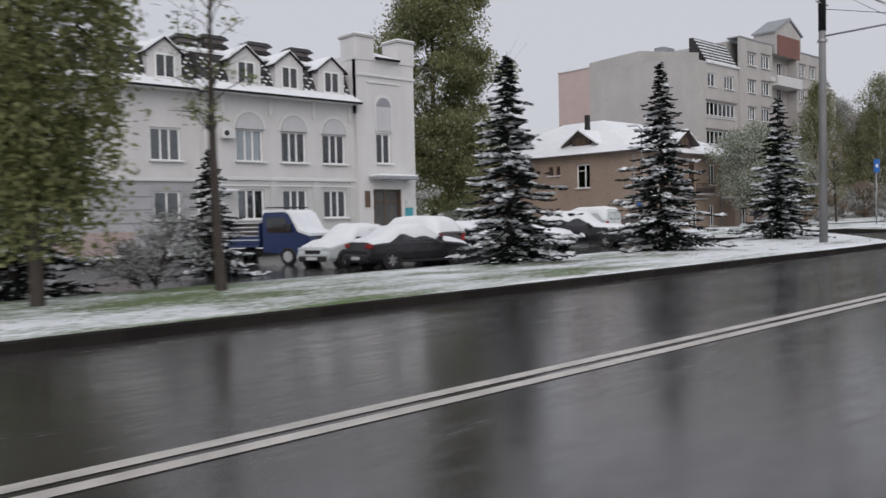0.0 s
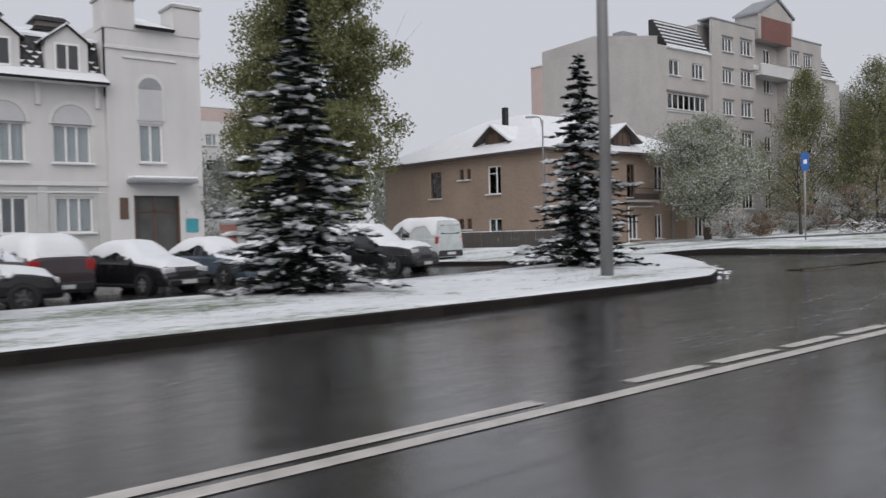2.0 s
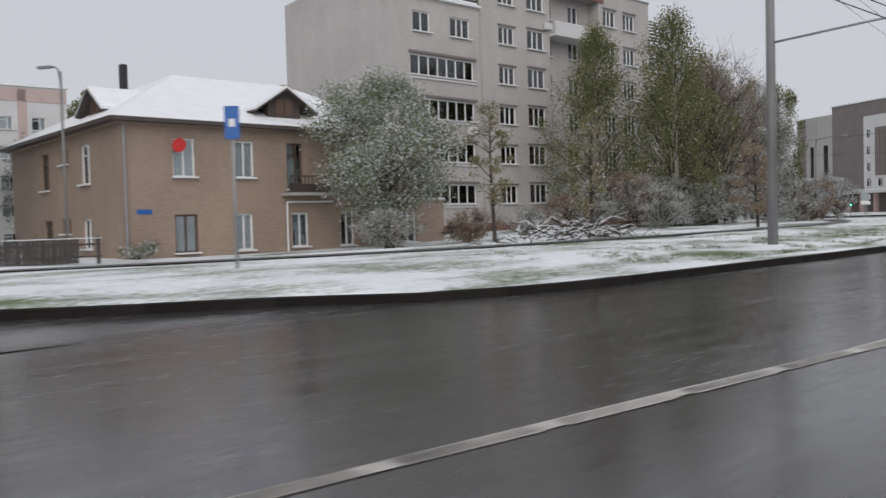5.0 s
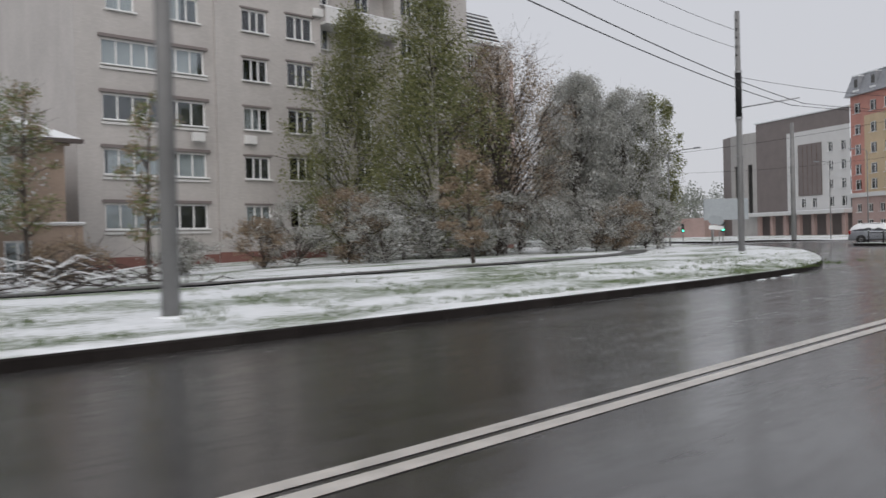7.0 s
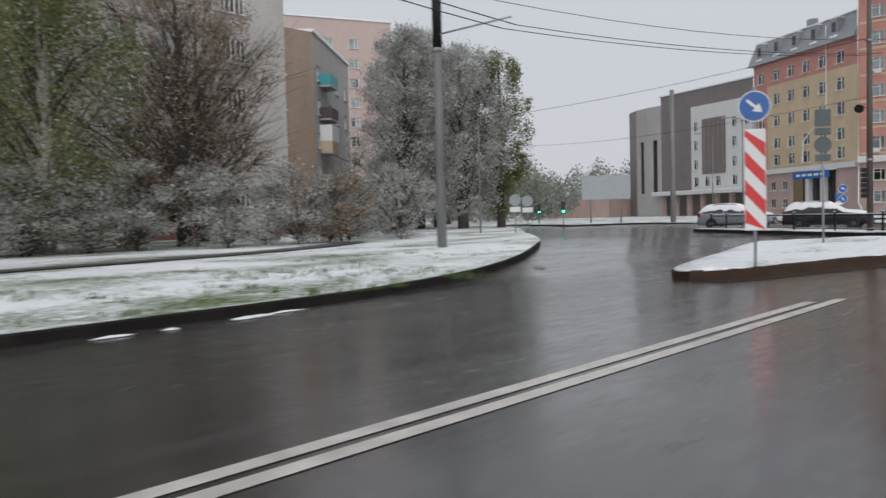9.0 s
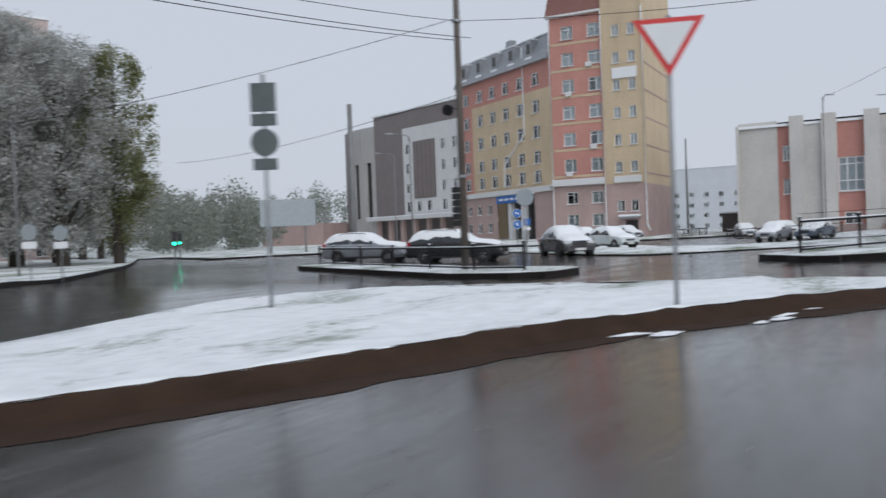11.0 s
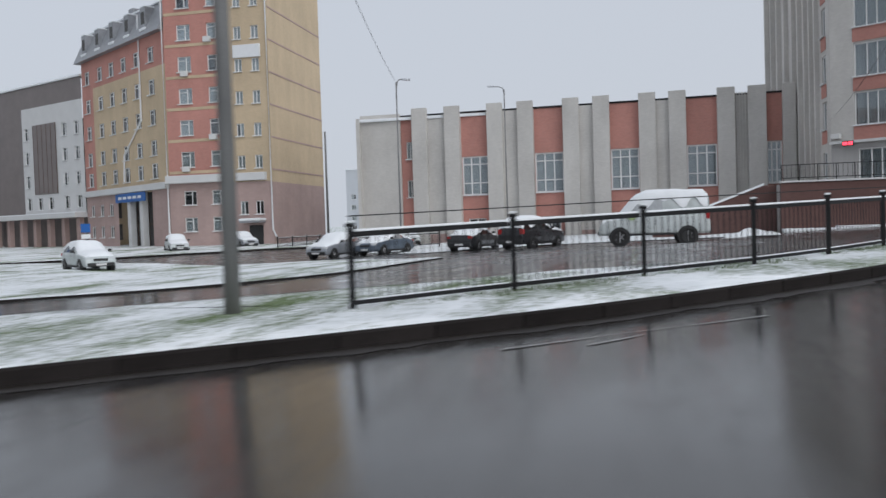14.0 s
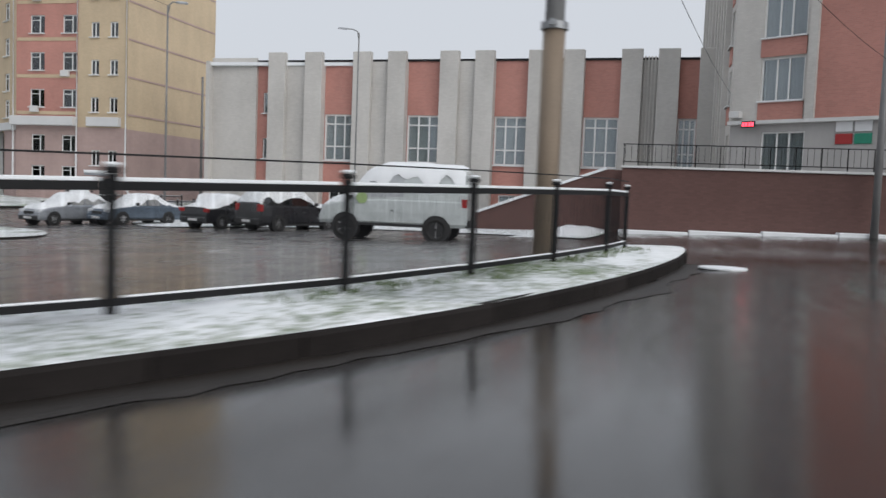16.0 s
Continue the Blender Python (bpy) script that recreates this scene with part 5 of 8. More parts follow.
    for x, z in ((84.6, 7.3), (81.3, 7.25), (89.6, 15.6)):
        ac = slab_part(h, "air_conditioner", [(x, x + 0.75, Y - 0.6, Y - 0.3, z, z + 0.5)], "white_trim", "white air conditioner box", 0.03)


flats()


# the tall brick offices, their wing, and the dark-clad block beside them
def offices():
    h = thing("brick_offices", "eight-storey red and yellow brick office tower with a wing", "office building")
    X, yl, ym, yr, zb = 191.1, 35.0, 28.35, 23.3, -0.6
    tops = [26.9 - 3.3 * k for k in range(6)]
    red = [(u, u + 1.55, z - 1.65, z, "tee", "pvc", 0.9) for z in tops for u in (1.45, 4.85)]
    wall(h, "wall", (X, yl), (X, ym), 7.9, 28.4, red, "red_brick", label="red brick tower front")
    low = [(u, u + 1.45, z - 1.5, z, "tee", "pvc", 0.3) for z in (6.3, 3.5) for u in (1.6, 4.8)]
    wall(h, "wall", (X, yl), (X, ym), zb, 7.9, low, "pink_stone")
    yel = [(u, u + 0.85, z - 2.07, z - 0.72, "two", "pvc", 0.8) for z in tops for u in (1.3, 3.2)]
    wall(h, "wall", (X - 0.25, ym), (X - 0.25, yr), 7.0, 33.0, yel, "yellow_brick", label="yellow brick stair bay")
    wall(h, "wall", (X, ym), (X - 0.25, ym), zb, 33.0, (), "yellow_brick")
    wall(h, "wall", (X - 0.25, ym), (X - 0.25, yr), zb, 7.0, [(1.4, 2.3, 3.6, 5.0, "two", "pvc", 0.3), (3.1, 4.0, 3.6, 5.0, "two", "pvc", 0.3)], "pink_stone")
    wall(h, "wall", (X - 0.25, yr), (206.0, yr), 6.9, 33.0, (), "yellow_brick", label="blank yellow brick side wall")
    wall(h, "wall", (X - 0.25, yr), (206.0, yr), zb, 6.9, (), "pink_stone")
    wall(h, "wall", (206.0, yr), (206.0, yl), zb, 33.0, (), "yellow_brick")
    wall(h, "wall", (206.0, yl), (X, yl), zb, 28.4, (), "yellow_brick")
    wall(h, "wall", (206.0, ym), (X, ym), 28.4, 33.0, (), "yellow_brick")
    slab_part(h, "roof", [(X + 0.2, 205.8, yr + 0.1, ym, 32.7, 32.95)], "snow")
    bm = bmesh.new()
    profile(bm, [(X - 0.5, 28.3), (X + 1.2, 31.5), (204, 31.5), (206, 28.3)], ym + 0.05, yl + 0.4, "y")
    part("mansard", bm, M["panel_red"], h, "dark red mansard roof")
    slab_part(h, "eave", [(X - 0.6, X + 0.05, ym, yl + 0.4, 28.1, 28.35)], "white_trim")
    for z in [26.9 - 3.3 * k - 2.3 for k in range(6)]:
        slab_part(h, "brick_band", [(X - 0.05, X - 0.002, ym + 0.3, yl - 0.1, z, z + 0.3)], "yellow_brick")
        slab_part(h, "brick_band", [(X - 0.2, 205.9, yr - 0.05, yr - 0.002, z, z + 0.16)], "pink_stone")
    slab_part(h, "canopy_band", [(X - 0.9, X - 0.002, ym + 0.05, yl, 7.1, 7.9)], "light_clad", "white fascia over the ground floor", 0.03)
    slab_part(h, "canopy_band", [(X - 0.75, X - 0.252, yr + 0.6, ym - 1.2, 7.1, 7.9)], "light_clad", bev=0.03)
    slab_part(h, "signboard", [(X - 0.45, X - 0.252, 24.1, 27.1, 19.65, 20.95)], "sign_white", "blank white board on the wall", 0.02)
    slab_part(h, "porch_roof", [(X - 1.9, X - 0.252, 24.2, 26.4, 2.75, 2.95)], "roof_metal", bev=0.03)
    slab_part(h, "porch_snow", [(X - 1.92, X - 0.252, 24.15, 26.45, 2.95, 3.2)], "snow", bev=0.06)
    slab_part(h, "door", [(X - 0.3, X - 0.252, 24.5, 26.0, 0.2, 2.5)], "trim_black", "dark side door")
    for y in (ym, yr + 0.08, yl):
        bm = bmesh.new()
        tube(bm, [(X - 0.4, y, 28), (X - 0.4, y, 2.0), (X - 0.4, y - 0.4, 1.2)], 0.09, 8)
        part("drainpipe", bm, M["sign_white"], h, "white drainpipe")
    for y, z in ((32.3, 18.2), (29.3, 11.5), (32.5, 8.3), (29.6, 21.6)):
        slab_part(h, "air_conditioner", [(X - 0.4, X - 0.06, y, y + 0.8, z, z + 0.55)], "white_trim", bev=0.03)
    # the wing
    A, B = (191.4, 35.0), (204.4, 54.2)
    L = math.dist(A, B)
    ux, uy = (A[0] - B[0]) / L, (A[1] - B[1]) / L
    P = lambda u, o=0.0: (B[0] + ux * u + uy * o, B[1] + uy * u - ux * o)
    cols = [1.0, 4.9, 8.3, 11.7, 15.2, 18.8]
    z4 = [18.7, 15.4, 12.1, 9.6]
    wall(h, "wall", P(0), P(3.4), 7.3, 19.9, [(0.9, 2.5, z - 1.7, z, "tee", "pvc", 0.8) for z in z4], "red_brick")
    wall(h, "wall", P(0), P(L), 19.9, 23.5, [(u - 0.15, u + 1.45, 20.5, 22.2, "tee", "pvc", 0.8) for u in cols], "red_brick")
    wall(h, "wall", P(3.4), P(L), 7.3, 19.9, [(u - 3.55, u - 1.95, z - 1.7, z, "tee", "pvc", 0.8) for z in z4 for u in cols[1:]], "yellow_brick")
    wall(h, "wall", P(0), P(9.5), zb, 7.3, [(u, u + 1.2, z - 1.4, z, "two", "pvc", 0.3) for u in (1.2, 4.0, 6.8) for z in (5.6, 3.0)], "pink_stone")
    wall(h, "wall", P(18.6), P(L), zb, 7.3, (), "pink_stone")
    mw = Matrix.Translation((*B, 0)) @ Matrix.Rotation(math.atan2(uy, ux), 4, "Z")
    slab_part(h, "band", [(0, L - 0.4, -0.5, -0.003, 6.7, 7.4)], "light_clad", "white fascia over the ground floor", 0.03, mw)
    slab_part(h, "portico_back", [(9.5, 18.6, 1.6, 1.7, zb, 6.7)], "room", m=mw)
    slab_part(h, "portico_glazing", [(9.6 + 1.5 * i, 9.68 + 1.5 * i, 1.5, 1.6, zb, 6.7) for i in range(7)] + [(9.5, 18.6, 1.52, 1.58, 3.0, 3.12)], "brown_frame", m=mw)
    for u in (12.4, 15.6):
        slab_part(h, "column", [(u, u + 0.8, -0.2, 0.5, zb, 6.7)], "light_clad", "square portico column", 0.04, mw)
    slab_part(h, "name_board", [(10.2, 18.0, -0.62, -0.5, 5.6, 6.6)], "sign_blue", "blue lettered name board", m=mw)
    slab_part(h, "name_board", [(11 + 1.3 * i, 11.9 + 1.3 * i, -0.64, -0.62, 5.95, 6.25) for i in range(5)], "sign_white", m=mw)
    bm = bmesh.new()
    profile(bm, [(-0.7, 23.4), (0.9, 26.9), (9, 26.9), (9, 23.4)], -0.7, L - 0.3)
    r = part("mansard", bm, M["roof_metal"], h, "grey metal mansard roof")
    r.matrix_world = mw
    slab_part(r, "ridge_snow", [(-0.6, L - 0.3, 0.7, 9, 26.9, 27.05)], "snow", m=mw)
    for u in (2.0, 6.2, 10.4, 14.6, 18.8):
        d = slab_part(r, "dormer", [(u - 0.6, u + 0.6, -0.35, 1.2, 24.3, 26.5)], "roof_metal", m=mw)
        slab_part(d, "dormer_window", [(u - 0.4, u + 0.4, -0.38, -0.352, 24.7, 26.0)], "room", m=mw)
        slab_part(d, "dormer_snow", [(u - 0.7, u + 0.7, -0.5, 0.1, 24.0, 24.3), (u - 0.65, u + 0.65, -0.4, 1.2, 26.5, 26.62)], "snow", bev=0.04, m=mw)
    slab_part(r, "roof_stack", [(10, 11.2, 2.0, 3.0, 26.5, 28.4)], "roof_metal", m=mw)
    bm = bmesh.new()
    for p in ([(16.9, -0.12, 26), (16.9, -0.12, 14.5), (12.0, -0.12, 11.0), (11.7, -0.12, 8)],):
        tube(bm, p, 0.1, 8)
    q = part("drainpipe", bm, M["sign_white"], h)
    q.matrix_world = mw
    wall(h, "wall", (212, 48), (204.4, 54.2), zb, 23.5, (), "yellow_brick")


offices()


def clad_block():
    h = thing("clad_block", "dark brown and pale grey clad five-storey public building", "office building")
    C, D = (204.5, 54.4), (213.3, 75.05)
    L = math.dist(C, D)
    ux, uy = (C[0] - D[0]) / L, (C[1] - D[1]) / L
    P = lambda u: (D[0] + ux * u, D[1] + uy * u)
    m = Matrix.Translation((*D, 0)) @ Matrix.Rotation(math.atan2(uy, ux), 4, "Z")
    zb = -0.8
    wall(h, "wall", P(0), P(8.0), 4.9, 22.0, (), "brown_clad", label="dark brown cladding")
    wall(h, "wall", P(8.0), P(L), 19.2, 22.0, (), "brown_clad")
    win = [(u - 8, u - 6.9, z - 1.7, z, "tee", "pvc", 0.4) for u in (8.5, 17.6, 20.4) for z in (16.6, 13.4, 10.2)] + [(u - 8, u - 6.8, 5.5, 7.2, "tee", "pvc", 0.4) for u in (8.5, 11.2, 13.8, 17.6, 20.4)]
    ob, mm = wall(h, "wall", P(8.0), P(L), 4.9, 19.2, win, "light_clad", label="pale grey cladding")
    slab_part(h, "dark_panel", [(10.9, 16.3, -0.14, -0.003, 7.6, 16.8)], "brown_clad", "tall dark window panel", 0.03, m)
    slab_part(h, "panel_rail", [(10.9 + 1.08 * i, 10.96 + 1.08 * i, -0.17, -0.14, 7.6, 16.8) for i in range(6)], "brown_frame", m=m)
    slab_part(h, "ledge", [(-1.0, L, -1.6, 0.3, 4.3, 4.9)], "light_clad", "pale ledge over the recessed ground floor", 0.03, m)
    slab_part(h, "ledge_snow", [(-1.0, L, -1.58, -0.05, 4.9, 5.0)], "snow", bev=0.03, m=m)
    for i in range(7):
        slab_part(h, "column", [(0.6 + 3.4 * i, 1.3 + 3.4 * i, -0.6, 0.1, zb, 4.3)], "pink_stone", "square column", 0.03, m)
    slab_part(h, "ground_floor", [(0, L, 1.0, 1.2, zb, 4.3)], "brown_clad", m=m)
    slab_part(h, "roof_edge", [(-0.3, L, -0.25, 1.0, 22.0, 22.25)], "snow", bev=0.03, m=m)
    # curving end
    pts = [(213.3, 75.05), (214.6, 78.5), (216.6, 82.0), (219.5, 85.2)]
    for i, (a, b) in enumerate(zip(pts, pts[1:])):
        wall(h, "wall", b, a, zb, 20.6, [(1.2, 2.6, 4.9, 14.5, None)] if i < 2 else (), "concrete" if i < 2 else "brown_clad")
    wall(h, "wall", (232, 70), (219.5, 85.2), zb, 20.6, (), "brown_clad")
    slab_part(h, "low_annex", [(213.0, 224, 86, 100, zb, 4.5)], "pink_stone")


clad_block()


# the long hall with ribbed brick piers
def hall():
    h = thing("brick_hall", "long low hall with grey brick piers and red brick bays", "public building")
    a, b = (185.72, 12.1), (183.95, -25.55)
    L = math.dist(a, b)
    m = Matrix.Translation((*a, 0)) @ Matrix.Rotation(math.atan2(b[1] - a[1], b[0] - a[0]), 4, "Z")
    U = lambda y: (12.1 - y) * L / 37.65
    zb = -0.6
    bays = [(8.23, 7.0), (2.56, 0.07), (-4.05, -6.63), (-10.61, -13.05), (-16.91, -19.39), (-23.2, -24.46)]
    hol = []
    for i, (y0, y1) in enumerate(bays):
        if i == 0:
            hol += [(U(7.75), U(7.0) - 0.02, 8.0, 9.6, "two", "pvc", 1.0), (U(7.75), U(7.0) - 0.02, 4.5, 6.1, "two", "pvc", 1.0)]
        else:
            hol.append((U(y0) + 0.02, min(U(y1), L) - 0.02, 4.5, 8.0, "cross", "pvc", 1.0))
            hol.append((U(y0) + 0.5, min(U(y1), L) - 0.4, 1.2, 2.4, "two", "pvc", 0.3))
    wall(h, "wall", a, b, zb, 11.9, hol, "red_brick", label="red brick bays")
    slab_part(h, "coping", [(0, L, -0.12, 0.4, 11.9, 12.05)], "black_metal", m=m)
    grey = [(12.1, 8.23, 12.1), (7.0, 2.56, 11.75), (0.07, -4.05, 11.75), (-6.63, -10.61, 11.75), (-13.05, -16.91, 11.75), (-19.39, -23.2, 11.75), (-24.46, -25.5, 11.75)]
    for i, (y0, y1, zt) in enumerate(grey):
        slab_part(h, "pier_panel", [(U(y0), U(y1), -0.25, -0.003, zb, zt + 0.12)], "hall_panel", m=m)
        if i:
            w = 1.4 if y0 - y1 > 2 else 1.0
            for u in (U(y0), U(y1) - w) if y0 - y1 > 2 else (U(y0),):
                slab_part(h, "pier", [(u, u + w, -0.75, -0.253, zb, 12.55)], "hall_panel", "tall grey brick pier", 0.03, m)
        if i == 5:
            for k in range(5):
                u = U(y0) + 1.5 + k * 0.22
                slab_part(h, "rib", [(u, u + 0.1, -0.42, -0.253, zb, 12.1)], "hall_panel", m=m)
    slab_part(h, "plinth", [(0, L, -0.32, -0.256, zb, 1.1)], "pink_stone", m=m)
    slab_part(h, "downpipe", [(-0.25, -0.05, -0.2, 0.0, 1, 10.5)], "sign_white", m=m)
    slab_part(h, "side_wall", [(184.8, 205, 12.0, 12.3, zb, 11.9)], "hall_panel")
    slab_part(h, "roof", [(185.0, 205, -24, 12.0, 11.6, 11.85)], "snow")


hall()


# the taller block at the corner with its raised entrance, and the brick wall before it
def corner_block():
    h = thing("corner_block", "tall grey and red brick block with raised entrance", "public building")
    A = (174.3, -23.6)
    d = Vector((170.8 - 171.91, -28.78 + 27.14, 0)).normalized()
    P = lambda u: (A[0] + d.x * u, A[1] + d.y * u)
    m = Matrix.Translation((*A, 0)) @ Matrix.Rotation(math.atan2(d.y, d.x), 4, "Z")
    zb, zt = 0.0, 26.0
    C = P(2.4)
    hol = [(1.55, 3.85, z, z + 2.25, "three", "pvc", 0.8) for z in (7.75, 11.0, 14.3, 17.6, 20.9)] + [(10.1, 12.4, z, z + 2.25, "three", "pvc", 0.8) for z in (7.75, 11.0, 14.3, 17.6, 20.9)]
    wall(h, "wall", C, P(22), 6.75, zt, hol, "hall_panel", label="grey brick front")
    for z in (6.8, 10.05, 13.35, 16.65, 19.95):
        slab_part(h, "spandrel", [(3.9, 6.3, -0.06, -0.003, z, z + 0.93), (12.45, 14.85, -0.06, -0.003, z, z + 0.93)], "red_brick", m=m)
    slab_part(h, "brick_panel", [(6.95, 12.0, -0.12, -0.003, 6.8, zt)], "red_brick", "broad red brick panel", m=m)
    slab_part(h, "strip", [(6.5, 6.95, -0.3, -0.003, 6.75, zt)], "hall_panel", m=m)
    slab_part(h, "slab_edge", [(2.4, 22, -0.35, 0.2, 6.6, 6.78)], "white_trim", "white ledge over the entrance", m=m)
    wall(h, "wall", C, P(22), zb, 6.6, [(1.75, 4.05, 3.6, 6.2, "three", "pvc", 0.2)], "concrete", label="grey rendered entrance wall")
    wall(h, "wall", (199, -25.75), C, zb, zt, [(23.7, 25.0, z, z + 2.0, "two", "pvc", 0.5) for z in (4.2, 7.75, 11.0, 14.3, 17.6)], "hall_panel")
    for z in (6.8, 10.05, 13.35, 16.65):
        slab_part(h, "spandrel", [(174.0, 175.3, C[1] - 0.02, C[1] + 0.05, z, z + 0.93)], "red_brick")
        slab_part(h, "window_sill", [(174.0, 175.3, C[1] - 0.02, C[1] + 0.16, z + 0.9, z + 0.94)], "white_trim")
    for u in (176.3, 178.0, 179.8, 182.0, 184.2, 187.4, 190.6, 193.5, 196.5):
        slab_part(h, "fin", [(u - 0.2, u + 0.2, -25.72, -25.3, 4.5, zt)], "hall_panel", "upright brick fin", 0.02)
    slab_part(h, "roof", [(166, 195, -44, -26, zt - 0.3, zt)], "snow")
    s = slab_part(h, "led_sign", [(3.3, 4.0, -0.5, -0.38, 6.42, 6.75)], "trim_black", "small red digital display", 0.01, m)
    slab_part(s, "led_digits", [(3.35 + 0.16 * i + (0.03 if i > 1 else 0), 3.47 + 0.16 * i + (0.03 if i > 1 else 0), -0.515, -0.501, 6.47, 6.68) for i in range(4)], "led_red", m=m)
    for u, z, mt in ((8.0, 6.1, "sign_white"), (8.9, 6.1, "sign_white"), (8.0, 5.5, "red_cloth"), (8.9, 5.5, "green_board")):
        slab_part(h, "plaque", [(u, u + 0.8, -0.08, -0.003, z, z + 0.5)], mt, bev=0.01, m=m)
    ac = slab_part(h, "air_conditioner", [(2.5, 3.1, -0.45, -0.003, 6.95, 7.3)], "white_trim", bev=0.03, m=m)
    # the retaining wall with its terrace, ramp and railing
    w = thing("retaining_wall", "dark red brick retaining wall with a snow-edged coping", "wall")
    slab_part(w, "brickwork", [(162.0, 162.4, -46, -20.3, 0.3, 3.75)], "wall_brick")
    slab_part(w, "terrace", [(162.4, 176, -46, -20.3, 0.3, 3.7)], "concrete")
    slab_part(w, "coping", [(161.9, 162.5, -46.05, -20.25, 3.76, 3.86)], "white_trim", bev=0.01)
    for k in range(9):
        y = -46 + k * 2.86
        gz = ground_z(161.6, y + 1.4)
        slab_part(w, "foot_snow", [(161.3, 161.95, y, y + 2.84, 0.4, gz + 0.13)], "snow", bev=0.03)
    bm = bmesh.new()
    profile(bm, [(-20.3, 0.3), (-20.3, 3.7), (-19.6, 3.7), (-13.2, 1.3), (-13.2, 0.3)], 163.4, 165.2)
    part("ramp", bm, M["wall_brick"], w, "sloping brick ramp")
    bm = bmesh.new()
    profile(bm, [(-19.6, 3.71), (-13.2, 1.31), (-13.2, 1.43), (-19.6, 3.83)], 163.3, 163.8)
    part("ramp_coping", bm, M["snow"], w)
    r = thing("terrace_railing", "thin dark railing on the brick terrace", "railing")
    for z in (4.0, 4.75):
        slab_part(r, "rail", [(162.1, 162.14, -46, -20.3, z, z + 0.04)], "black_metal")
    for i in range(26):
        y = -20.35 - i * 0.98
        slab_part(r, "post" if i % 4 == 0 else "bar", [(162.1, 162.14, y - 0.02, y + 0.02, 3.86, 4.79)], "black_metal")
    bm = bmesh.new()
    for i in range(100):
        y = -20.4 - i * 0.25
        box(bm, 162.11, 162.13, y - 0.008, y + 0.008, 4.02, 4.76)
    tagged(part("baluster", bm, M["black_metal"], r), "close thin uprights", kind="stuff")


corner_block()


# plainer buildings further off
def far_block(name, label, p0, p1, depth, zb, zt, mat, rows, cols, category="apartment building", stripes=(), h0=1.2, pitch=2.9, wh=1.4, ww=1.4, shift=0.0):
    h = thing(name, label, category)
    L = math.dist(p0, p1)
    d = ((p1[0] - p0[0]) / L, (p1[1] - p0[1]) / L)
    step = L / cols
    hol = [(step * (c + 0.5) + shift - ww / 2, step * (c + 0.5) + shift + ww / 2, zb + h0 + pitch * r, zb + h0 + pitch * r + wh, "tee", "pvc", 0.5) for r in range(rows) for c in range(cols)]
    wall(h, "wall", p0, p1, zb, zt, hol, mat)
    q0, q1 = (p0[0] - d[1] * depth, p0[1] + d[0] * depth), (p1[0] - d[1] * depth, p1[1] + d[0] * depth)
    wall(h, "wall", q0, p0, zb, zt, (), mat)
    wall(h, "wall", p1, q1, zb, zt, (), mat)
    m = Matrix.Translation((*p0, 0)) @ Matrix.Rotation(math.atan2(d[1], d[0]), 4, "Z")
    slab_part(h, "roof", [(-0.2, L + 0.2, -0.2, depth, zt, zt + 0.25)], "snow", m=m)
    for u in stripes:
        slab_part(h, "stripe", [(u, u + 0.9, -0.05, -0.003, zb, zt - 0.3)], "pink_wall", m=m)
    if stripes:
        slab_part(h, "top_band", [(0, L, -0.05, -0.004, zt - 1.6, zt - 0.2)], "pink_wall", m=m)
    return h, m


far_block("apartment_block", "pale five-storey flats with pink stripes, far off", (45.4, 97), (71.0, 96), 12, -1.5, 16.6, "light_clad", 5, 8, stripes=(20.7, 11.0), pitch=3.07, shift=-1.3)
far_block("apartment_block", "pinkish brick flats rising behind the grey block", (93, 67), (106, 67), 9, -0.5, 21.5, "pink_wall", 7, 4)
far_block("apartment_block", "tall pink brick tower block behind the trees", (142, 102), (164, 93), 14, -0.5, 31.0, "pink_wall", 10, 6)
far_block("far_building", "far building in pale grey that paints in the snowfall haze", (330, 62), (330, 30), 20, -0.5, 17.5, "haze_far", 4, 8, "building")
far_block("far_building", "grey building at the end of the side street", (40, 88), (48, 88), 10, -0.5, 9.0, "concrete", 2, 3, "building")
fb, fm = far_block("apartment_block", "five-storey flats with corner balconies", (121, 57), (133.5, 67.2), 12, -0.3, 17.4, "concrete", 5, 4, h0=2.2)
wall(fb, "wall", (109.2, 57), (121, 57), -0.3, 17.4, [(7.5, 8.9, 1.9 + 2.9 * r, 3.3 + 2.9 * r, "tee", "brown_frame", 0.4) for r in range(5)], "tan_brick")
slab_part(fb, "plinth", [(109.2, 121, 56.9, 56.998, -0.3, 1.3)], "panel_red")
slab_part(fb, "plinth", [(0, 16, -0.1, -0.003, -0.3, 1.3)], "panel_red", m=fm)
for i, mt in enumerate(("concrete", "yellow_brick", "brown_wood", "teal")):
    z = 4.4 + 2.9 * i
    q = slab_part(fb, "balcony", [(2.0, 5.0, -1.1, -0.003, z, z + 0.15)], "concrete", m=fm)
    slab_part(q, "balcony_front", [(2.0, 5.0, -1.1, -1.04, z + 0.15, z + 1.1), (2.0, 2.06, -1.04, 0, z + 0.15, z + 1.1), (4.94, 5.0, -1.04, 0, z + 0.15, z + 1.1)], mt, m=fm)
    if i == 1:
        slab_part(q, "balcony_glazing", [(2.0, 5.0, -1.1, -1.06, z + 1.1, z + 2.5), (2.0, 2.06, -1.06, 0, z + 1.1, z + 2.5)], "sign_white", m=fm)
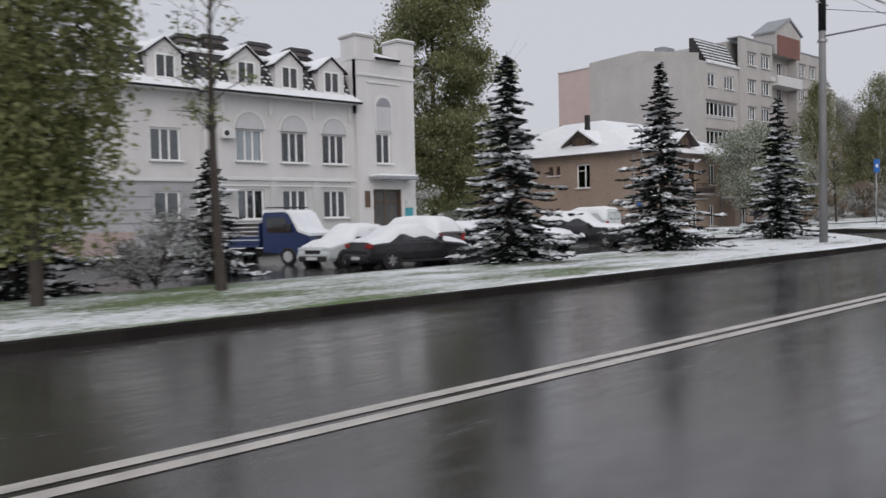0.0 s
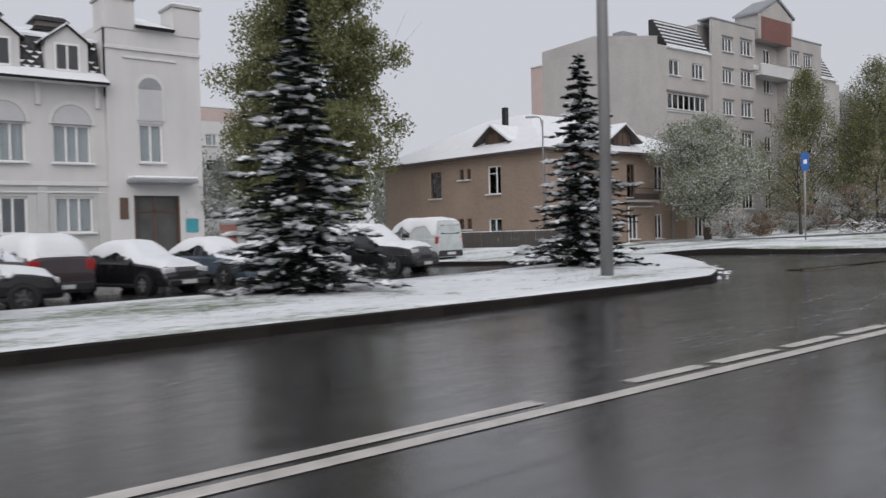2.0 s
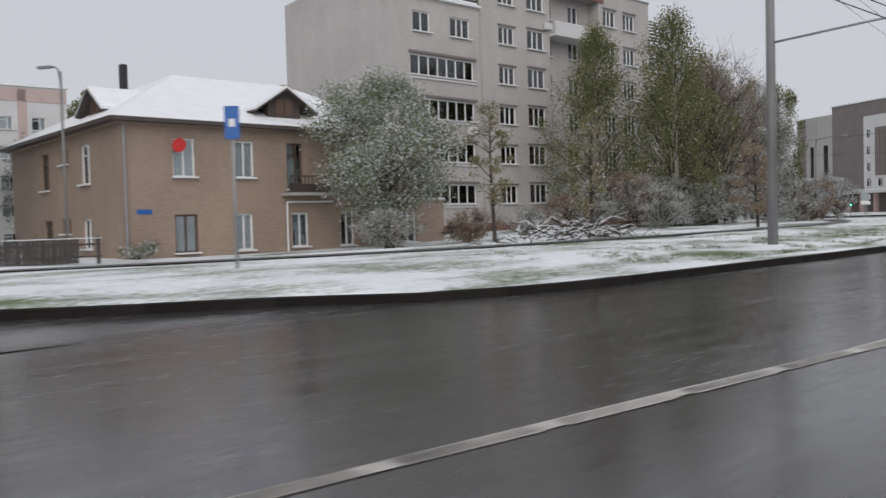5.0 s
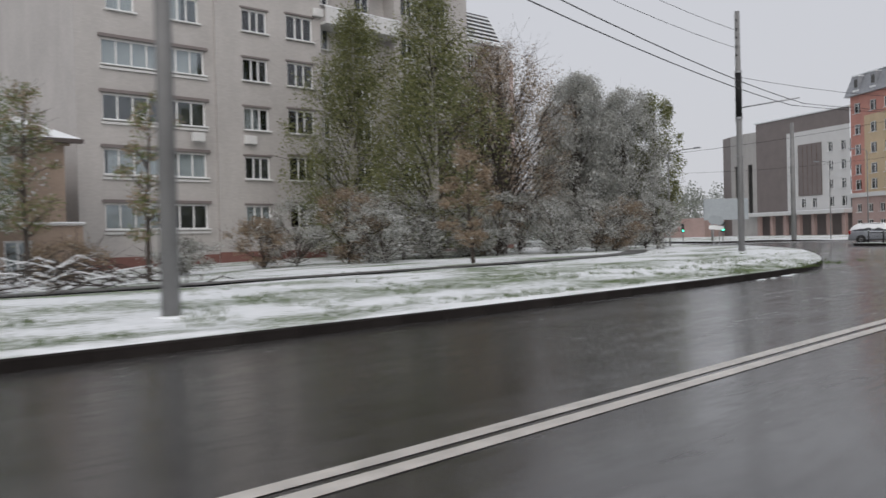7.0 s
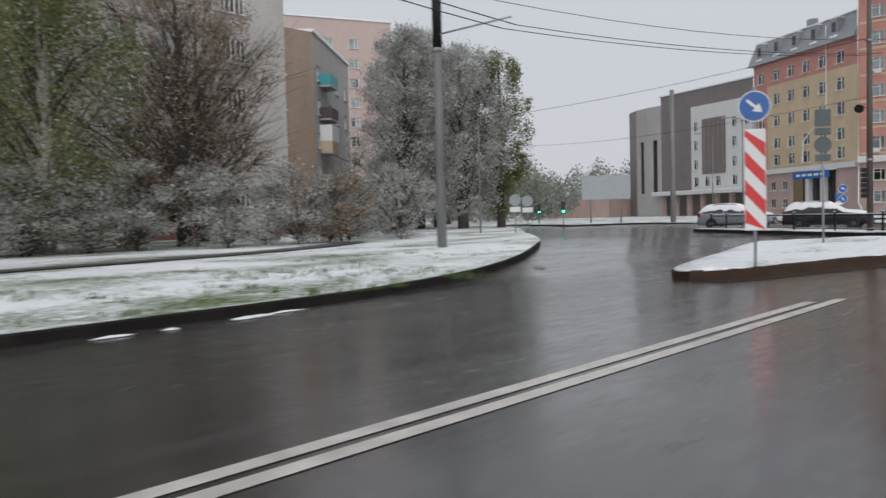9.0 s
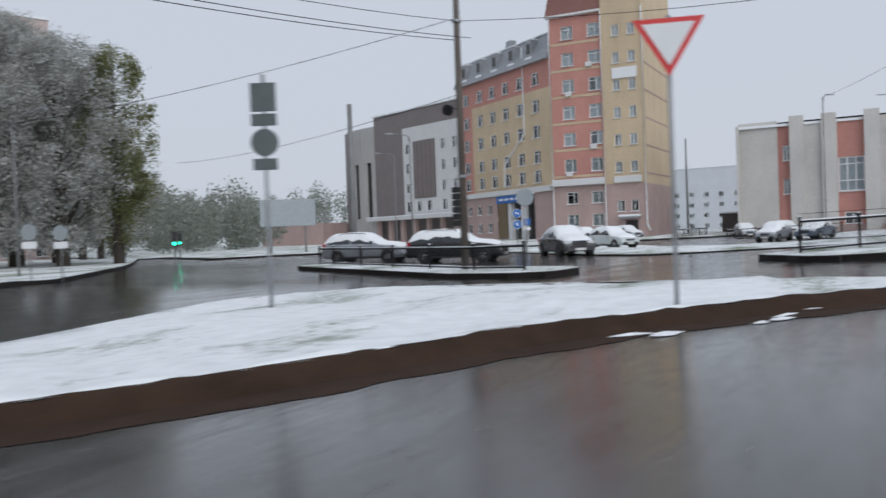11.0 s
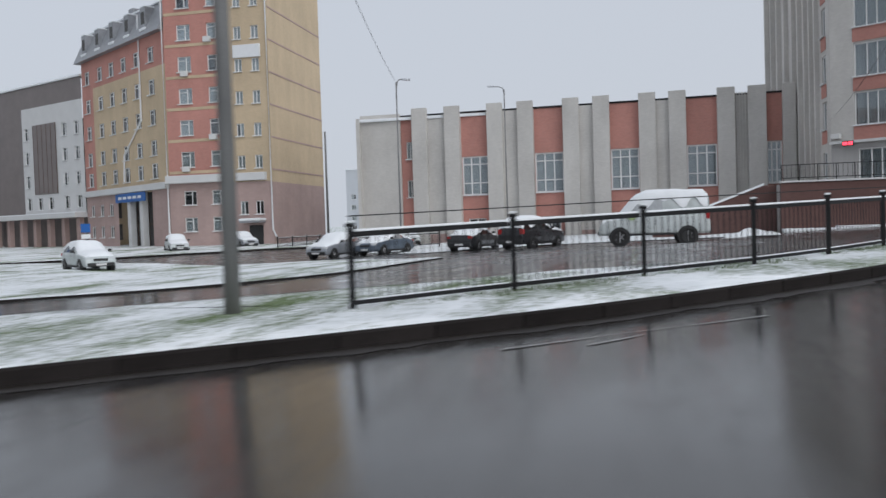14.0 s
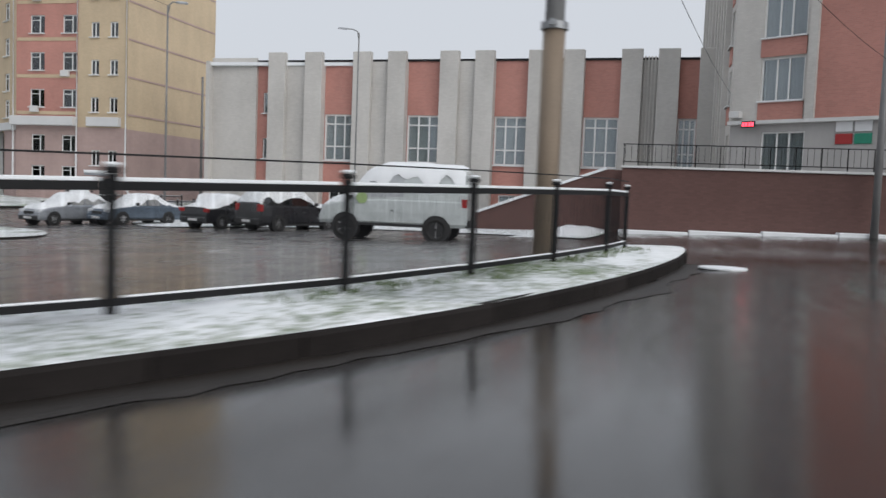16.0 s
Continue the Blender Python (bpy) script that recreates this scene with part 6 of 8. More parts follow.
# sheds and a low wall by the lot
for x0, y0, x1, y1, z in ((205, 14, 212, 17, 3.0), (214, 12, 224, 16, 3.4), (40.2, 60, 46, 64, 3.0)):
    s = thing("shed", "low shed with a snowy roof", "shed")
    slab_part(s, "shed_wall", [(x0, x1, y0, y1, -0.5, z)], "brown_wood" if x0 > 100 else "light_clad")
    if x0 < 100:
        slab_part(s, "shed_door", [(x0 + 2.6, x0 + 4.0, y0 - 0.05, y0 - 0.003, -0.4, 1.9)], "red_brick", "faded red door")
    slab_part(s, "roof", [(x0 - 0.3, x1 + 0.3, y0 - 0.3, y1 + 0.3, z, z + 0.2)], "snow", bev=0.05)


# ---- trees, bushes and grass ----
def cards(name, centre, u, v):
    """Many small pointed leaves from centres and half axes."""
    n = len(centre)
    co = np.empty((n, 4, 3), np.float32)
    co[:, 0], co[:, 1], co[:, 2], co[:, 3] = centre - u, centre + v, centre + u, centre - v
    me = bpy.data.meshes.new(name)
    me.vertices.add(4 * n)
    me.vertices.foreach_set("co", co.ravel())
    me.loops.add(4 * n)
    me.loops.foreach_set("vertex_index", np.arange(4 * n, dtype=np.int32))
    me.polygons.add(n)
    me.polygons.foreach_set("loop_start", np.arange(0, 4 * n, 4, dtype=np.int32))
    me.update(calc_edges=True)
    return me


def unit(a):
    return a / np.maximum(np.linalg.norm(a, axis=1, keepdims=True), 1e-6)


def leaves_at(rng, pts, size, flat=0.0):
    n = len(pts)
    u = rng.normal(size=(n, 3))
    u[:, 2] *= 1 - flat
    u = unit(u)
    v = unit(np.cross(u, rng.normal(size=(n, 3)) + np.array([0, 0, 2 * flat])))
    s = size * rng.uniform(0.6, 1.3, (n, 1))
    return pts, u * s, v * s * 0.55


def spruce(x, y, h, r, seed, label, snowy=0.5, pale=False, group="spruces on the verge"):
    """Whorls of drooping boughs that turn up at their tips, some bent under snow."""
    rng = np.random.default_rng(seed)
    base = thing("spruce_tree", label, "tree", group, at=pose(x, y, ground_z(x, y) + 0.1))
    bm = bmesh.new()
    tube(bm, [(0, 0, -0.1), (0.03, 0, h * 0.5), (0, 0.02, h - 0.05)], [0.02 * h + 0.03, 0.011 * h, 0.01], 8)
    part("trunk", bm, M["bark"], base, "dark rough trunk")
    C, U, V, S, SC, SU, SV = [], [], [], [], [], [], []
    up = np.array([0, 0, 1.0])
    z = 0.2
    while z < h - 0.1:
        f = 1 - z / h
        tier = r * f ** 0.86 * rng.uniform(0.8, 1.08) + 0.05
        if z < 0.5:
            tier *= 0.82 + 0.36 * z
        for zz, share, nb in ((z, 1.0, int(6 + 4 * f)), (z + 0.13, 0.75, int(4 + 4 * f)), (z + 0.24, 0.5, 5)):
            a0 = rng.uniform(0, 6.28)
            for k in range(nb):
                a = a0 + 6.283 * k / nb + rng.normal(0, 0.25)
                L = tier * share * rng.uniform(0.55, 1.28)
                lift, bow = rng.normal(0, 0.05), rng.uniform(0.05, 0.2)
                patchy = min(1.3, max(0.12, 0.62 + 1.5 * noise.noise((1.3 * math.cos(a) + seed, 1.3 * math.sin(a), zz * 0.9))))
                laden = rng.uniform() < (snowy + 0.3) * patchy * (0.25 + 0.75 * smooth_step(0.12, 0.5, f))
                ax, side = np.array([math.cos(a), math.sin(a), 0]), np.array([-math.sin(a), math.cos(a), 0])
                line = lambda q: ax * (q * L)[:, None] + up * (zz + lift - bow * L * q - 0.32 * L * q ** 2 + 0.3 * L * q ** 3)[:, None]
                m = int(11 + 24 * L / 2)
                s = np.sort(rng.uniform(0.1, 1.0, m))
                for sg in (-1, 1, 0):
                    tl = (0.12 + 0.34 * L * (1 - s) ** 0.8 * rng.uniform(0.5, 1.1, m))[:, None] * (0.6 if sg else 0.45)
                    d = unit(ax * rng.uniform(0.55, 0.95, (m, 1)) + side * sg * rng.uniform(0.5, 1.0, (m, 1)) - up * rng.uniform(-0.25, 0.45, (m, 1)))
                    w = unit(np.cross(d, up) + up * rng.normal(0, 0.6, (m, 1))) * rng.uniform(0.026, 0.045, (m, 1))
                    C.append(line(s) + d * tl * 0.5), U.append(d * tl * 0.62), V.append(w)
                    S.append(rng.uniform(size=m) < (0.85 if laden else 0.07) * (0.25 + 0.7 * s))
                if laden:
                    # clumps of snow sit along the outer half of the bough
                    n = int(5 + 9 * L)
                    q = rng.uniform(0.35, 1.03, n)
                    wide = (0.2 * L * (1.15 - q))[:, None]
                    d = unit(ax + side * rng.normal(0, 0.5, (n, 1)) + up * rng.normal(-0.12, 0.15, (n, 1)))
                    SC.append(line(q) + side * rng.uniform(-1, 1, (n, 1)) * wide + up * rng.uniform(0.03, 0.08, (n, 1)))
                    SU.append(d * rng.uniform(0.07, 0.17, (n, 1)))
                    SV.append(unit(np.cross(d, up) + up * rng.normal(0, 0.45, (n, 1))) * rng.uniform(0.05, 0.11, (n, 1)))
        z += rng.uniform(0.26, 0.4) * (0.7 + 0.45 * f)
    C, U, V, S = np.concatenate(C), np.concatenate(U), np.concatenate(V), np.concatenate(S)
    part("foliage", cards("foliage", C, U, V), M["leaf_frost" if pale else "spruce"], base)
    w = unit(np.cross(U[S], up)) * rng.uniform(0.03, 0.06, (S.sum(), 1))
    SC.append(C[S] + np.array([0, 0, 0.035])), SU.append(U[S] * 0.95), SV.append(w)
    part("snow_load", cards("snow_load", np.concatenate(SC), np.concatenate(SU), np.concatenate(SV)), M["snow"], base, "wet snow lying on the boughs")
    tip = bmesh.new()
    tube(tip, [(0, 0, h - 0.3), (0, 0, h + 0.12)], [0.02, 0.006], 5)
    part("leader", tip, M["spruce"], base)
    return base


def broadleaf(name, x, y, h, r, z0, leaf, size, count, seed, label, droop=0.0, trunk="bark", lean=(0, 0), frost="", frost_low=True, top=0.45, limbs=18, group="", thick=1.0, sink=0.0, twigs=2, frost_top=1.25, taper=0.55, rise=(0.35, 0.8), clump=100, ragged=0.12):
    """A forked tree: tapered trunk, limbs, twigs and clouds of single leaves with gaps."""
    rng = np.random.default_rng(seed)
    base = thing(name, label, "bush" if h < 3.2 else "tree", group, at=pose(x, y, ground_z(x, y) + 0.08 - sink))
    way = lambda f: np.array([lean[0] * f ** 1.5 + 0.12 * math.sin(3 * f + seed), lean[1] * f ** 1.5 + 0.12 * math.cos(2.3 * f + seed), h * f])
    tr = (0.02 * h + 0.02) * thick
    bm = bmesh.new()
    tube(bm, [tuple(way(f)) for f in (-0.01, 0.15, 0.35, 0.6, 0.8, 0.97)], [tr * 1.25, tr, tr * 0.8, tr * 0.5, tr * 0.28, tr * 0.06], 9)
    part("trunk", bm, M[trunk], base)
    pw = math.log(0.5) / math.log(top)
    env = lambda zf: r * max(0.05, (4 * zf ** pw * (1 - zf ** pw))) ** taper
    n = max(30, int(count / clump))
    zf = rng.uniform(0.02, 0.985, n) ** 0.9
    az = rng.uniform(0, 2 * math.pi, n)
    rad = np.array([env(q) for q in zf]) * np.sqrt(rng.uniform(0.08, 1.0, n)) * rng.uniform(0.82, 1.12, n)
    rad *= np.array([1 + ragged * 2.2 * noise.noise((math.cos(a) * 1.6, math.sin(a) * 1.6 + seed, q * 3.2)) for a, q in zip(az, zf)])
    zz = z0 + (h - z0) * zf
    mid = np.array([way(min(1, q / h)) for q in zz])
    C = np.stack([mid[:, 0] + rad * np.cos(az), mid[:, 1] + rad * np.sin(az), zz], 1)
    # limbs reach up to the clumps of leaves, thin twigs fork from them
    lb = bmesh.new()
    for k in range(min(n, limbs * 4)):
        dz = rad[k] * rng.uniform(*rise)
        s0 = way(max(0.08, (zz[k] - dz) / h * 0.96))
        rr = (0.22 if k < limbs else 0.1) * tr * (1.1 - zz[k] / h) + 0.008
        bend = (s0 + C[k]) / 2 + np.array([0, 0, 0.1 * rad[k]]) + rng.normal(0, 0.05 * r, 3)
        tube(lb, [tuple(s0), tuple(bend), tuple(C[k])], [rr * 1.6, rr, 0.006], 5 if k < limbs else 3, False)
        for j in range(twigs):
            e = rng.normal(size=3) * 0.22 * r ** 0.7 + (C[k] - s0) * 0.2
            tube(lb, [tuple(C[k] * 0.7 + bend * 0.3), tuple(C[k] + e - np.array([0, 0, droop * 0.2]))], [rr * 0.4 + 0.003, 0.004], 3, False)
    part("branchwork", lb, M[trunk if trunk != "birch_bark" else "bark"], base)
    idx = rng.choice(n, count, p=(lambda w: w / w.sum())(rng.uniform(0.35, 1.5, n)))
    sp = (0.15 + 0.065 * r) * (clump / 100) ** 0.33 * rng.uniform(0.6, 1.35, n)[idx][:, None]
    pts = C[idx] + unit(rng.normal(size=(count, 3))) * (1.75 * rng.uniform(0, 1, (count, 1)) ** 0.55) * sp * np.array([1, 1, 0.7])
    pts[:, 2] -= rng.exponential(1.0, count) * droop * 0.45
    low = rng.uniform(0.1, 0.5, count) if h < 3.2 else z0 * rng.uniform(0.35, 1.0, count)
    pts[:, 2] = np.maximum(pts[:, 2], low)
    if frost:
        q = (pts[:, 2] - z0) / (h - z0)
        sel = rng.uniform(size=count) < (np.clip(frost_top - 1.1 * q, 0.05, 1) if frost_low else 0.5)
        part("crown", cards("crown", *leaves_at(rng, pts[~sel], size)), M[leaf], base)
        part("frost", cards("frost", *leaves_at(rng, pts[sel], size)), M[frost], base, "twigs and buds white with wet snow")
    else:
        part("crown", cards("crown", *leaves_at(rng, pts, size)), M[leaf], base)
    return base


SP = "dark spruce with wet snow lying on drooping boughs"
spruce(17.3, 16.0, 5.85, 2.0, 1, SP)
spruce(24.7, 15.8, 6.3, 2.1, 2, SP)
spruce(33.5, 15.9, 5.8, 2.05, 3, SP)
spruce(12.6, 24.6, 3.95, 1.6, 4, "small spruce beside the parked cars, dusted with snow", 0.4)
spruce(5.2, 19.0, 5.6, 2.1, 5, "silvery snow-powdered spruce near the fence", 0.75)

broadleaf("birch_tree", 4.7, 15.3, 12.0, 1.7, 2.3, "leaf_dark", 0.065, 42000, 11, "slender birch with hanging olive-green leaves on the verge", droop=2.0, thick=0.4)
broadleaf("young_tree", 8.05, 15.3, 7.5, 0.9, 2.6, "leaf_green", 0.05, 800, 10, "young tree with sparse yellow-green leaves on the verge", limbs=10, thick=0.6)
broadleaf("poplar_tree", 45.3, 50.0, 23.0, 5.3, 2.0, "leaf_poplar", 0.12, 160000, 12, "tall poplar with olive spring leaves beside the white house", limbs=30, droop=0.35, top=0.42, rise=(0.8, 1.4), clump=600, ragged=0.22, thick=0.6)
broadleaf("lilac_bush", 31.5, 38.0, 4.2, 2.0, 0.6, "leaf_frost", 0.07, 6000, 13, "grey snow-dusted shrub beside the white house", limbs=14)
broadleaf("shade_tree", 79.5, 113.0, 19.2, 4.6, 2.5, "leaf_poplar", 0.15, 22000, 14, "pale green tree behind the tan house")
broadleaf("flowering_tree", 66.3, 33.4, 8.4, 3.7, 1.7, "leaf_snow", 0.065, 52000, 15, "spreading flowering tree laden with wet snow before the brick house", limbs=30, droop=0.35, top=0.5, thick=1.2, clump=260, ragged=0.18)
broadleaf("sapling", 68.0, 27.6, 6.4, 1.2, 1.7, "leaf_rust", 0.055, 3600, 16, "thin yellow-leaved sapling beside the flowering tree", limbs=14, frost="leaf_green", frost_low=False, thick=0.6)
broadleaf("sapling", 70.2, 23.6, 5.6, 1.0, 1.2, "leaf_rust", 0.055, 2600, 17, "thin yellow-leaved sapling before the flats", limbs=12, frost="leaf_green", frost_low=False, thick=0.6)
broadleaf("sapling", 82.5, 22.6, 4.8, 1.2, 0.6, "leaf_rust", 0.055, 4200, 22, "russet-leaved sapling beside the footpath", limbs=14, thick=0.6)
broadleaf("birch_tree", 88.2, 37.4, 14.4, 3.9, 1.4, "leaf_dark", 0.07, 36000, 18, "birch with hanging olive-green leaves before the flats", droop=2.4, trunk="birch_bark", limbs=26, frost="leaf_frost", frost_top=0.3, taper=0.85, top=0.33, rise=(0.8, 1.5), clump=200, ragged=0.16)
broadleaf("birch_tree", 88.9, 31.6, 14.6, 3.5, 1.4, "leaf_dark", 0.07, 36000, 19, "birch with dark hanging leaves beside the footpath", droop=2.6, trunk="birch_bark", limbs=26, frost="leaf_frost", frost_top=0.3, taper=0.85, top=0.33, rise=(0.8, 1.5), clump=200, ragged=0.16)
broadleaf("bare_tree", 94.6, 32.2, 12.2, 4.4, 1.4, "leaf_rust", 0.055, 26000, 20, "half-bare tree with russet buds among wet twigs", limbs=50, twigs=7, droop=1.0, top=0.5, rise=(1.0, 1.9))
broadleaf("bare_tree", 98.6, 37.4, 11.5, 3.4, 1.4, "leaf_rust", 0.055, 15000, 21, "half-bare grey tree with snow on its twigs", limbs=40, twigs=7, frost="leaf_frost", frost_low=False, droop=0.6, top=0.5, rise=(1.0, 1.8))
for i, (tx, ty, th) in enumerate(((125.5, 50.5, 17.0), (130, 53.5, 18.0), (136, 57, 16.5), (128.6, 47.2, 15.6))):
    broadleaf("lime_tree", tx, ty, th, 4.4, 1.6, "leaf_poplar", 0.095, 46000, 30 + i, "large tree frosted white below with a green top", limbs=28, frost="leaf_frost", frost_top=2.1, droop=0.9, thick=1.2, group="frosted trees by the side street", top=0.45, rise=(0.8, 1.4), clump=220, ragged=0.2)
for i, (tx, ty, th) in enumerate(((148, 69, 15.5), (157, 77, 15.5), (165, 83, 16))):
    broadleaf("lime_tree", tx, ty, th, 4.8, 1.8, "leaf_dark", 0.14, 16000, 40 + i, "large frosted tree further along the side street", limbs=24, frost="leaf_frost", frost_top=1.3, droop=0.8, group="frosted trees by the side street", top=0.45, rise=(0.8, 1.4))
broadleaf("lime_tree", 132.4, 46.0, 15.4, 2.7, 1.8, "leaf_dark", 0.095, 24000, 36, "tall dark green tree at the end of the row", limbs=20, droop=1.4, group="frosted trees by the side street", top=0.6, clump=220, ragged=0.2)
BUSH = [(64, 30, 1.8, 1.7, "leaf_frost"), (70, 31.5, 1.7, 1.6, "leaf_rust"), (75, 32, 1.5, 1.6, "leaf_frost"), (79.5, 33, 2.2, 1.8, "leaf_rust"), (55.0, 36.4, 0.7, 0.9, "leaf_snow"), (51.5, 36.0, 0.8, 1.3, "leaf_frost"), (48.0, 33.6, 0.7, 1.0, "leaf_snow"),
        (8.2, 18.9, 1.8, 1.5, "leaf_frost"), (7.5, 29.5, 2.4, 1.8, "leaf_frost"), (3.0, 22.5, 2.0, 1.7, "leaf_frost"), (9.0, 21.6, 1.1, 1.1, "leaf_frost"), (105, 33, 3.0, 2.2, "leaf_frost"), (110, 38, 3.0, 2.2, "leaf_frost")]
rb = random.Random(21)
for k in range(19):
    BUSH.append((81.0 + 1.25 * k + rb.uniform(-0.5, 0.5), 31.2 - 0.2 * k + rb.uniform(-1.8, 1.8), rb.uniform(1.9, 3.6), rb.uniform(1.6, 2.5), rb.choice(("leaf_frost", "leaf_frost", "leaf_rust"))))
for i, (bx, by, bh, br, mt) in enumerate(BUSH):
    broadleaf("bush", bx, by, bh, br, 0.15, mt, 0.05, 4200 if bx > 60 else 1400, 50 + i, "low twiggy bush with snow on its branches", limbs=22, group="bushes before the flats", thick=0.5, twigs=6, top=0.55, taper=0.8, rise=(0.8, 1.6), lean=(rb.uniform(-0.5, 0.5), rb.uniform(-0.5, 0.5)))


# a heap of cut branches before the flats
heap = thing("brush_heap", "tangled heap of cut snowy branches on the verge", "branches", at=pose(66.5, 21.5, ground_z(66.5, 21.5) + 0.12))
rg = random.Random(5)
for nm, mt, cnt, up in (("branch_tangle", "bark", 130, 0.0), ("snow_load", "snow", 70, 0.02)):
    bm = bmesh.new()
    for k in range(cnt):
        px0, py0, a, L = rg.gauss(0, 1.7), rg.gauss(0, 0.9), rg.uniform(0, 6.3), rg.uniform(0.7, 1.9)
        z0 = max(0.05, 0.75 - 0.2 * abs(px0)) * rg.random()
        tube(bm, [(px0, py0, z0 + up), (px0 + 0.5 * L * math.cos(a), py0 + 0.4 * L * math.sin(a), z0 + 0.3 * L * rg.random() + up), (px0 + L * math.cos(a), py0 + 0.8 * L * math.sin(a), max(0.03, z0 + rg.uniform(-0.3, 0.4)) + up)], [0.02, 0.014, 0.006], 4)
    tagged(part(nm, bm, M[mt], heap), kind="stuff")

# far woods that close the views between the buildings; their pale leaf tone paints in haze
rng = np.random.default_rng(77)
pts = []
for x0, x1, y0, y1, n, h in ((196, 250, 95, 150, 60, 12), (50, 118, 92, 112, 42, 12), (-60, 40, 70, 95, 34, 13), (118, 190, 118, 150, 50, 11), (14, 36, 60, 72, 8, 9), (150, 200, 75, 100, 12, 8)):
    for k in range(n):
        c = np.array([rng.uniform(x0, x1), rng.uniform(y0, y1), h * rng.uniform(0.45, 0.6)])
        e = unit(rng.normal(size=(800, 3))) * rng.uniform(0.55, 1.05, (800, 1)) * np.array([2.6, 2.6, h * 0.5]) * rng.uniform(0.8, 1.15)
        pts.append(c + e + rng.normal(0, 0.25, (800, 3)))
tagged(part("far_woods", cards("far_woods", *leaves_at(rng, np.concatenate(pts), 0.27)), M["hazed_green"]), "distant belt of green trees with haze painted into their tone", "woods", kind="stuff")

# tufts of last year's grass along the kerbs
rng = np.random.default_rng(9)
def tufts(n, x0, x1, y0, y1, hh):
    c = np.stack([rng.uniform(x0, x1, n), y0 + (y1 - y0) * rng.uniform(0, 1, n) ** 1.3], 1)
    c = c[[noise.noise((a * 0.5, b * 0.5, 4.0)) > -0.05 for a, b in c]]
    c = np.repeat(c, 14, 0) + rng.normal(0, 0.07, (len(c) * 14, 2))
    z = np.array([ground_z(a, b) for a, b in c]) + 0.13
    d = unit(np.stack([rng.normal(0, 0.5, len(c)), rng.normal(0, 0.5, len(c)), np.ones(len(c))], 1)) * (hh * rng.uniform(0.4, 1.2, (len(c), 1)))
    w = unit(rng.normal(size=(len(c), 3)) * np.array([1, 1, 0.05])) * 0.006
    return np.column_stack([c, z]) + d * 0.45, d * 0.55, w
T_ = [tufts(700, 0, 34, 12.0, 17.0, 0.07), tufts(1700, 56, 92, 11.4, 15.5, 0.13), tufts(500, 56, 100, 15, 22, 0.1)]
T_ += [tufts(26, x - 0.5, x + 0.5, y - 0.45, y + 0.35, 0.09) for x, y, _ in along([(121.1, -7.9), (124.2, -11.5), (127.3, -14.8), (130.95, -17.5), (134.7, -19.4), (140.6, -20.95)], 0.9)]
tagged(part("grass", cards("grass", *(np.concatenate([t[i] for t in T_]) for i in range(3))), M["grass_blade"]), "short green grass blades poking through snow", "grass", kind="stuff")


# ---- poles, wires, signs and railings ----
def bar(name, parent, a, b, r, material, label="", sides=8):
    bm = bmesh.new()
    tube(bm, [a, b], r, sides)
    return part(name, bm, M[material], parent, label, smooth=sides > 6)


def pole(name, x, y, h, r0, r1, material, label, category="pole", collars=(), z=None, group=""):
    base = thing(name, label, category, group, at=pose(x, y, (ground_z(x, y) + 0.1) if z is None else z))
    bm = bmesh.new()
    tube(bm, [(0, 0, -0.3), (0, 0, h * 0.5), (0, 0, h)], [r0, (r0 + r1) / 2, r1], 14)
    part("shaft", bm, M[material], base, smooth=True)
    for cz, cr in collars:
        bm = bmesh.new()
        disc(bm, (0, 0, cz), cr, 0.09, 16, "z")
        part("collar", bm, M["steel"], base)
    return base


def lamp_arm(base, z, yaw, reach, rise, material="pole"):
    c, s = math.cos(yaw), math.sin(yaw)
    bm = bmesh.new()
    tube(bm, [(0, 0, z - 0.4), (0.1 * c, 0.1 * s, z + rise * 0.6), (reach * 0.5 * c, reach * 0.5 * s, z + rise), (reach * c, reach * s, z + rise)], 0.035, 8)
    part("arm", bm, M[material], base, smooth=True)
    bm = bmesh.new()
    m = Matrix.Translation((reach * c, reach * s, z + rise)) @ Matrix.Rotation(yaw, 4, "Z")
    box(bm, -0.12, 0.5, -0.11, 0.11, -0.05, 0.06, m)
    bmesh.ops.bevel(bm, geom=bm.edges[:], offset=0.035, segments=2, affect="EDGES")
    part("lamp_head", bm, M["silver_paint"], base)


p = pole("utility_pole", 31.15, 13.1, 10.5, 0.15, 0.11, "pole", "tall grey tapered steel utility pole on the verge", collars=((7.4, 0.17),))
bar("bracket", p, (0, 0, 7.6), (0.4, -3.9, 7.75), 0.035, "steel")
bar("stay", p, (0, 0, 8.6), (0.35, -3.4, 7.76), 0.012, "black_metal", sides=5)
bar("sleeve", p, (0, 0, 7.8), (0, 0, 10.4), 0.135, "black_metal", "dark upper sleeve", 14)
for dz, w in ((8.8, 0.5), (9.3, 0.45), (9.7, 0.35)):
    bar("crossarm", p, (-w, 0, dz), (w, 0, dz), 0.03, "steel")
p = pole("utility_pole", 65.95, 13.3, 10.5, 0.16, 0.12, "pole", "tall grey tapered steel utility pole beside the road")
bar("bracket", p, (0, 0, 6.3), (0, -4.2, 6.45), 0.035, "steel")
bm = bmesh.new()
disc(bm, (0, 0, 0.0), 0.3, 0.08, 16, "z")
part("foot", bm, M["snow"], p, "round footing under snow")
p = pole("utility_pole", 95.6, 18.2, 11.0, 0.15, 0.11, "pole", "tall grey pole with a dark upper sleeve at the junction", collars=((6.1, 0.17), (8.2, 0.16)))
bar("sleeve", p, (0, 0, 6.2), (0, 0, 8.3), 0.145, "black_metal", sides=14)
bar("bracket", p, (-0.35, -0.35, 6.1), (0.35, 0.35, 6.1), 0.03, "steel")
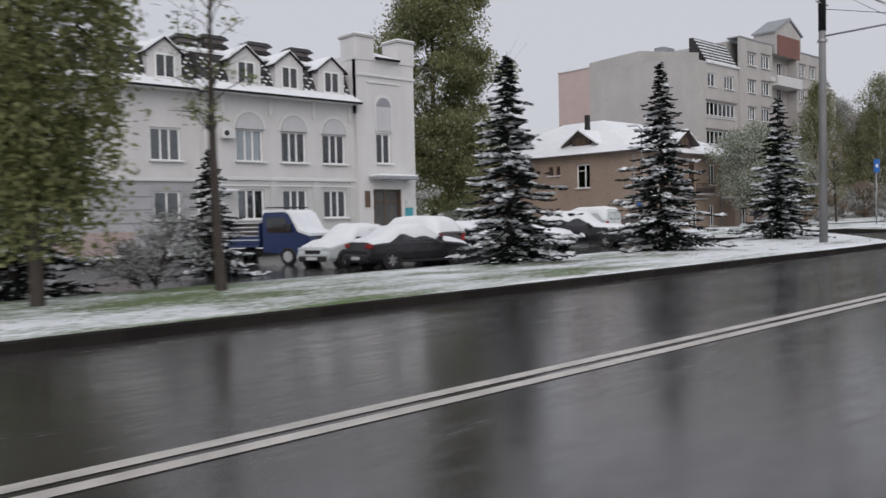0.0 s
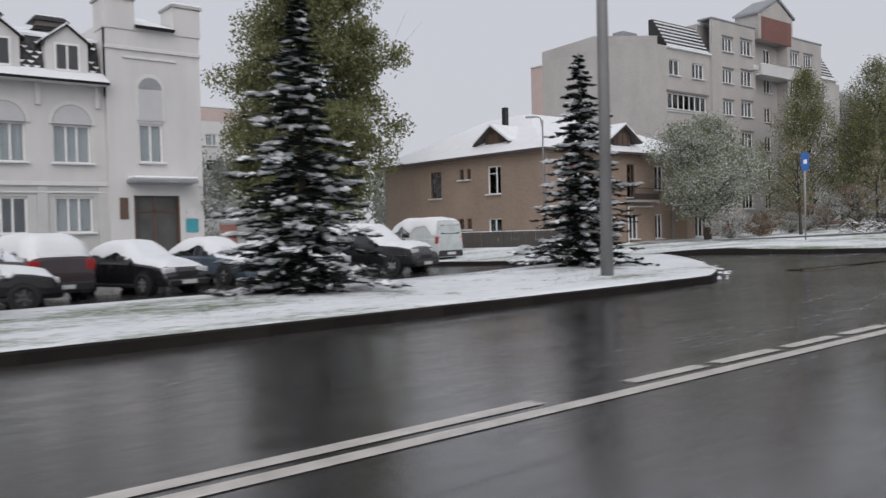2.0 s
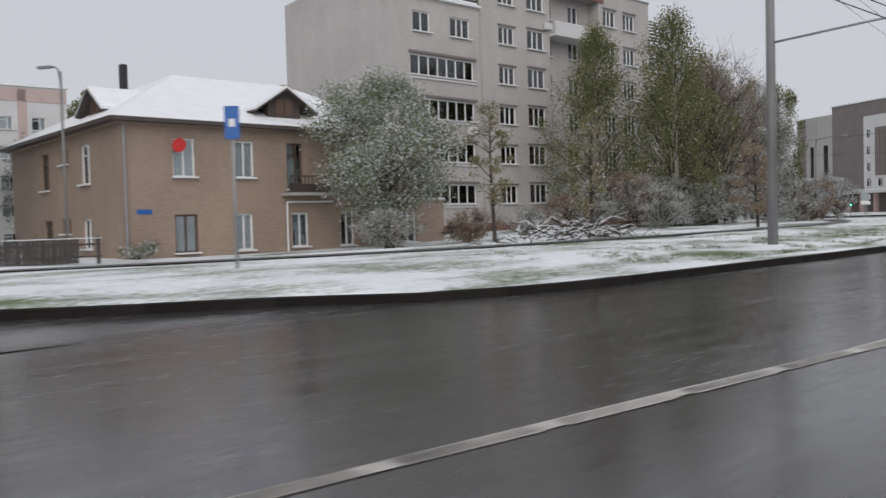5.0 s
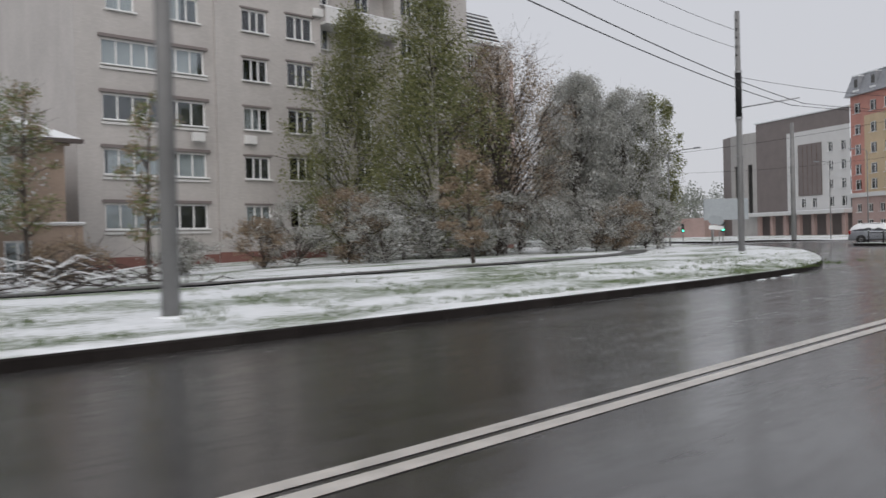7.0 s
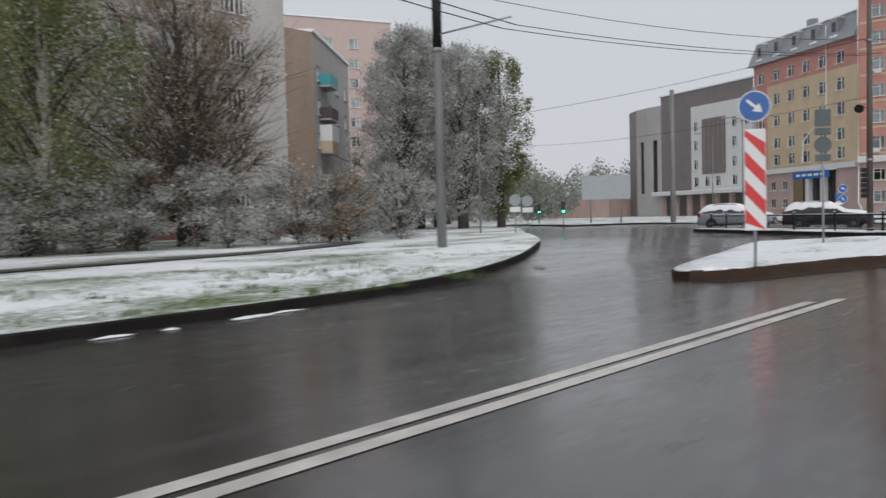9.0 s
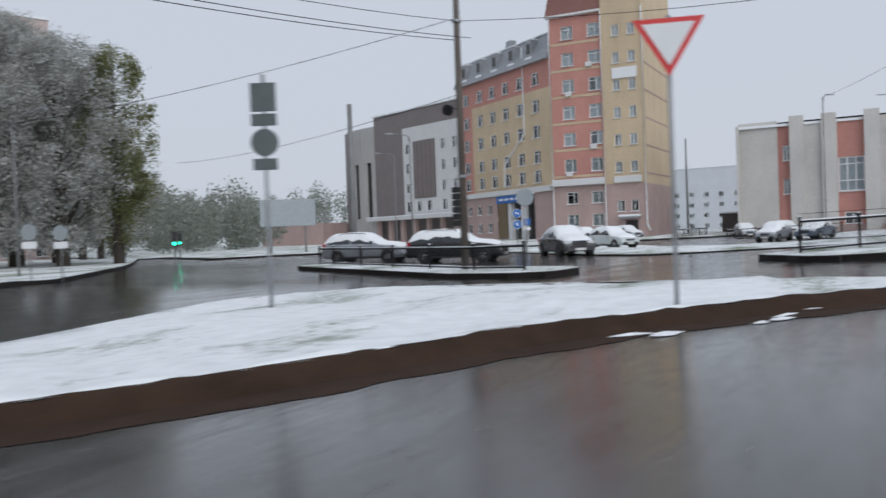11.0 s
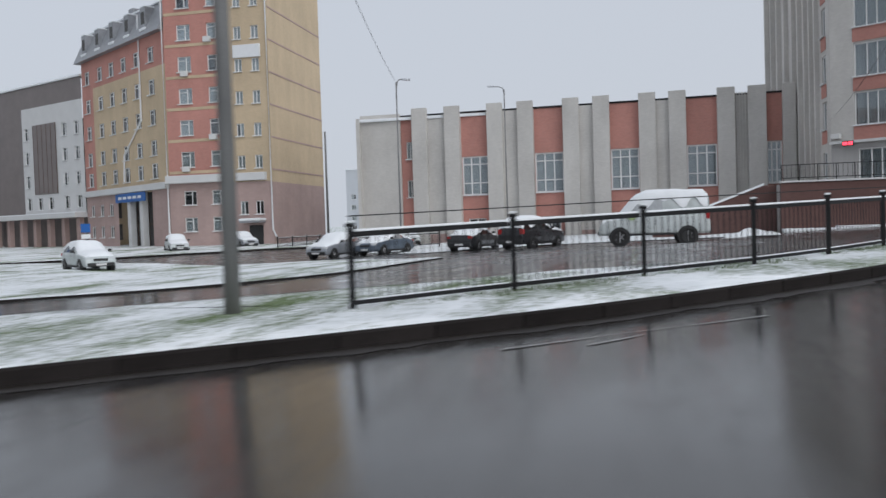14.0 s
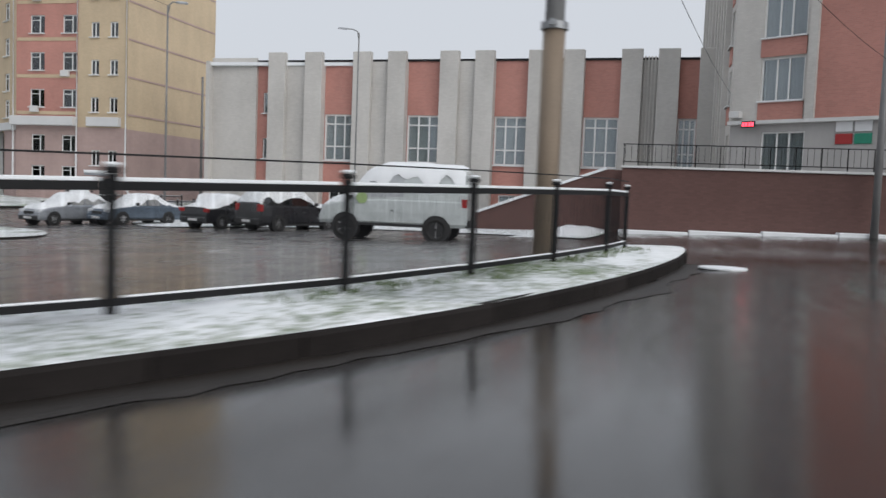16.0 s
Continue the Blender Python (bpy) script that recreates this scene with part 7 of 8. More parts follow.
bar("bracket", p, (0, 0, 6.6), (0.4, -2.6, 6.75), 0.03, "steel")
bar("bracket", p, (-0.5, 0, 4.4), (0.5, 0, 4.4), 0.02, "steel")
for k in range(5):
    bar("insulator", p, (-0.12, 0, 9.0 + 0.4 * k), (0.0, 0, 9.0 + 0.4 * k), 0.05, "black_metal")

# signal pole on the narrow island
p = pole("signal_pole", 117.2, 12.2, 12.5, 0.14, 0.09, "pole_rust", "tall weathered pole carrying signals and cables on the narrow island", "pole", ((8.5, 0.16), (3.2, 0.16)))
bm = bmesh.new()
tube(bm, [(-0.05, 0.0, 5.5), (-0.3, 0.22, 5.62), (-0.05, 0.2, 5.7)], 0.015, 6)
part("hoop", bm, M["black_metal"], p)
bm = bmesh.new()
disc(bm, (-0.15, 0.42, 5.55), 0.19, 0.16, 16, "x")
part("siren", bm, M["black_metal"], p, "round black loudspeaker", smooth=False)
for k in range(6):
    bm = bmesh.new()
    box(bm, -0.22, -0.08, 0.05, 0.33, 1.55 + 0.23 * k, 1.74 + 0.23 * k)
    bmesh.ops.bevel(bm, geom=bm.edges[:], offset=0.02, affect="EDGES")
    part("signal_visor", bm, M["trim_black"], p)
bar("backplate", p, (-0.1, 0.19, 1.5), (-0.1, 0.19, 2.95), 0.05, "sign_grey")
pole("tram_pole", 121.4, -6.15, 11.0, 0.11, 0.09, "pole", "tall weathered steel pole on the curved island", "pole", ((6.8, 0.18),))
p = pole("tram_pole", 137.4, -19.9, 11.5, 0.145, 0.12, "pole", "thick rust-stained pole with a collar at the island's end", "pole")
bar("sleeve", p, (0, 0, -0.2), (0, 0, 3.3), 0.155, "sleeve_rust", "rust-streaked lower sleeve", 16)
bm = bmesh.new()
box(bm, -0.26, 0.26, -0.04, 0.04, 3.27, 3.35)
part("clamp", bm, M["steel"], p)
bm = bmesh.new()
disc(bm, (0, 0, 3.24), 0.19, 0.1, 18, "z")
part("collar", bm, M["steel"], p)
pole("utility_pole", 161.2, -30.1, 9.0, 0.15, 0.12, "pole", "grey concrete pole before the brick retaining wall", "pole")
for (x, y, hz, yaw, rch) in ((178.8, -2.3, 13.0, 2.0, 0.9), (164.3, 2.9, 11.6, -1.0, 0.5), (116.6, 34.8, 7.8, -1.75, 2.6), (51.6, 34.6, 7.6, 2.2, 0.5), (148.0, 31.5, 9.5, 2.6, 1.6), (160.0, 40.0, 9.5, 2.6, 1.6)):
    p = pole("street_lamp", x, y, hz - ground_z(x, y) - 0.3, 0.06, 0.045, "pole", "slim grey street lamp with a curved arm", "street lamp", group="street lamps")
    lamp_arm(p, hz - ground_z(x, y) - 0.4, yaw, rch, 0.3)
pole("far_pole", 197.8, 20.0, 12.0, 0.14, 0.1, "pole", "thin grey pole before the brick offices", "pole")
pole("far_pole", 157.8, 43.4, 14.0, 0.3, 0.22, "pole", "grey mast near the side street", "pole")

# overhead wires from pole to pole
w = thing("overhead_wires", "dark overhead wires strung along the road", "wires")
def wire(a, b, sag, r=0.012):
    n = 10
    bm = bmesh.new()
    tube(bm, [tuple(a[k] + (b[k] - a[k]) * i / n - (sag * 4 * (i / n) * (1 - i / n) if k == 2 else 0) for k in range(3)) for i in range(n + 1)], r, 4)
    part("wire", bm, M["black_metal"], w)
for dy, dz in ((0.0, 0.0), (0.55, 0.0)):
    wire((-12, 9.4 + dy, 7.6), (31.5, 9.4 + dy, 7.7 + dz), 0.25, 0.016)
    wire((31.5, 9.4 + dy, 7.7 + dz), (66, 9.2 + dy, 6.45 + dz), 0.3, 0.016)
    wire((66, 9.2 + dy, 6.45 + dz), (96.0, 15.4 + dy, 6.95 + dz), 0.3, 0.016)
    wire((96.0, 15.4 + dy, 6.95 + dz), (117.0, 11.6 + dy, 8.2 + dz), 0.3, 0.012)
for a, b in (((31.15, 13.1, 9.4), (65.95, 13.3, 10.0)), ((31.15, 13.1, 9.8), (65.95, 13.3, 10.4)), ((65.95, 13.3, 10.2), (95.6, 18.2, 10.6)), ((65.95, 13.3, 9.6), (95.6, 18.2, 9.8)), ((-10, 13, 10.2), (31.15, 13.1, 9.8)),
             ((95.6, 18.2, 8.5), (117.2, 12.2, 8.9)), ((117.2, 12.2, 8.9), (121.4, -6.15, 9.2)), ((117.2, 12.2, 6.4), (140, 48, 8.0)), ((117.2, 12.2, 9.0), (118, 40, 7.8)), ((121.4, -6.15, 9.6), (164.3, 2.9, 11.4)), ((137.4, -19.9, 9.0), (161.2, -30.1, 8.2)), ((137.4, -19.9, 8.6), (176, -26, 8.4))):
    wire(a, b, 0.45, 0.011)


# signs
def sign_post(x, y, h, label, r=0.035, category="road sign", yaw=0.0):
    base = thing("road_sign", label, category, at=pose(x, y, ground_z(x, y) + 0.1, 0, 0, yaw))
    bar("post", base, (0, 0, -0.2), (0, 0, h), r, "steel")
    return base


def round_sign(base, z, r, material, rim="sign_white", off=-0.05):
    bm = bmesh.new()
    disc(bm, (0, off, z), r, 0.02, 28, "y")
    d = part("disc", bm, M[rim], base)
    bm = bmesh.new()
    disc(bm, (0, off - 0.006, z), r * 0.93, 0.022, 28, "y")
    part("face", bm, M[material], d)
    return d


def arrow(base, z, size, turn, off=-0.062):
    bm = bmesh.new()
    for pts in ([(-0.09, -0.62), (0.09, -0.62), (0.09, 0.1), (-0.09, 0.1)], [(-0.34, 0.1), (0.34, 0.1), (0, 0.62)]):
        c, s = math.cos(turn), math.sin(turn)
        vs = [bm.verts.new(((a * c - b * s) * size, off, z + (a * s + b * c) * size)) for a, b in pts]
        vs2 = [bm.verts.new((v.co.x, off - 0.004, v.co.z)) for v in vs]
        bm.faces.new(vs2)
        for i in range(len(vs)):
            bm.faces.new((vs[i], vs[(i + 1) % len(vs)], vs2[(i + 1) % len(vs)], vs2[i]))
    bmesh.ops.recalc_face_normals(bm, faces=bm.faces[:])
    part("arrow", bm, M["sign_white"], base)


# keep-right disc over a red and white striped board on the splitter island
s = sign_post(92.87, 7.18, 3.5, "blue arrow disc above a red and white striped board", 0.03, yaw=-58)
d = round_sign(s, 3.12, 0.3, "sign_blue")
arrow(d, 3.12, 0.3, math.radians(-130))
board = part("striped_board", bevelled([(-0.2, 0.2, -0.07, -0.035, 0.72, 2.68)], 0.01), M["sign_white"], s, "white board")
k = 0
for zc in [0.45 + 0.56 * i for i in range(5)]:
    bm = bmesh.new()
    pts = []
    lo, hi = 0.73, 2.67
    for xx, zz in ((-0.19, zc + 0.42), (0.19, zc), (0.19, zc + 0.28), (-0.19, zc + 0.70)):
        pts.append((xx, min(hi, max(lo, zz))))
    vs = [bm.verts.new((a, -0.074, b)) for a, b in pts]
    if len({(round(a, 3), round(b, 3)) for a, b in pts}) > 2:
        bm.faces.new(vs)
        bmesh.ops.remove_doubles(bm, verts=bm.verts[:], dist=1e-4)
        part("red_stripe", bm, M["sign_red"], board)
# a stack of plain boards
s = sign_post(103.5, 9.54, 4.3, "stack of plain grey sign plates on a steel post", 0.035, yaw=-62)
part("sign_plate", bevelled([(-0.23, 0.23, -0.05, -0.02, 3.63, 4.15)], 0.01), M["sign_back"], s)
part("sign_plate", bevelled([(-0.23, 0.23, -0.05, -0.02, 3.37, 3.59)], 0.01), M["sign_back"], s)
bm = bmesh.new()
disc(bm, (0, -0.05, 3.07), 0.25, 0.03, 28, "y")
part("sign_disc", bm, M["sign_back"], s)
part("sign_plate", bevelled([(-0.22, 0.22, -0.05, -0.02, 2.57, 2.78)], 0.01), M["sign_back"], s)
# give-way triangle
s = sign_post(102.38, 2.05, 3.75, "give-way triangle, white with a red rim, on a steel post", 0.03, yaw=-75)
for nm, mt, q, yy in (("rim", "sign_red", 0.45, -0.05), ("face", "sign_white", 0.33, -0.062)):
    bm = bmesh.new()
    profile(bm, [(-q, 3.46 + q * 0.55), (q, 3.46 + q * 0.55), (0, 3.46 - q * 1.1)], yy, yy + 0.02, "y")
    part(nm, bm, M[mt], s)
# further signs
s = sign_post(118.0, 10.25, 2.7, "round grey sign on a post at the narrow island", 0.03, yaw=-70)
bm = bmesh.new()
disc(bm, (0, -0.05, 2.4), 0.3, 0.03, 24, "y")
part("sign_disc", bm, M["sign_grey"], s)
s = sign_post(153.6, 25.0, 3.3, "two round blue signs on one post before the offices", 0.035, yaw=-62)
arrow(round_sign(s, 2.85, 0.36, "sign_blue"), 2.85, 0.3, 1.2)
arrow(round_sign(s, 1.95, 0.36, "sign_blue"), 1.95, 0.28, 0.6)
s = sign_post(171.0, 31.0, 2.6, "small blue parking sign near the offices", 0.03, yaw=-62)
part("plate", bevelled([(-0.35, 0.35, -0.05, -0.02, 1.9, 2.6)], 0.01), M["sign_blue"], s)
part("plate", bevelled([(-0.35, 0.35, -0.05, -0.02, 1.4, 1.75)], 0.01), M["sign_white"], s)
for x, y in ((113.1, 29.2), (115.0, 29.8)):
    s = sign_post(x, y, 2.3, "white sign on a thin post by the side street", 0.03, yaw=-60)
    bm = bmesh.new()
    disc(bm, (0, -0.05, 1.95), 0.32, 0.03, 22, "y")
    part("sign_disc", bm, M["sign_grey"], s)
    part("plate", bevelled([(-0.3, 0.3, -0.05, -0.02, 1.3, 1.58)], 0.01), M["sign_white"], s)
s = sign_post(50.2, 18.1, 3.75, "blue sign on a post before the tan house", 0.035, yaw=-40)
part("plate", bevelled([(-0.17, 0.17, -0.06, -0.03, 3.0, 3.75)], 0.01), M["sign_blue"], s)
part("mark", bevelled([(-0.07, 0.07, -0.068, -0.06, 3.28, 3.46)], 0.002), M["sign_white"], s)
b = thing("billboard", "pale grey billboard on two legs", "billboard", at=pose(161.5, 54.0, 0.5, 0, 0, -45))
part("panel", bevelled([(-2.9, 2.9, -0.12, 0.12, 2.6, 5.4)], 0.03), M["sign_grey"], b)
for q in (-1.8, 1.8):
    bar("leg", b, (q, 0.2, -0.4), (q, 0.2, 4.5), 0.1, "pole")
# green and red lamps far along the side street
for i, (x, y, mt) in enumerate(((128.0, 36.5, "led_green"), (139.0, 47.0, "led_green"))):
    s = thing("traffic_light", "small traffic light showing green at the side street", "traffic light", at=pose(x, y, ground_z(x, y), 0, 0, -50))
    bar("post", s, (0, 0, -0.2), (0, 0, 1.9), 0.04, "pole")
    part("housing", bevelled([(-0.15, 0.15, -0.1, 0.1, 1.2, 2.1)], 0.03), M["trim_black"], s)
    for zz, mm in ((1.38, mt), (1.66, "trim_black"), (1.94, "trim_black")):
        bm = bmesh.new()
        disc(bm, (0, -0.13, zz), 0.1, 0.04, 14, "y")
        part("lens", bm, M[mm], s)


# railings
BAR = {}


def fence(name, pts, h, label, bars=True, top_wire=0.14, group=""):
    base = thing(name, label, "railing", group)
    P = [Vector((x, y, ground_z(x, y) + 0.13)) for x, y in pts]
    up = Vector((0, 0, 1))
    for q in P:
        post = part("post", bevelled([(-0.035, 0.035, -0.035, 0.035, -0.1, h)], 0.006), M["black_metal"], base)
        post.matrix_world = Matrix.Translation(q)
        part("cap", bevelled([(-0.055, 0.055, -0.055, 0.055, h + 0.002, h + 0.05)], 0.012), M["black_metal"], post)
        part("cap_snow", bevelled([(-0.05, 0.05, -0.05, 0.05, h + 0.051, h + 0.085)], 0.015), M["snow"], post)
    for a, b in zip(P, P[1:]):
        d = b - a
        L = d.length
        m = Matrix.Translation(a) @ d.to_track_quat("X", "Z").to_matrix().to_4x4()
        pieces = [("rail", (0.04, L - 0.04, -0.02, 0.02, h - 0.12, h - 0.055), "black_metal"), ("rail", (0.04, L - 0.04, -0.02, 0.02, 0.09, 0.145), "black_metal"), ("rail_snow", (0.08, L - 0.08, -0.024, 0.024, h - 0.054, h - 0.024), "snow"), ("rail_snow", (0.1, L - 0.1, -0.022, 0.022, 0.146, 0.16), "snow")]
        for nm, bx, mt in pieces:
            ob = part(nm, bevelled([bx], 0.005), M[mt], base)
            ob.matrix_world = m
        if top_wire:
            bm = bmesh.new()
            tube(bm, [(0.0, 0, h + top_wire), (L, 0, h + top_wire)], 0.008, 5)
            part("top_wire", bm, M["black_metal"], base).matrix_world = m
        if bars:
            n = max(2, int(L / 0.125))
            k = round(h, 2)
            if k not in BAR:
                b1 = boxes((-0.0055, 0.0055, -0.0055, 0.0055, 0.15, h - 0.08))
                BAR[k] = bpy.data.meshes.new("bar")
                b1.to_mesh(BAR[k])
                b1.free()
                BAR[k].materials.append(M["black_metal"])
            for i in range(1, n):
                ob = new("bar", BAR[k])
                ob.parent = base
                ob.matrix_world = m @ Matrix.Translation((L * i / n, 0, 0))
    return base


fence("railing", [(121.1, -7.9), (122.8, -9.7), (124.2, -11.5), (125.7, -13.3), (127.3, -14.8), (129.2, -16.25), (130.95, -17.5), (132.85, -18.6), (134.7, -19.4), (136.75, -20.1), (138.9, -20.7), (140.6, -20.95)], 1.05, "black steel railing with snow on its rails along the curved island")
fence("railing", [(117.3, 1.6), (119.2, 0.1), (120.8, -1.1), (122.0, -2.0)], 1.0, "black steel railing at the tip of the curved island")
fence("railing", [(114.6, 9.0), (116.2, 11.4), (117.8, 13.9), (119.4, 16.4), (121.0, 18.9), (122.6, 21.4), (123.2, 22.6)], 0.85, "low black railing on the narrow island", top_wire=0)
fence("railing", [(178 + 2.5 * i, 17.5 - 0.35 * i) for i in range(5)], 0.9, "dark railing before the brick offices", top_wire=0)
fence("railing", [(172, 2 + 2.4 * i) for i in range(5)], 1.0, "dark railing beside the car park", top_wire=0)

# dark board fence of the tan house
f = thing("board_fence", "weathered dark grey board fence round the yard", "fence")
zf = ground_z(46, 33)
rg = random.Random(8)
meshes = []
for k in range(3):
    bm = bevelled([(-0.055, 0.055, -0.012, 0.012, 0, 0.88 + 0.03 * k)], 0.004)
    me = bpy.data.meshes.new("picket")
    bm.to_mesh(me)
    bm.free()
    me.materials.append(M["dark_wood"])
    meshes.append(me)
for i in range(92):
    ob = new("picket", rg.choice(meshes))
    ob.parent = f
    ob.matrix_world = pose(40.2 + i * 0.122, 32.6, zf + 0.1, rg.uniform(-1, 1), rg.uniform(-1.5, 1.5), 0)
for z in (0.3, 0.75):
    part("rail", bevelled([(40.8, 52.2, 32.63, 32.68, zf + z, zf + z + 0.07)], 0.006), M["dark_wood"], f)
part("snow_load", bevelled([(40.8, 52.2, 32.57, 32.63, zf + 1.0, zf + 1.03)], 0.01), M["snow"], f)
for i in range(5):
    part("post", bevelled([(40.85 + 2.8 * i, 40.97 + 2.8 * i, 32.65, 32.77, zf - 0.1, zf + 1.08)], 0.01), M["dark_wood"], f)
f = thing("board_fence", "low faded pink fence before the white house", "fence")
for i in range(7):
    part("panel", bevelled([(-2 + 2.1 * i, 0.0 + 2.1 * i, 30.6, 30.66, 0.1, 0.95)], 0.01), M["pink_wall"], f)
    part("post", bevelled([(-2.06 + 2.1 * i, -1.98 + 2.1 * i, 30.58, 30.68, -0.05, 1.05)], 0.01), M["concrete"], f)


# ---- vehicles ----
# stations along the body, tail to nose: (share of length, waist height, top height, top width)
SHAPES = {
    "saloon": (4.5, 0.87, [(0, 0.62, 0.64, 0.93), (0.015, 0.86, 0.93, 0.92), (0.13, 0.9, 0.99, 0.86), (0.29, 0.92, 1.39, 0.74), (0.40, 0.92, 1.45, 0.75), (0.54, 0.91, 1.43, 0.75), (0.71, 0.89, 0.97, 0.84), (0.86, 0.82, 0.90, 0.85), (0.955, 0.74, 0.80, 0.85), (0.99, 0.58, 0.63, 0.85), (1, 0.5, 0.52, 0.83)]),
    "hatch": (4.1, 0.85, [(0, 0.66, 0.68, 0.93), (0.012, 0.9, 0.99, 0.9), (0.08, 0.93, 1.3, 0.8), (0.17, 0.95, 1.46, 0.77), (0.36, 0.95, 1.5, 0.77), (0.53, 0.93, 1.47, 0.77), (0.70, 0.9, 0.99, 0.85), (0.86, 0.83, 0.91, 0.86), (0.955, 0.74, 0.8, 0.85), (0.99, 0.58, 0.62, 0.85), (1, 0.5, 0.52, 0.82)]),
    "estate": (4.65, 0.89, [(0, 0.66, 0.68, 0.94), (0.012, 0.92, 1.0, 0.92), (0.06, 0.94, 1.3, 0.82), (0.13, 0.95, 1.45, 0.78), (0.36, 0.95, 1.5, 0.78), (0.53, 0.94, 1.46, 0.78), (0.70, 0.92, 1.0, 0.86), (0.86, 0.85, 0.93, 0.87), (0.955, 0.76, 0.82, 0.86), (0.99, 0.6, 0.64, 0.86), (1, 0.5, 0.52, 0.83)]),
    "offroader": (4.6, 0.93, [(0, 0.72, 0.75, 0.94), (0.012, 1.0, 1.1, 0.92), (0.06, 1.03, 1.5, 0.82), (0.13, 1.04, 1.66, 0.79), (0.36, 1.04, 1.71, 0.79), (0.53, 1.03, 1.67, 0.79), (0.68, 1.0, 1.09, 0.88), (0.86, 0.95, 1.03, 0.88), (0.96, 0.86, 0.94, 0.87), (0.992, 0.66, 0.72, 0.87), (1, 0.55, 0.57, 0.84)]),
    "van": (4.3, 0.87, [(0, 0.78, 0.82, 0.96), (0.008, 1.0, 1.55, 0.9), (0.03, 1.02, 1.78, 0.86), (0.25, 1.03, 1.84, 0.86), (0.48, 1.03, 1.82, 0.85), (0.60, 1.0, 1.66, 0.82), (0.755, 0.96, 1.06, 0.86), (0.88, 0.88, 0.96, 0.86), (0.96, 0.8, 0.86, 0.86), (0.99, 0.62, 0.66, 0.86), (1, 0.52, 0.54, 0.83)]),
    "minibus": (5.3, 0.96, [(0, 0.95, 1.0, 0.97), (0.006, 1.38, 2.3, 0.93), (0.03, 1.4, 2.52, 0.88), (0.3, 1.4, 2.6, 0.88), (0.56, 1.4, 2.58, 0.88), (0.67, 1.36, 2.36, 0.85), (0.81, 1.28, 1.46, 0.86), (0.92, 1.2, 1.32, 0.86), (0.975, 1.08, 1.15, 0.86), (0.995, 0.85, 0.9, 0.86), (1, 0.7, 0.72, 0.84)]),
}


def wheel(parent, x, y, r, width, side):
    bm = bmesh.new()
    prof = [(0.62, -0.5), (0.93, -0.5), (1.0, -0.3), (1.0, 0.3), (0.93, 0.5), (0.62, 0.5)]
    n = 20
    rings = [[bm.verts.new((x + r * q * math.cos(6.28318 * k / n), y + side * width * w, r + r * q * math.sin(6.28318 * k / n))) for q, w in prof] for k in range(n)]
    for k in range(n):
        a, b = rings[k], rings[(k + 1) % n]
        for i in range(len(prof)):
            j = (i + 1) % len(prof)
            bm.faces.new((a[i], a[j], b[j], b[i]))
    bmesh.ops.recalc_face_normals(bm, faces=bm.faces[:])
    t = part("tyre", bm, M["tyre"], parent, smooth=True)
    bm = bmesh.new()
    disc(bm, (x, y + side * width * 0.2, r), r * 0.64, side * width * 0.12, 20, "y")
    for k in range(6):
        m = Matrix.Translation((x, y + side * width * 0.36, r)) @ Matrix.Rotation(k * math.pi / 3, 4, "Y")
        box(bm, -0.035, 0.035, -0.015, 0.015, 0.03, r * 0.62, m)
    part("rim", bm, M["rim"], t)


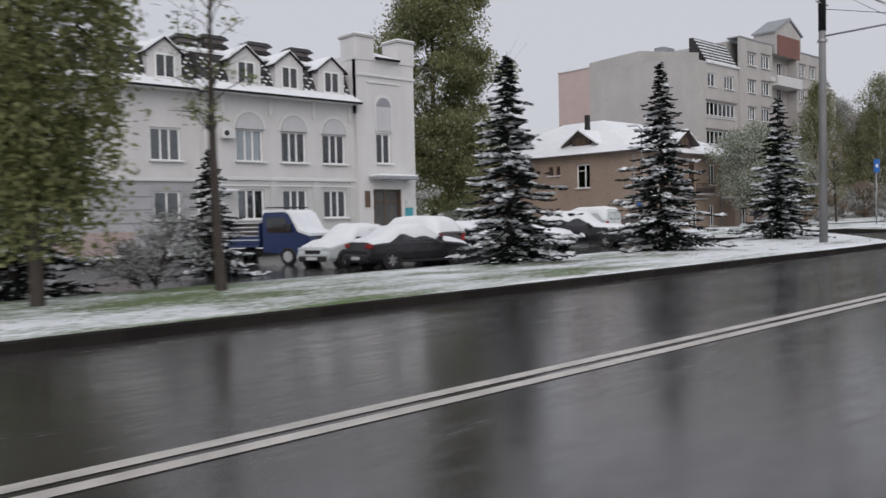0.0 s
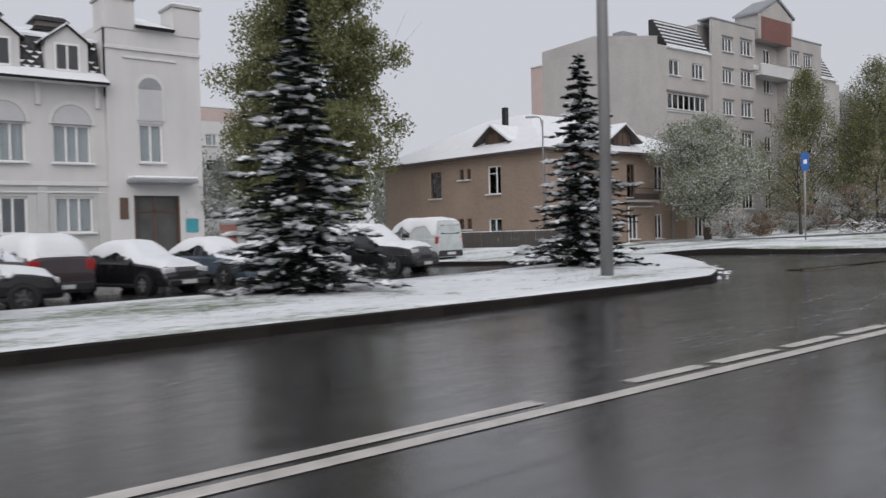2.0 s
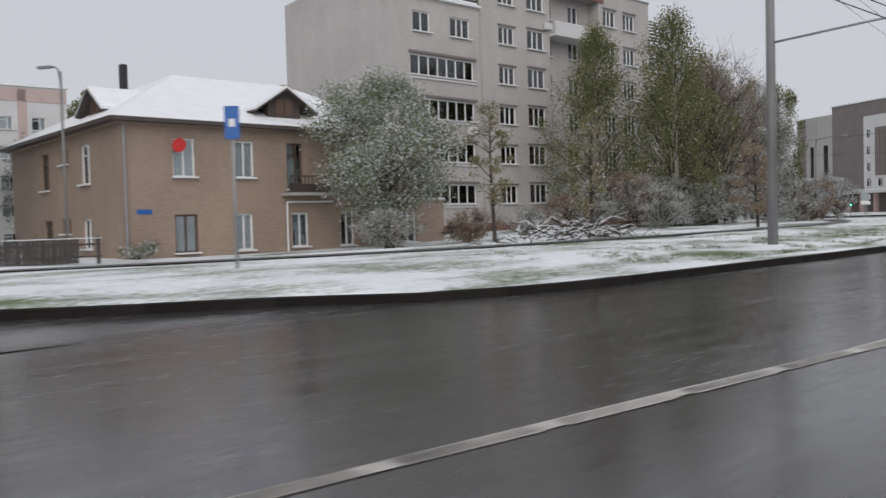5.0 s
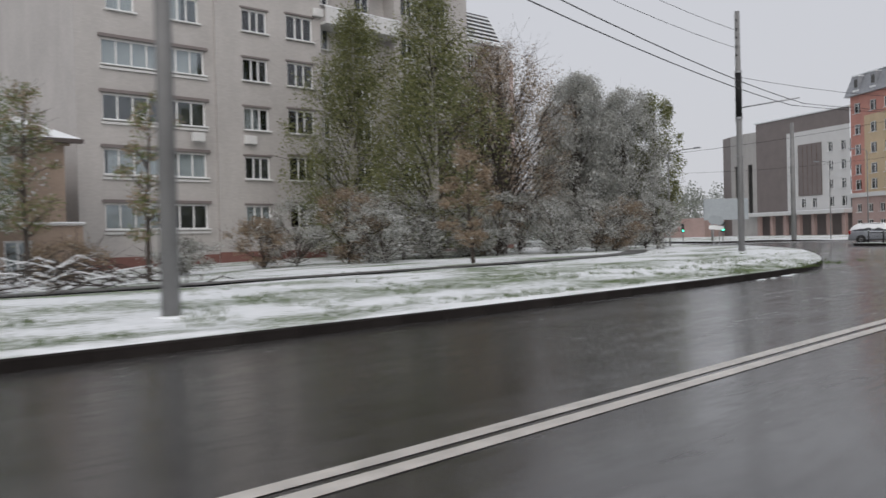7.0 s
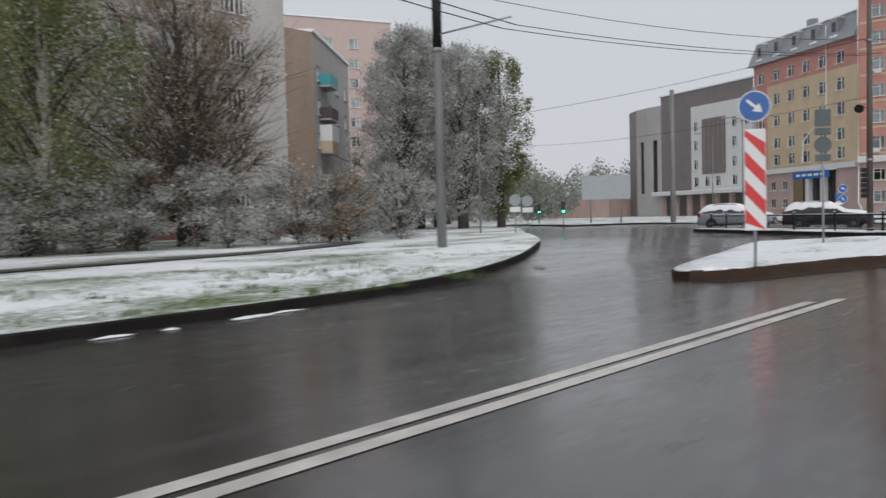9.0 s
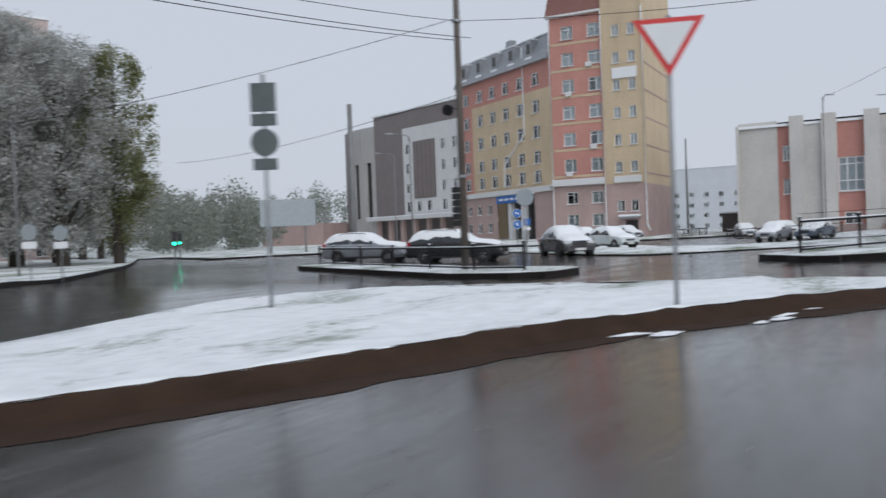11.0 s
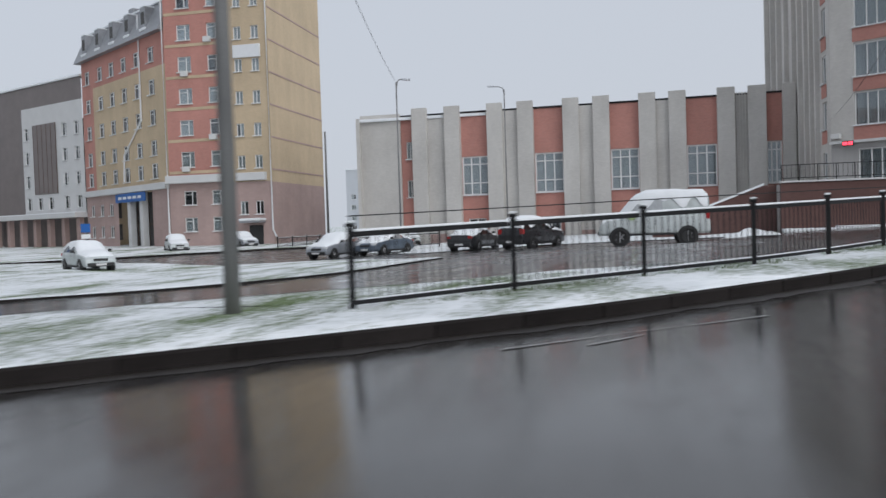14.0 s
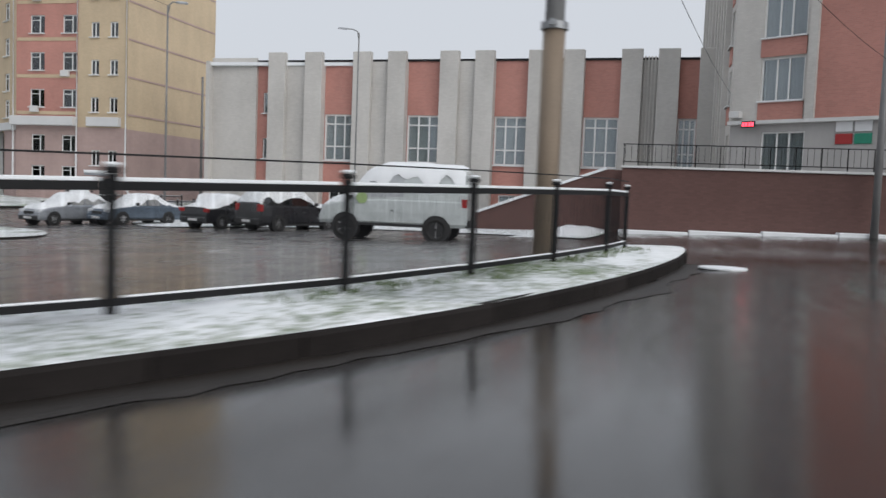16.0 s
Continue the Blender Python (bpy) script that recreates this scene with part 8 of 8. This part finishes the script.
def vehicle(kind, x, y, yaw, paint, label, snow=1.0, z=None, wheel_r=0.31, name="car", category="car", group="parked cars", arch=True, roof_bars=False):
    L, W, st = SHAPES[kind]
    base = thing(name, label, category, group, at=pose(x, y, ground_z(x, y) + 0.005 if z is None else z, 0, 0, yaw))
    lo = 0.24 if kind != "minibus" else 0.5
    def section(f):
        i = max(0, min(len(st) - 2, sum(1 for q in st if q[0] <= f) - 1))
        a, b = st[i], st[i + 1]
        t = min(1, max(0, (f - a[0]) / (b[0] - a[0])))
        belt, top, tw = (a[k] + (b[k] - a[k]) * t for k in (1, 2, 3))
        w = W * (1 - 0.11 * abs(2 * f - 1) ** 5)
        return belt, top, tw * w, w
    def ring(f, out=0.0):
        belt, top, tw, w = section(f)
        half = [(w * 0.9, lo), (w * 0.985, lo + 0.12), (w, (lo + belt) / 2), (w * 0.985, belt - 0.05), (w * 0.95, belt), (tw, max(belt + 0.01, top - 0.07)), (tw * 0.82, top - 0.012), (tw * 0.4, top + 0.01)]
        return [(yy, zz) for yy, zz in half] + [(-yy, zz) for yy, zz in half[::-1]]
    fs = sorted({q[0] for q in st} | {0.05, 0.22, 0.47, 0.62, 0.78, 0.92})
    bm = bmesh.new()
    rows = [[bm.verts.new(((f - 0.5) * L, yy, zz)) for yy, zz in ring(f)] for f in fs]
    for a, b in zip(rows, rows[1:]):
        for i in range(len(a)):
            bm.faces.new((a[i], b[i], b[(i + 1) % len(a)], a[(i + 1) % len(a)]))
    bm.faces.new(rows[0])
    bm.faces.new(rows[-1][::-1])
    bmesh.ops.recalc_face_normals(bm, faces=bm.faces[:])
    body = part("body", bm, M[paint], base, smooth=False)
    # side windows, two a side
    cab = [q for q in st if q[2] - q[1] > 0.25]
    f0, f1 = cab[0][0] + 0.02, cab[-1][0] + 0.1
    mid = f0 + (f1 - f0) * 0.52
    for sd in (-1, 1):
        for fa, fb in ((f0, mid - 0.008), (mid + 0.008, f1)):
            if kind in ("van", "minibus") and fa == f0:
                continue
            bm = bmesh.new()
            lower, upper = [], []
            for k in range(4):
                f = fa + (fb - fa) * k / 3
                belt, top, tw, w = section(f)
                y0, z0, y1, z1 = w * 0.95, belt, tw, max(belt + 0.01, top - 0.07)
                pt = lambda u: (y0 + (y1 - y0) * u + 0.012, z0 + (z1 - z0) * u)
                lower.append(((f - 0.5) * L, *pt(0.08)))
                upper.append(((f - 0.5) * L, *pt(0.86)))
            va = [bm.verts.new((a, sd * b, c)) for a, b, c in lower]
            vb = [bm.verts.new((a, sd * b, c)) for a, b, c in upper]
            for k in range(3):
                bm.faces.new((va[k], va[k + 1], vb[k + 1], vb[k]))
            part("side_window", bm, M["pale_pane" if kind == "minibus" else "car_glass"], body)
        part("door_handle", bevelled([(-0.1, 0.04, sd * (W + 0.002) - 0.015, sd * (W + 0.002) + 0.015, 0.78 if kind != "minibus" else 1.0, 0.81 if kind != "minibus" else 1.03)], 0.006), M["trim_black"], body)
        mf = cab[-1][0] + 0.1
        mz = section(mf)[0] + 0.06
        part("mirror", bevelled([((mf - 0.5) * L - 0.06, (mf - 0.5) * L + 0.08, sd * (W + 0.1) - 0.09, sd * (W + 0.1) + 0.09, mz, mz + 0.14)], 0.03), M["trim_black"], body)
        part("sill", bevelled([(-L * 0.27, L * 0.27, sd * W * 0.97 - 0.03, sd * W * 0.97 + 0.03, lo - 0.03, lo + 0.07)], 0.015), M["trim_black"], body)
        bt = section(0.955)[0]
        part("headlamp", bevelled([(L * 0.425, L * 0.487, sd * W * 0.66 - 0.2, sd * W * 0.66 + 0.2, bt - 0.15, bt + 0.01)], 0.03), M["lamp_clear"], body)
        tb = section(0.015)[0]
        hh = 0.16 if kind in ("saloon", "hatch") else 0.3
        part("tail_lamp", bevelled([(-L * 0.497, -L * 0.46, sd * W * 0.78 - 0.13, sd * W * 0.78 + 0.13, tb - 0.05 - hh * 0.5, tb - 0.05 + hh * 0.5)], 0.02), M["lamp_red"], body)
        for f in (0.2, 0.81):
            xx = (f - 0.5) * L
            bm = bmesh.new()
            disc(bm, (xx, sd * (W - 0.25), wheel_r), wheel_r * 1.17, sd * 0.262, 22, "y")
            part("wheel_arch", bm, M["trim_black"], body)
            wheel(base, xx, sd * (W - 0.075), wheel_r, 0.2, sd)
    # grille, bumpers, plates without characters
    part("grille", bevelled([(L * 0.482, L * 0.5, -W * 0.42, W * 0.42, 0.5, 0.66)], 0.015), M["trim_black"], body)
    part("front_bumper", bevelled([(L * 0.475, L * 0.51, -W * 0.8, W * 0.8, lo, lo + 0.2)], 0.04), M["trim_black" if kind != "saloon" else paint], body)
    part("rear_bumper", bevelled([(-L * 0.51, -L * 0.475, -W * 0.86, W * 0.86, lo + 0.02, lo + 0.28)], 0.04), M["trim_black" if kind != "saloon" else paint], body)
    part("plate", bevelled([(L * 0.51, L * 0.514, -0.26, 0.26, lo + 0.06, lo + 0.17)], 0.003), M["plate"], body)
    part("plate", bevelled([(-L * 0.514, -L * 0.51, -0.26, 0.26, lo + 0.1, lo + 0.21)], 0.003), M["plate"], body)
    for nm, fa, fb in (("windscreen", cab[-1][0] + 0.015, st[st.index(cab[-1]) + 1][0] - 0.01), ("rear_window", st[st.index(cab[0]) - 1][0] + 0.01, cab[0][0] - 0.004)):
        bm = bmesh.new()
        vs = [bm.verts.new(((f - 0.5) * L, sg * section(f)[2] * 0.8, section(f)[1] + 0.022)) for f, sg in ((fa, -1), (fb, -1), (fb, 1), (fa, 1))]
        bm.faces.new(vs)
        bmesh.ops.recalc_face_normals(bm, faces=bm.faces[:])
        part(nm, bm, M["car_glass"], body)
    if roof_bars:
        for sd in (-1, 1):
            bm = bmesh.new()
            tube(bm, [(-L * 0.3, sd * W * 0.72, section(0.2)[1]), (-L * 0.25, sd * W * 0.72, section(0.25)[1] + 0.07), (0.05, sd * W * 0.72, section(0.5)[1] + 0.07), (0.15, sd * W * 0.72, section(0.5)[1])], 0.018, 6)
            part("roof_rail", bm, M["trim_black"], body)
    # the load of wet snow, thicker in the middle, ragged at its edges
    rg = random.Random(int(x * 10 + y))
    if snow > 0:
        bm = bmesh.new()
        fa, fb = 0.02, 0.965
        rows = []
        for k in range(31):
            f = fa + (fb - fa) * k / 30
            belt, top, tw, w = section(f)
            row = []
            for u in (-1.3, -1, -0.75, -0.5, -0.25, 0, 0.25, 0.5, 0.75, 1, 1.3):
                end = k in (0, 30)
                if abs(u) > 1:
                    drop = min(0.9, max(0.12, 0.34 + 0.5 * noise.noise((f * 9, u, x)))) * (top - belt)
                    yy = math.copysign(tw + (w * 0.95 - tw) * drop / max(top - belt, 0.05) + 0.035, u)
                    row.append(bm.verts.new(((f - 0.5) * L, yy, top - 0.09 - max(drop, 0))))
                    continue
                side = abs(u) == 1
                yy = u * tw * (1.03 if side else 0.97) * (1 + 0.025 * rg.uniform(-1, 1))
                thick = (0.0 if end else 0.095 + 0.045 * noise.noise((f * 7, u * 2.2, x))) * snow
                row.append(bm.verts.new(((f - 0.5) * L, yy, top - 0.03 + 0.02 * rg.uniform(-1, 1) if side else top + 0.012 + thick * (0.72 if abs(u) == 0.75 else 1.0))))
            rows.append(row)
        for a, b in zip(rows, rows[1:]):
            for j in range(10):
                bm.faces.new((a[j], a[j + 1], b[j + 1], b[j]))
        bmesh.ops.recalc_face_normals(bm, faces=bm.faces[:])
        part("snow_cap", bm, M["snow"], base, "wet snow over bonnet, glass and roof", smooth=True)
    return base


# a small flatbed truck with a blue cab
tk = thing("flatbed_truck", "blue flatbed truck with planked sides and a snow-covered cab", "truck", at=pose(17.9, 30.2, ground_z(17.6, 28.5) + 0.005, 0, 0, -68))
part("chassis", bevelled([(-2.6, 2.4, -0.45, 0.45, 0.42, 0.62)], 0.03), M["trim_black"], tk)
bed = part("bed", bevelled([(-2.35, 0.4, -1.0, 1.0, 0.72, 0.86)], 0.02), M["blue_paint"], tk)
for sd in (-1, 1):
    for k in range(5):
        part("side_board", bevelled([(-2.35, 0.4, sd * 1.0 - 0.02, sd * 1.0 + 0.02, 0.87 + 0.17 * k, 1.0 + 0.17 * k)], 0.01), M["blue_paint" if k < 2 else "dark_wood"], bed)
        part("board_snow", bevelled([(-2.33, 0.38, sd * 1.0 - 0.022, sd * 1.0 + 0.022, 1.001 + 0.17 * k, 1.022 + 0.17 * k)], 0.006), M["snow"], bed)
for xx in (-2.37, 0.38):
    part("end_board", bevelled([(xx, xx + 0.04, -0.97, 0.97, 0.87, 1.7)], 0.01), M["blue_paint"], bed)
part("snow_load", bevelled([(-2.3, 0.36, -0.96, 0.96, 0.87, 1.02)], 0.05, 2), M["snow"], tk, "snow lying in the bed")
bm = bmesh.new()
profile(bm, [(0.5, 0.5), (0.5, 2.0), (0.6, 2.1), (1.6, 2.1), (1.78, 2.0), (2.2, 1.3), (2.75, 1.14), (2.82, 0.9), (2.82, 0.45), (2.3, 0.4)], -0.92, 0.92, "y")
bmesh.ops.bevel(bm, geom=bm.edges[:], offset=0.05, segments=2, affect="EDGES", clamp_overlap=True)
cabp = part("cab", bm, M["blue_paint"], tk)
for sd in (-1, 1):
    bm = bmesh.new()
    profile(bm, [(0.75, 1.3), (0.75, 1.9), (1.62, 1.9), (2.0, 1.3)], sd * 0.925, sd * 0.935, "y")
    part("side_window", bm, M["car_glass"], cabp)
    for xx in (-1.5, 1.75):
        wheel(tk, xx, sd * 0.86, 0.36, 0.22, sd)
    part("headlamp", bevelled([(2.76, 2.84, sd * 0.66 - 0.15, sd * 0.66 + 0.15, 0.82, 0.98)], 0.03), M["lamp_clear"], cabp)
    part("mirror", bevelled([(1.85, 2.0, sd * 1.08 - 0.1, sd * 1.08 + 0.1, 1.35, 1.65)], 0.03), M["trim_black"], cabp)
part("front_bumper", bevelled([(2.76, 2.9, -0.92, 0.92, 0.4, 0.62)], 0.04), M["trim_black"], tk)
bm = bmesh.new()
profile(bm, [(0.55, 2.105), (0.58, 2.2), (1.62, 2.2), (1.86, 2.06), (2.26, 1.42), (2.74, 1.26), (2.76, 1.15), (2.21, 1.315), (1.8, 2.015), (1.62, 2.105)], -0.9, 0.9, "y")
part("snow_cap", bm, M["snow"], tk, "thick snow on the cab and windscreen")
for xx in (0.7, 1.1, 1.5):
    bar("rack_bar", tk, (xx, -0.85, 2.3), (xx, 0.85, 2.3), 0.025, "trim_black")

vehicle("saloon", 19.4, 22.8, -6, "black_paint", "black saloon with red tail lamps under wet snow")
vehicle("hatch", 18.9, 25.9, 195, "white_paint", "small pale car almost hidden under snow")
vehicle("offroader", 21.6, 25.6, 100, "brown_paint", "dark red estate car with a snow-covered roof")
vehicle("saloon", 24.5, 25.2, -72, "black_paint", "dark saloon with a thick cover of snow on bonnet and glass")
vehicle("saloon", 27.8, 27.2, -72, "slate_paint", "grey saloon covered with snow")
vehicle("hatch", 30.6, 26.8, -72, "silver_paint", "pale hatchback covered with snow")
vehicle("offroader", 33.5, 26.0, -70, "black_paint", "black offroader with snow on bonnet and windscreen")
vehicle("van", 38.3, 29.8, 98, "white_paint", "small white panel van with snow on its roof", category="van", name="panel_van")
# waiting at the narrow island and coming through the junction
vehicle("estate", 127.2, 17.4, -80, "black_paint", "black estate car with snow on roof and bonnet", 0.8, group="cars at the junction", roof_bars=True)
vehicle("estate", 129.0, 23.6, -82, "silver_paint", "silver estate car under snow waiting at the island", group="cars at the junction", roof_bars=True)
vehicle("saloon", 131.9, 13.6, -143, "black_paint", "black saloon with snow on its roof and bonnet", group="cars at the junction")
vehicle("hatch", 150.3, 16.3, -128, "white_paint", "small pale car covered with snow", group="cars at the junction")
# the car park by the hall
LOT = "cars in the car park"
vehicle("hatch", 161.3, 6.5, 166, "silver_paint", "pale hatchback with snow on bonnet and roof", group=LOT)
vehicle("saloon", 162.8, 3.6, 162, "slate_paint", "grey saloon with snow on bonnet and roof", group=LOT)
vehicle("saloon", 160.8, -2.6, -14, "black_paint", "black saloon with snow on its boot and roof", group=LOT)
vehicle("offroader", 159.6, -6.2, -26, "black_paint", "black offroader with thick snow on its roof", 1.4, group=LOT)
vehicle("minibus", 154.0, -12.8, 92, "white_paint", "white high-roofed minibus with a lime round mark on its side", wheel_r=0.42, name="minibus", category="van", group=LOT)
for i, (cx, cy, pt) in enumerate(((184, 11.5, "silver_paint"), (183.5, 7.5, "white_paint"), (178, 27, "white_paint"), (186, 24.5, "silver_paint"))):
    vehicle("hatch", cx, cy, 200 + 9 * i, pt, "far parked car covered with snow", group="far parked cars")
# the lime mark on the minibus
bus = bpy.data.objects["minibus"]
bm = bmesh.new()
disc(bm, (1.05, 0.972, 1.42), 0.2, 0.012, 20, "y")
ob = part("side_mark", bm, M["lime"], bus, "round lime mark")
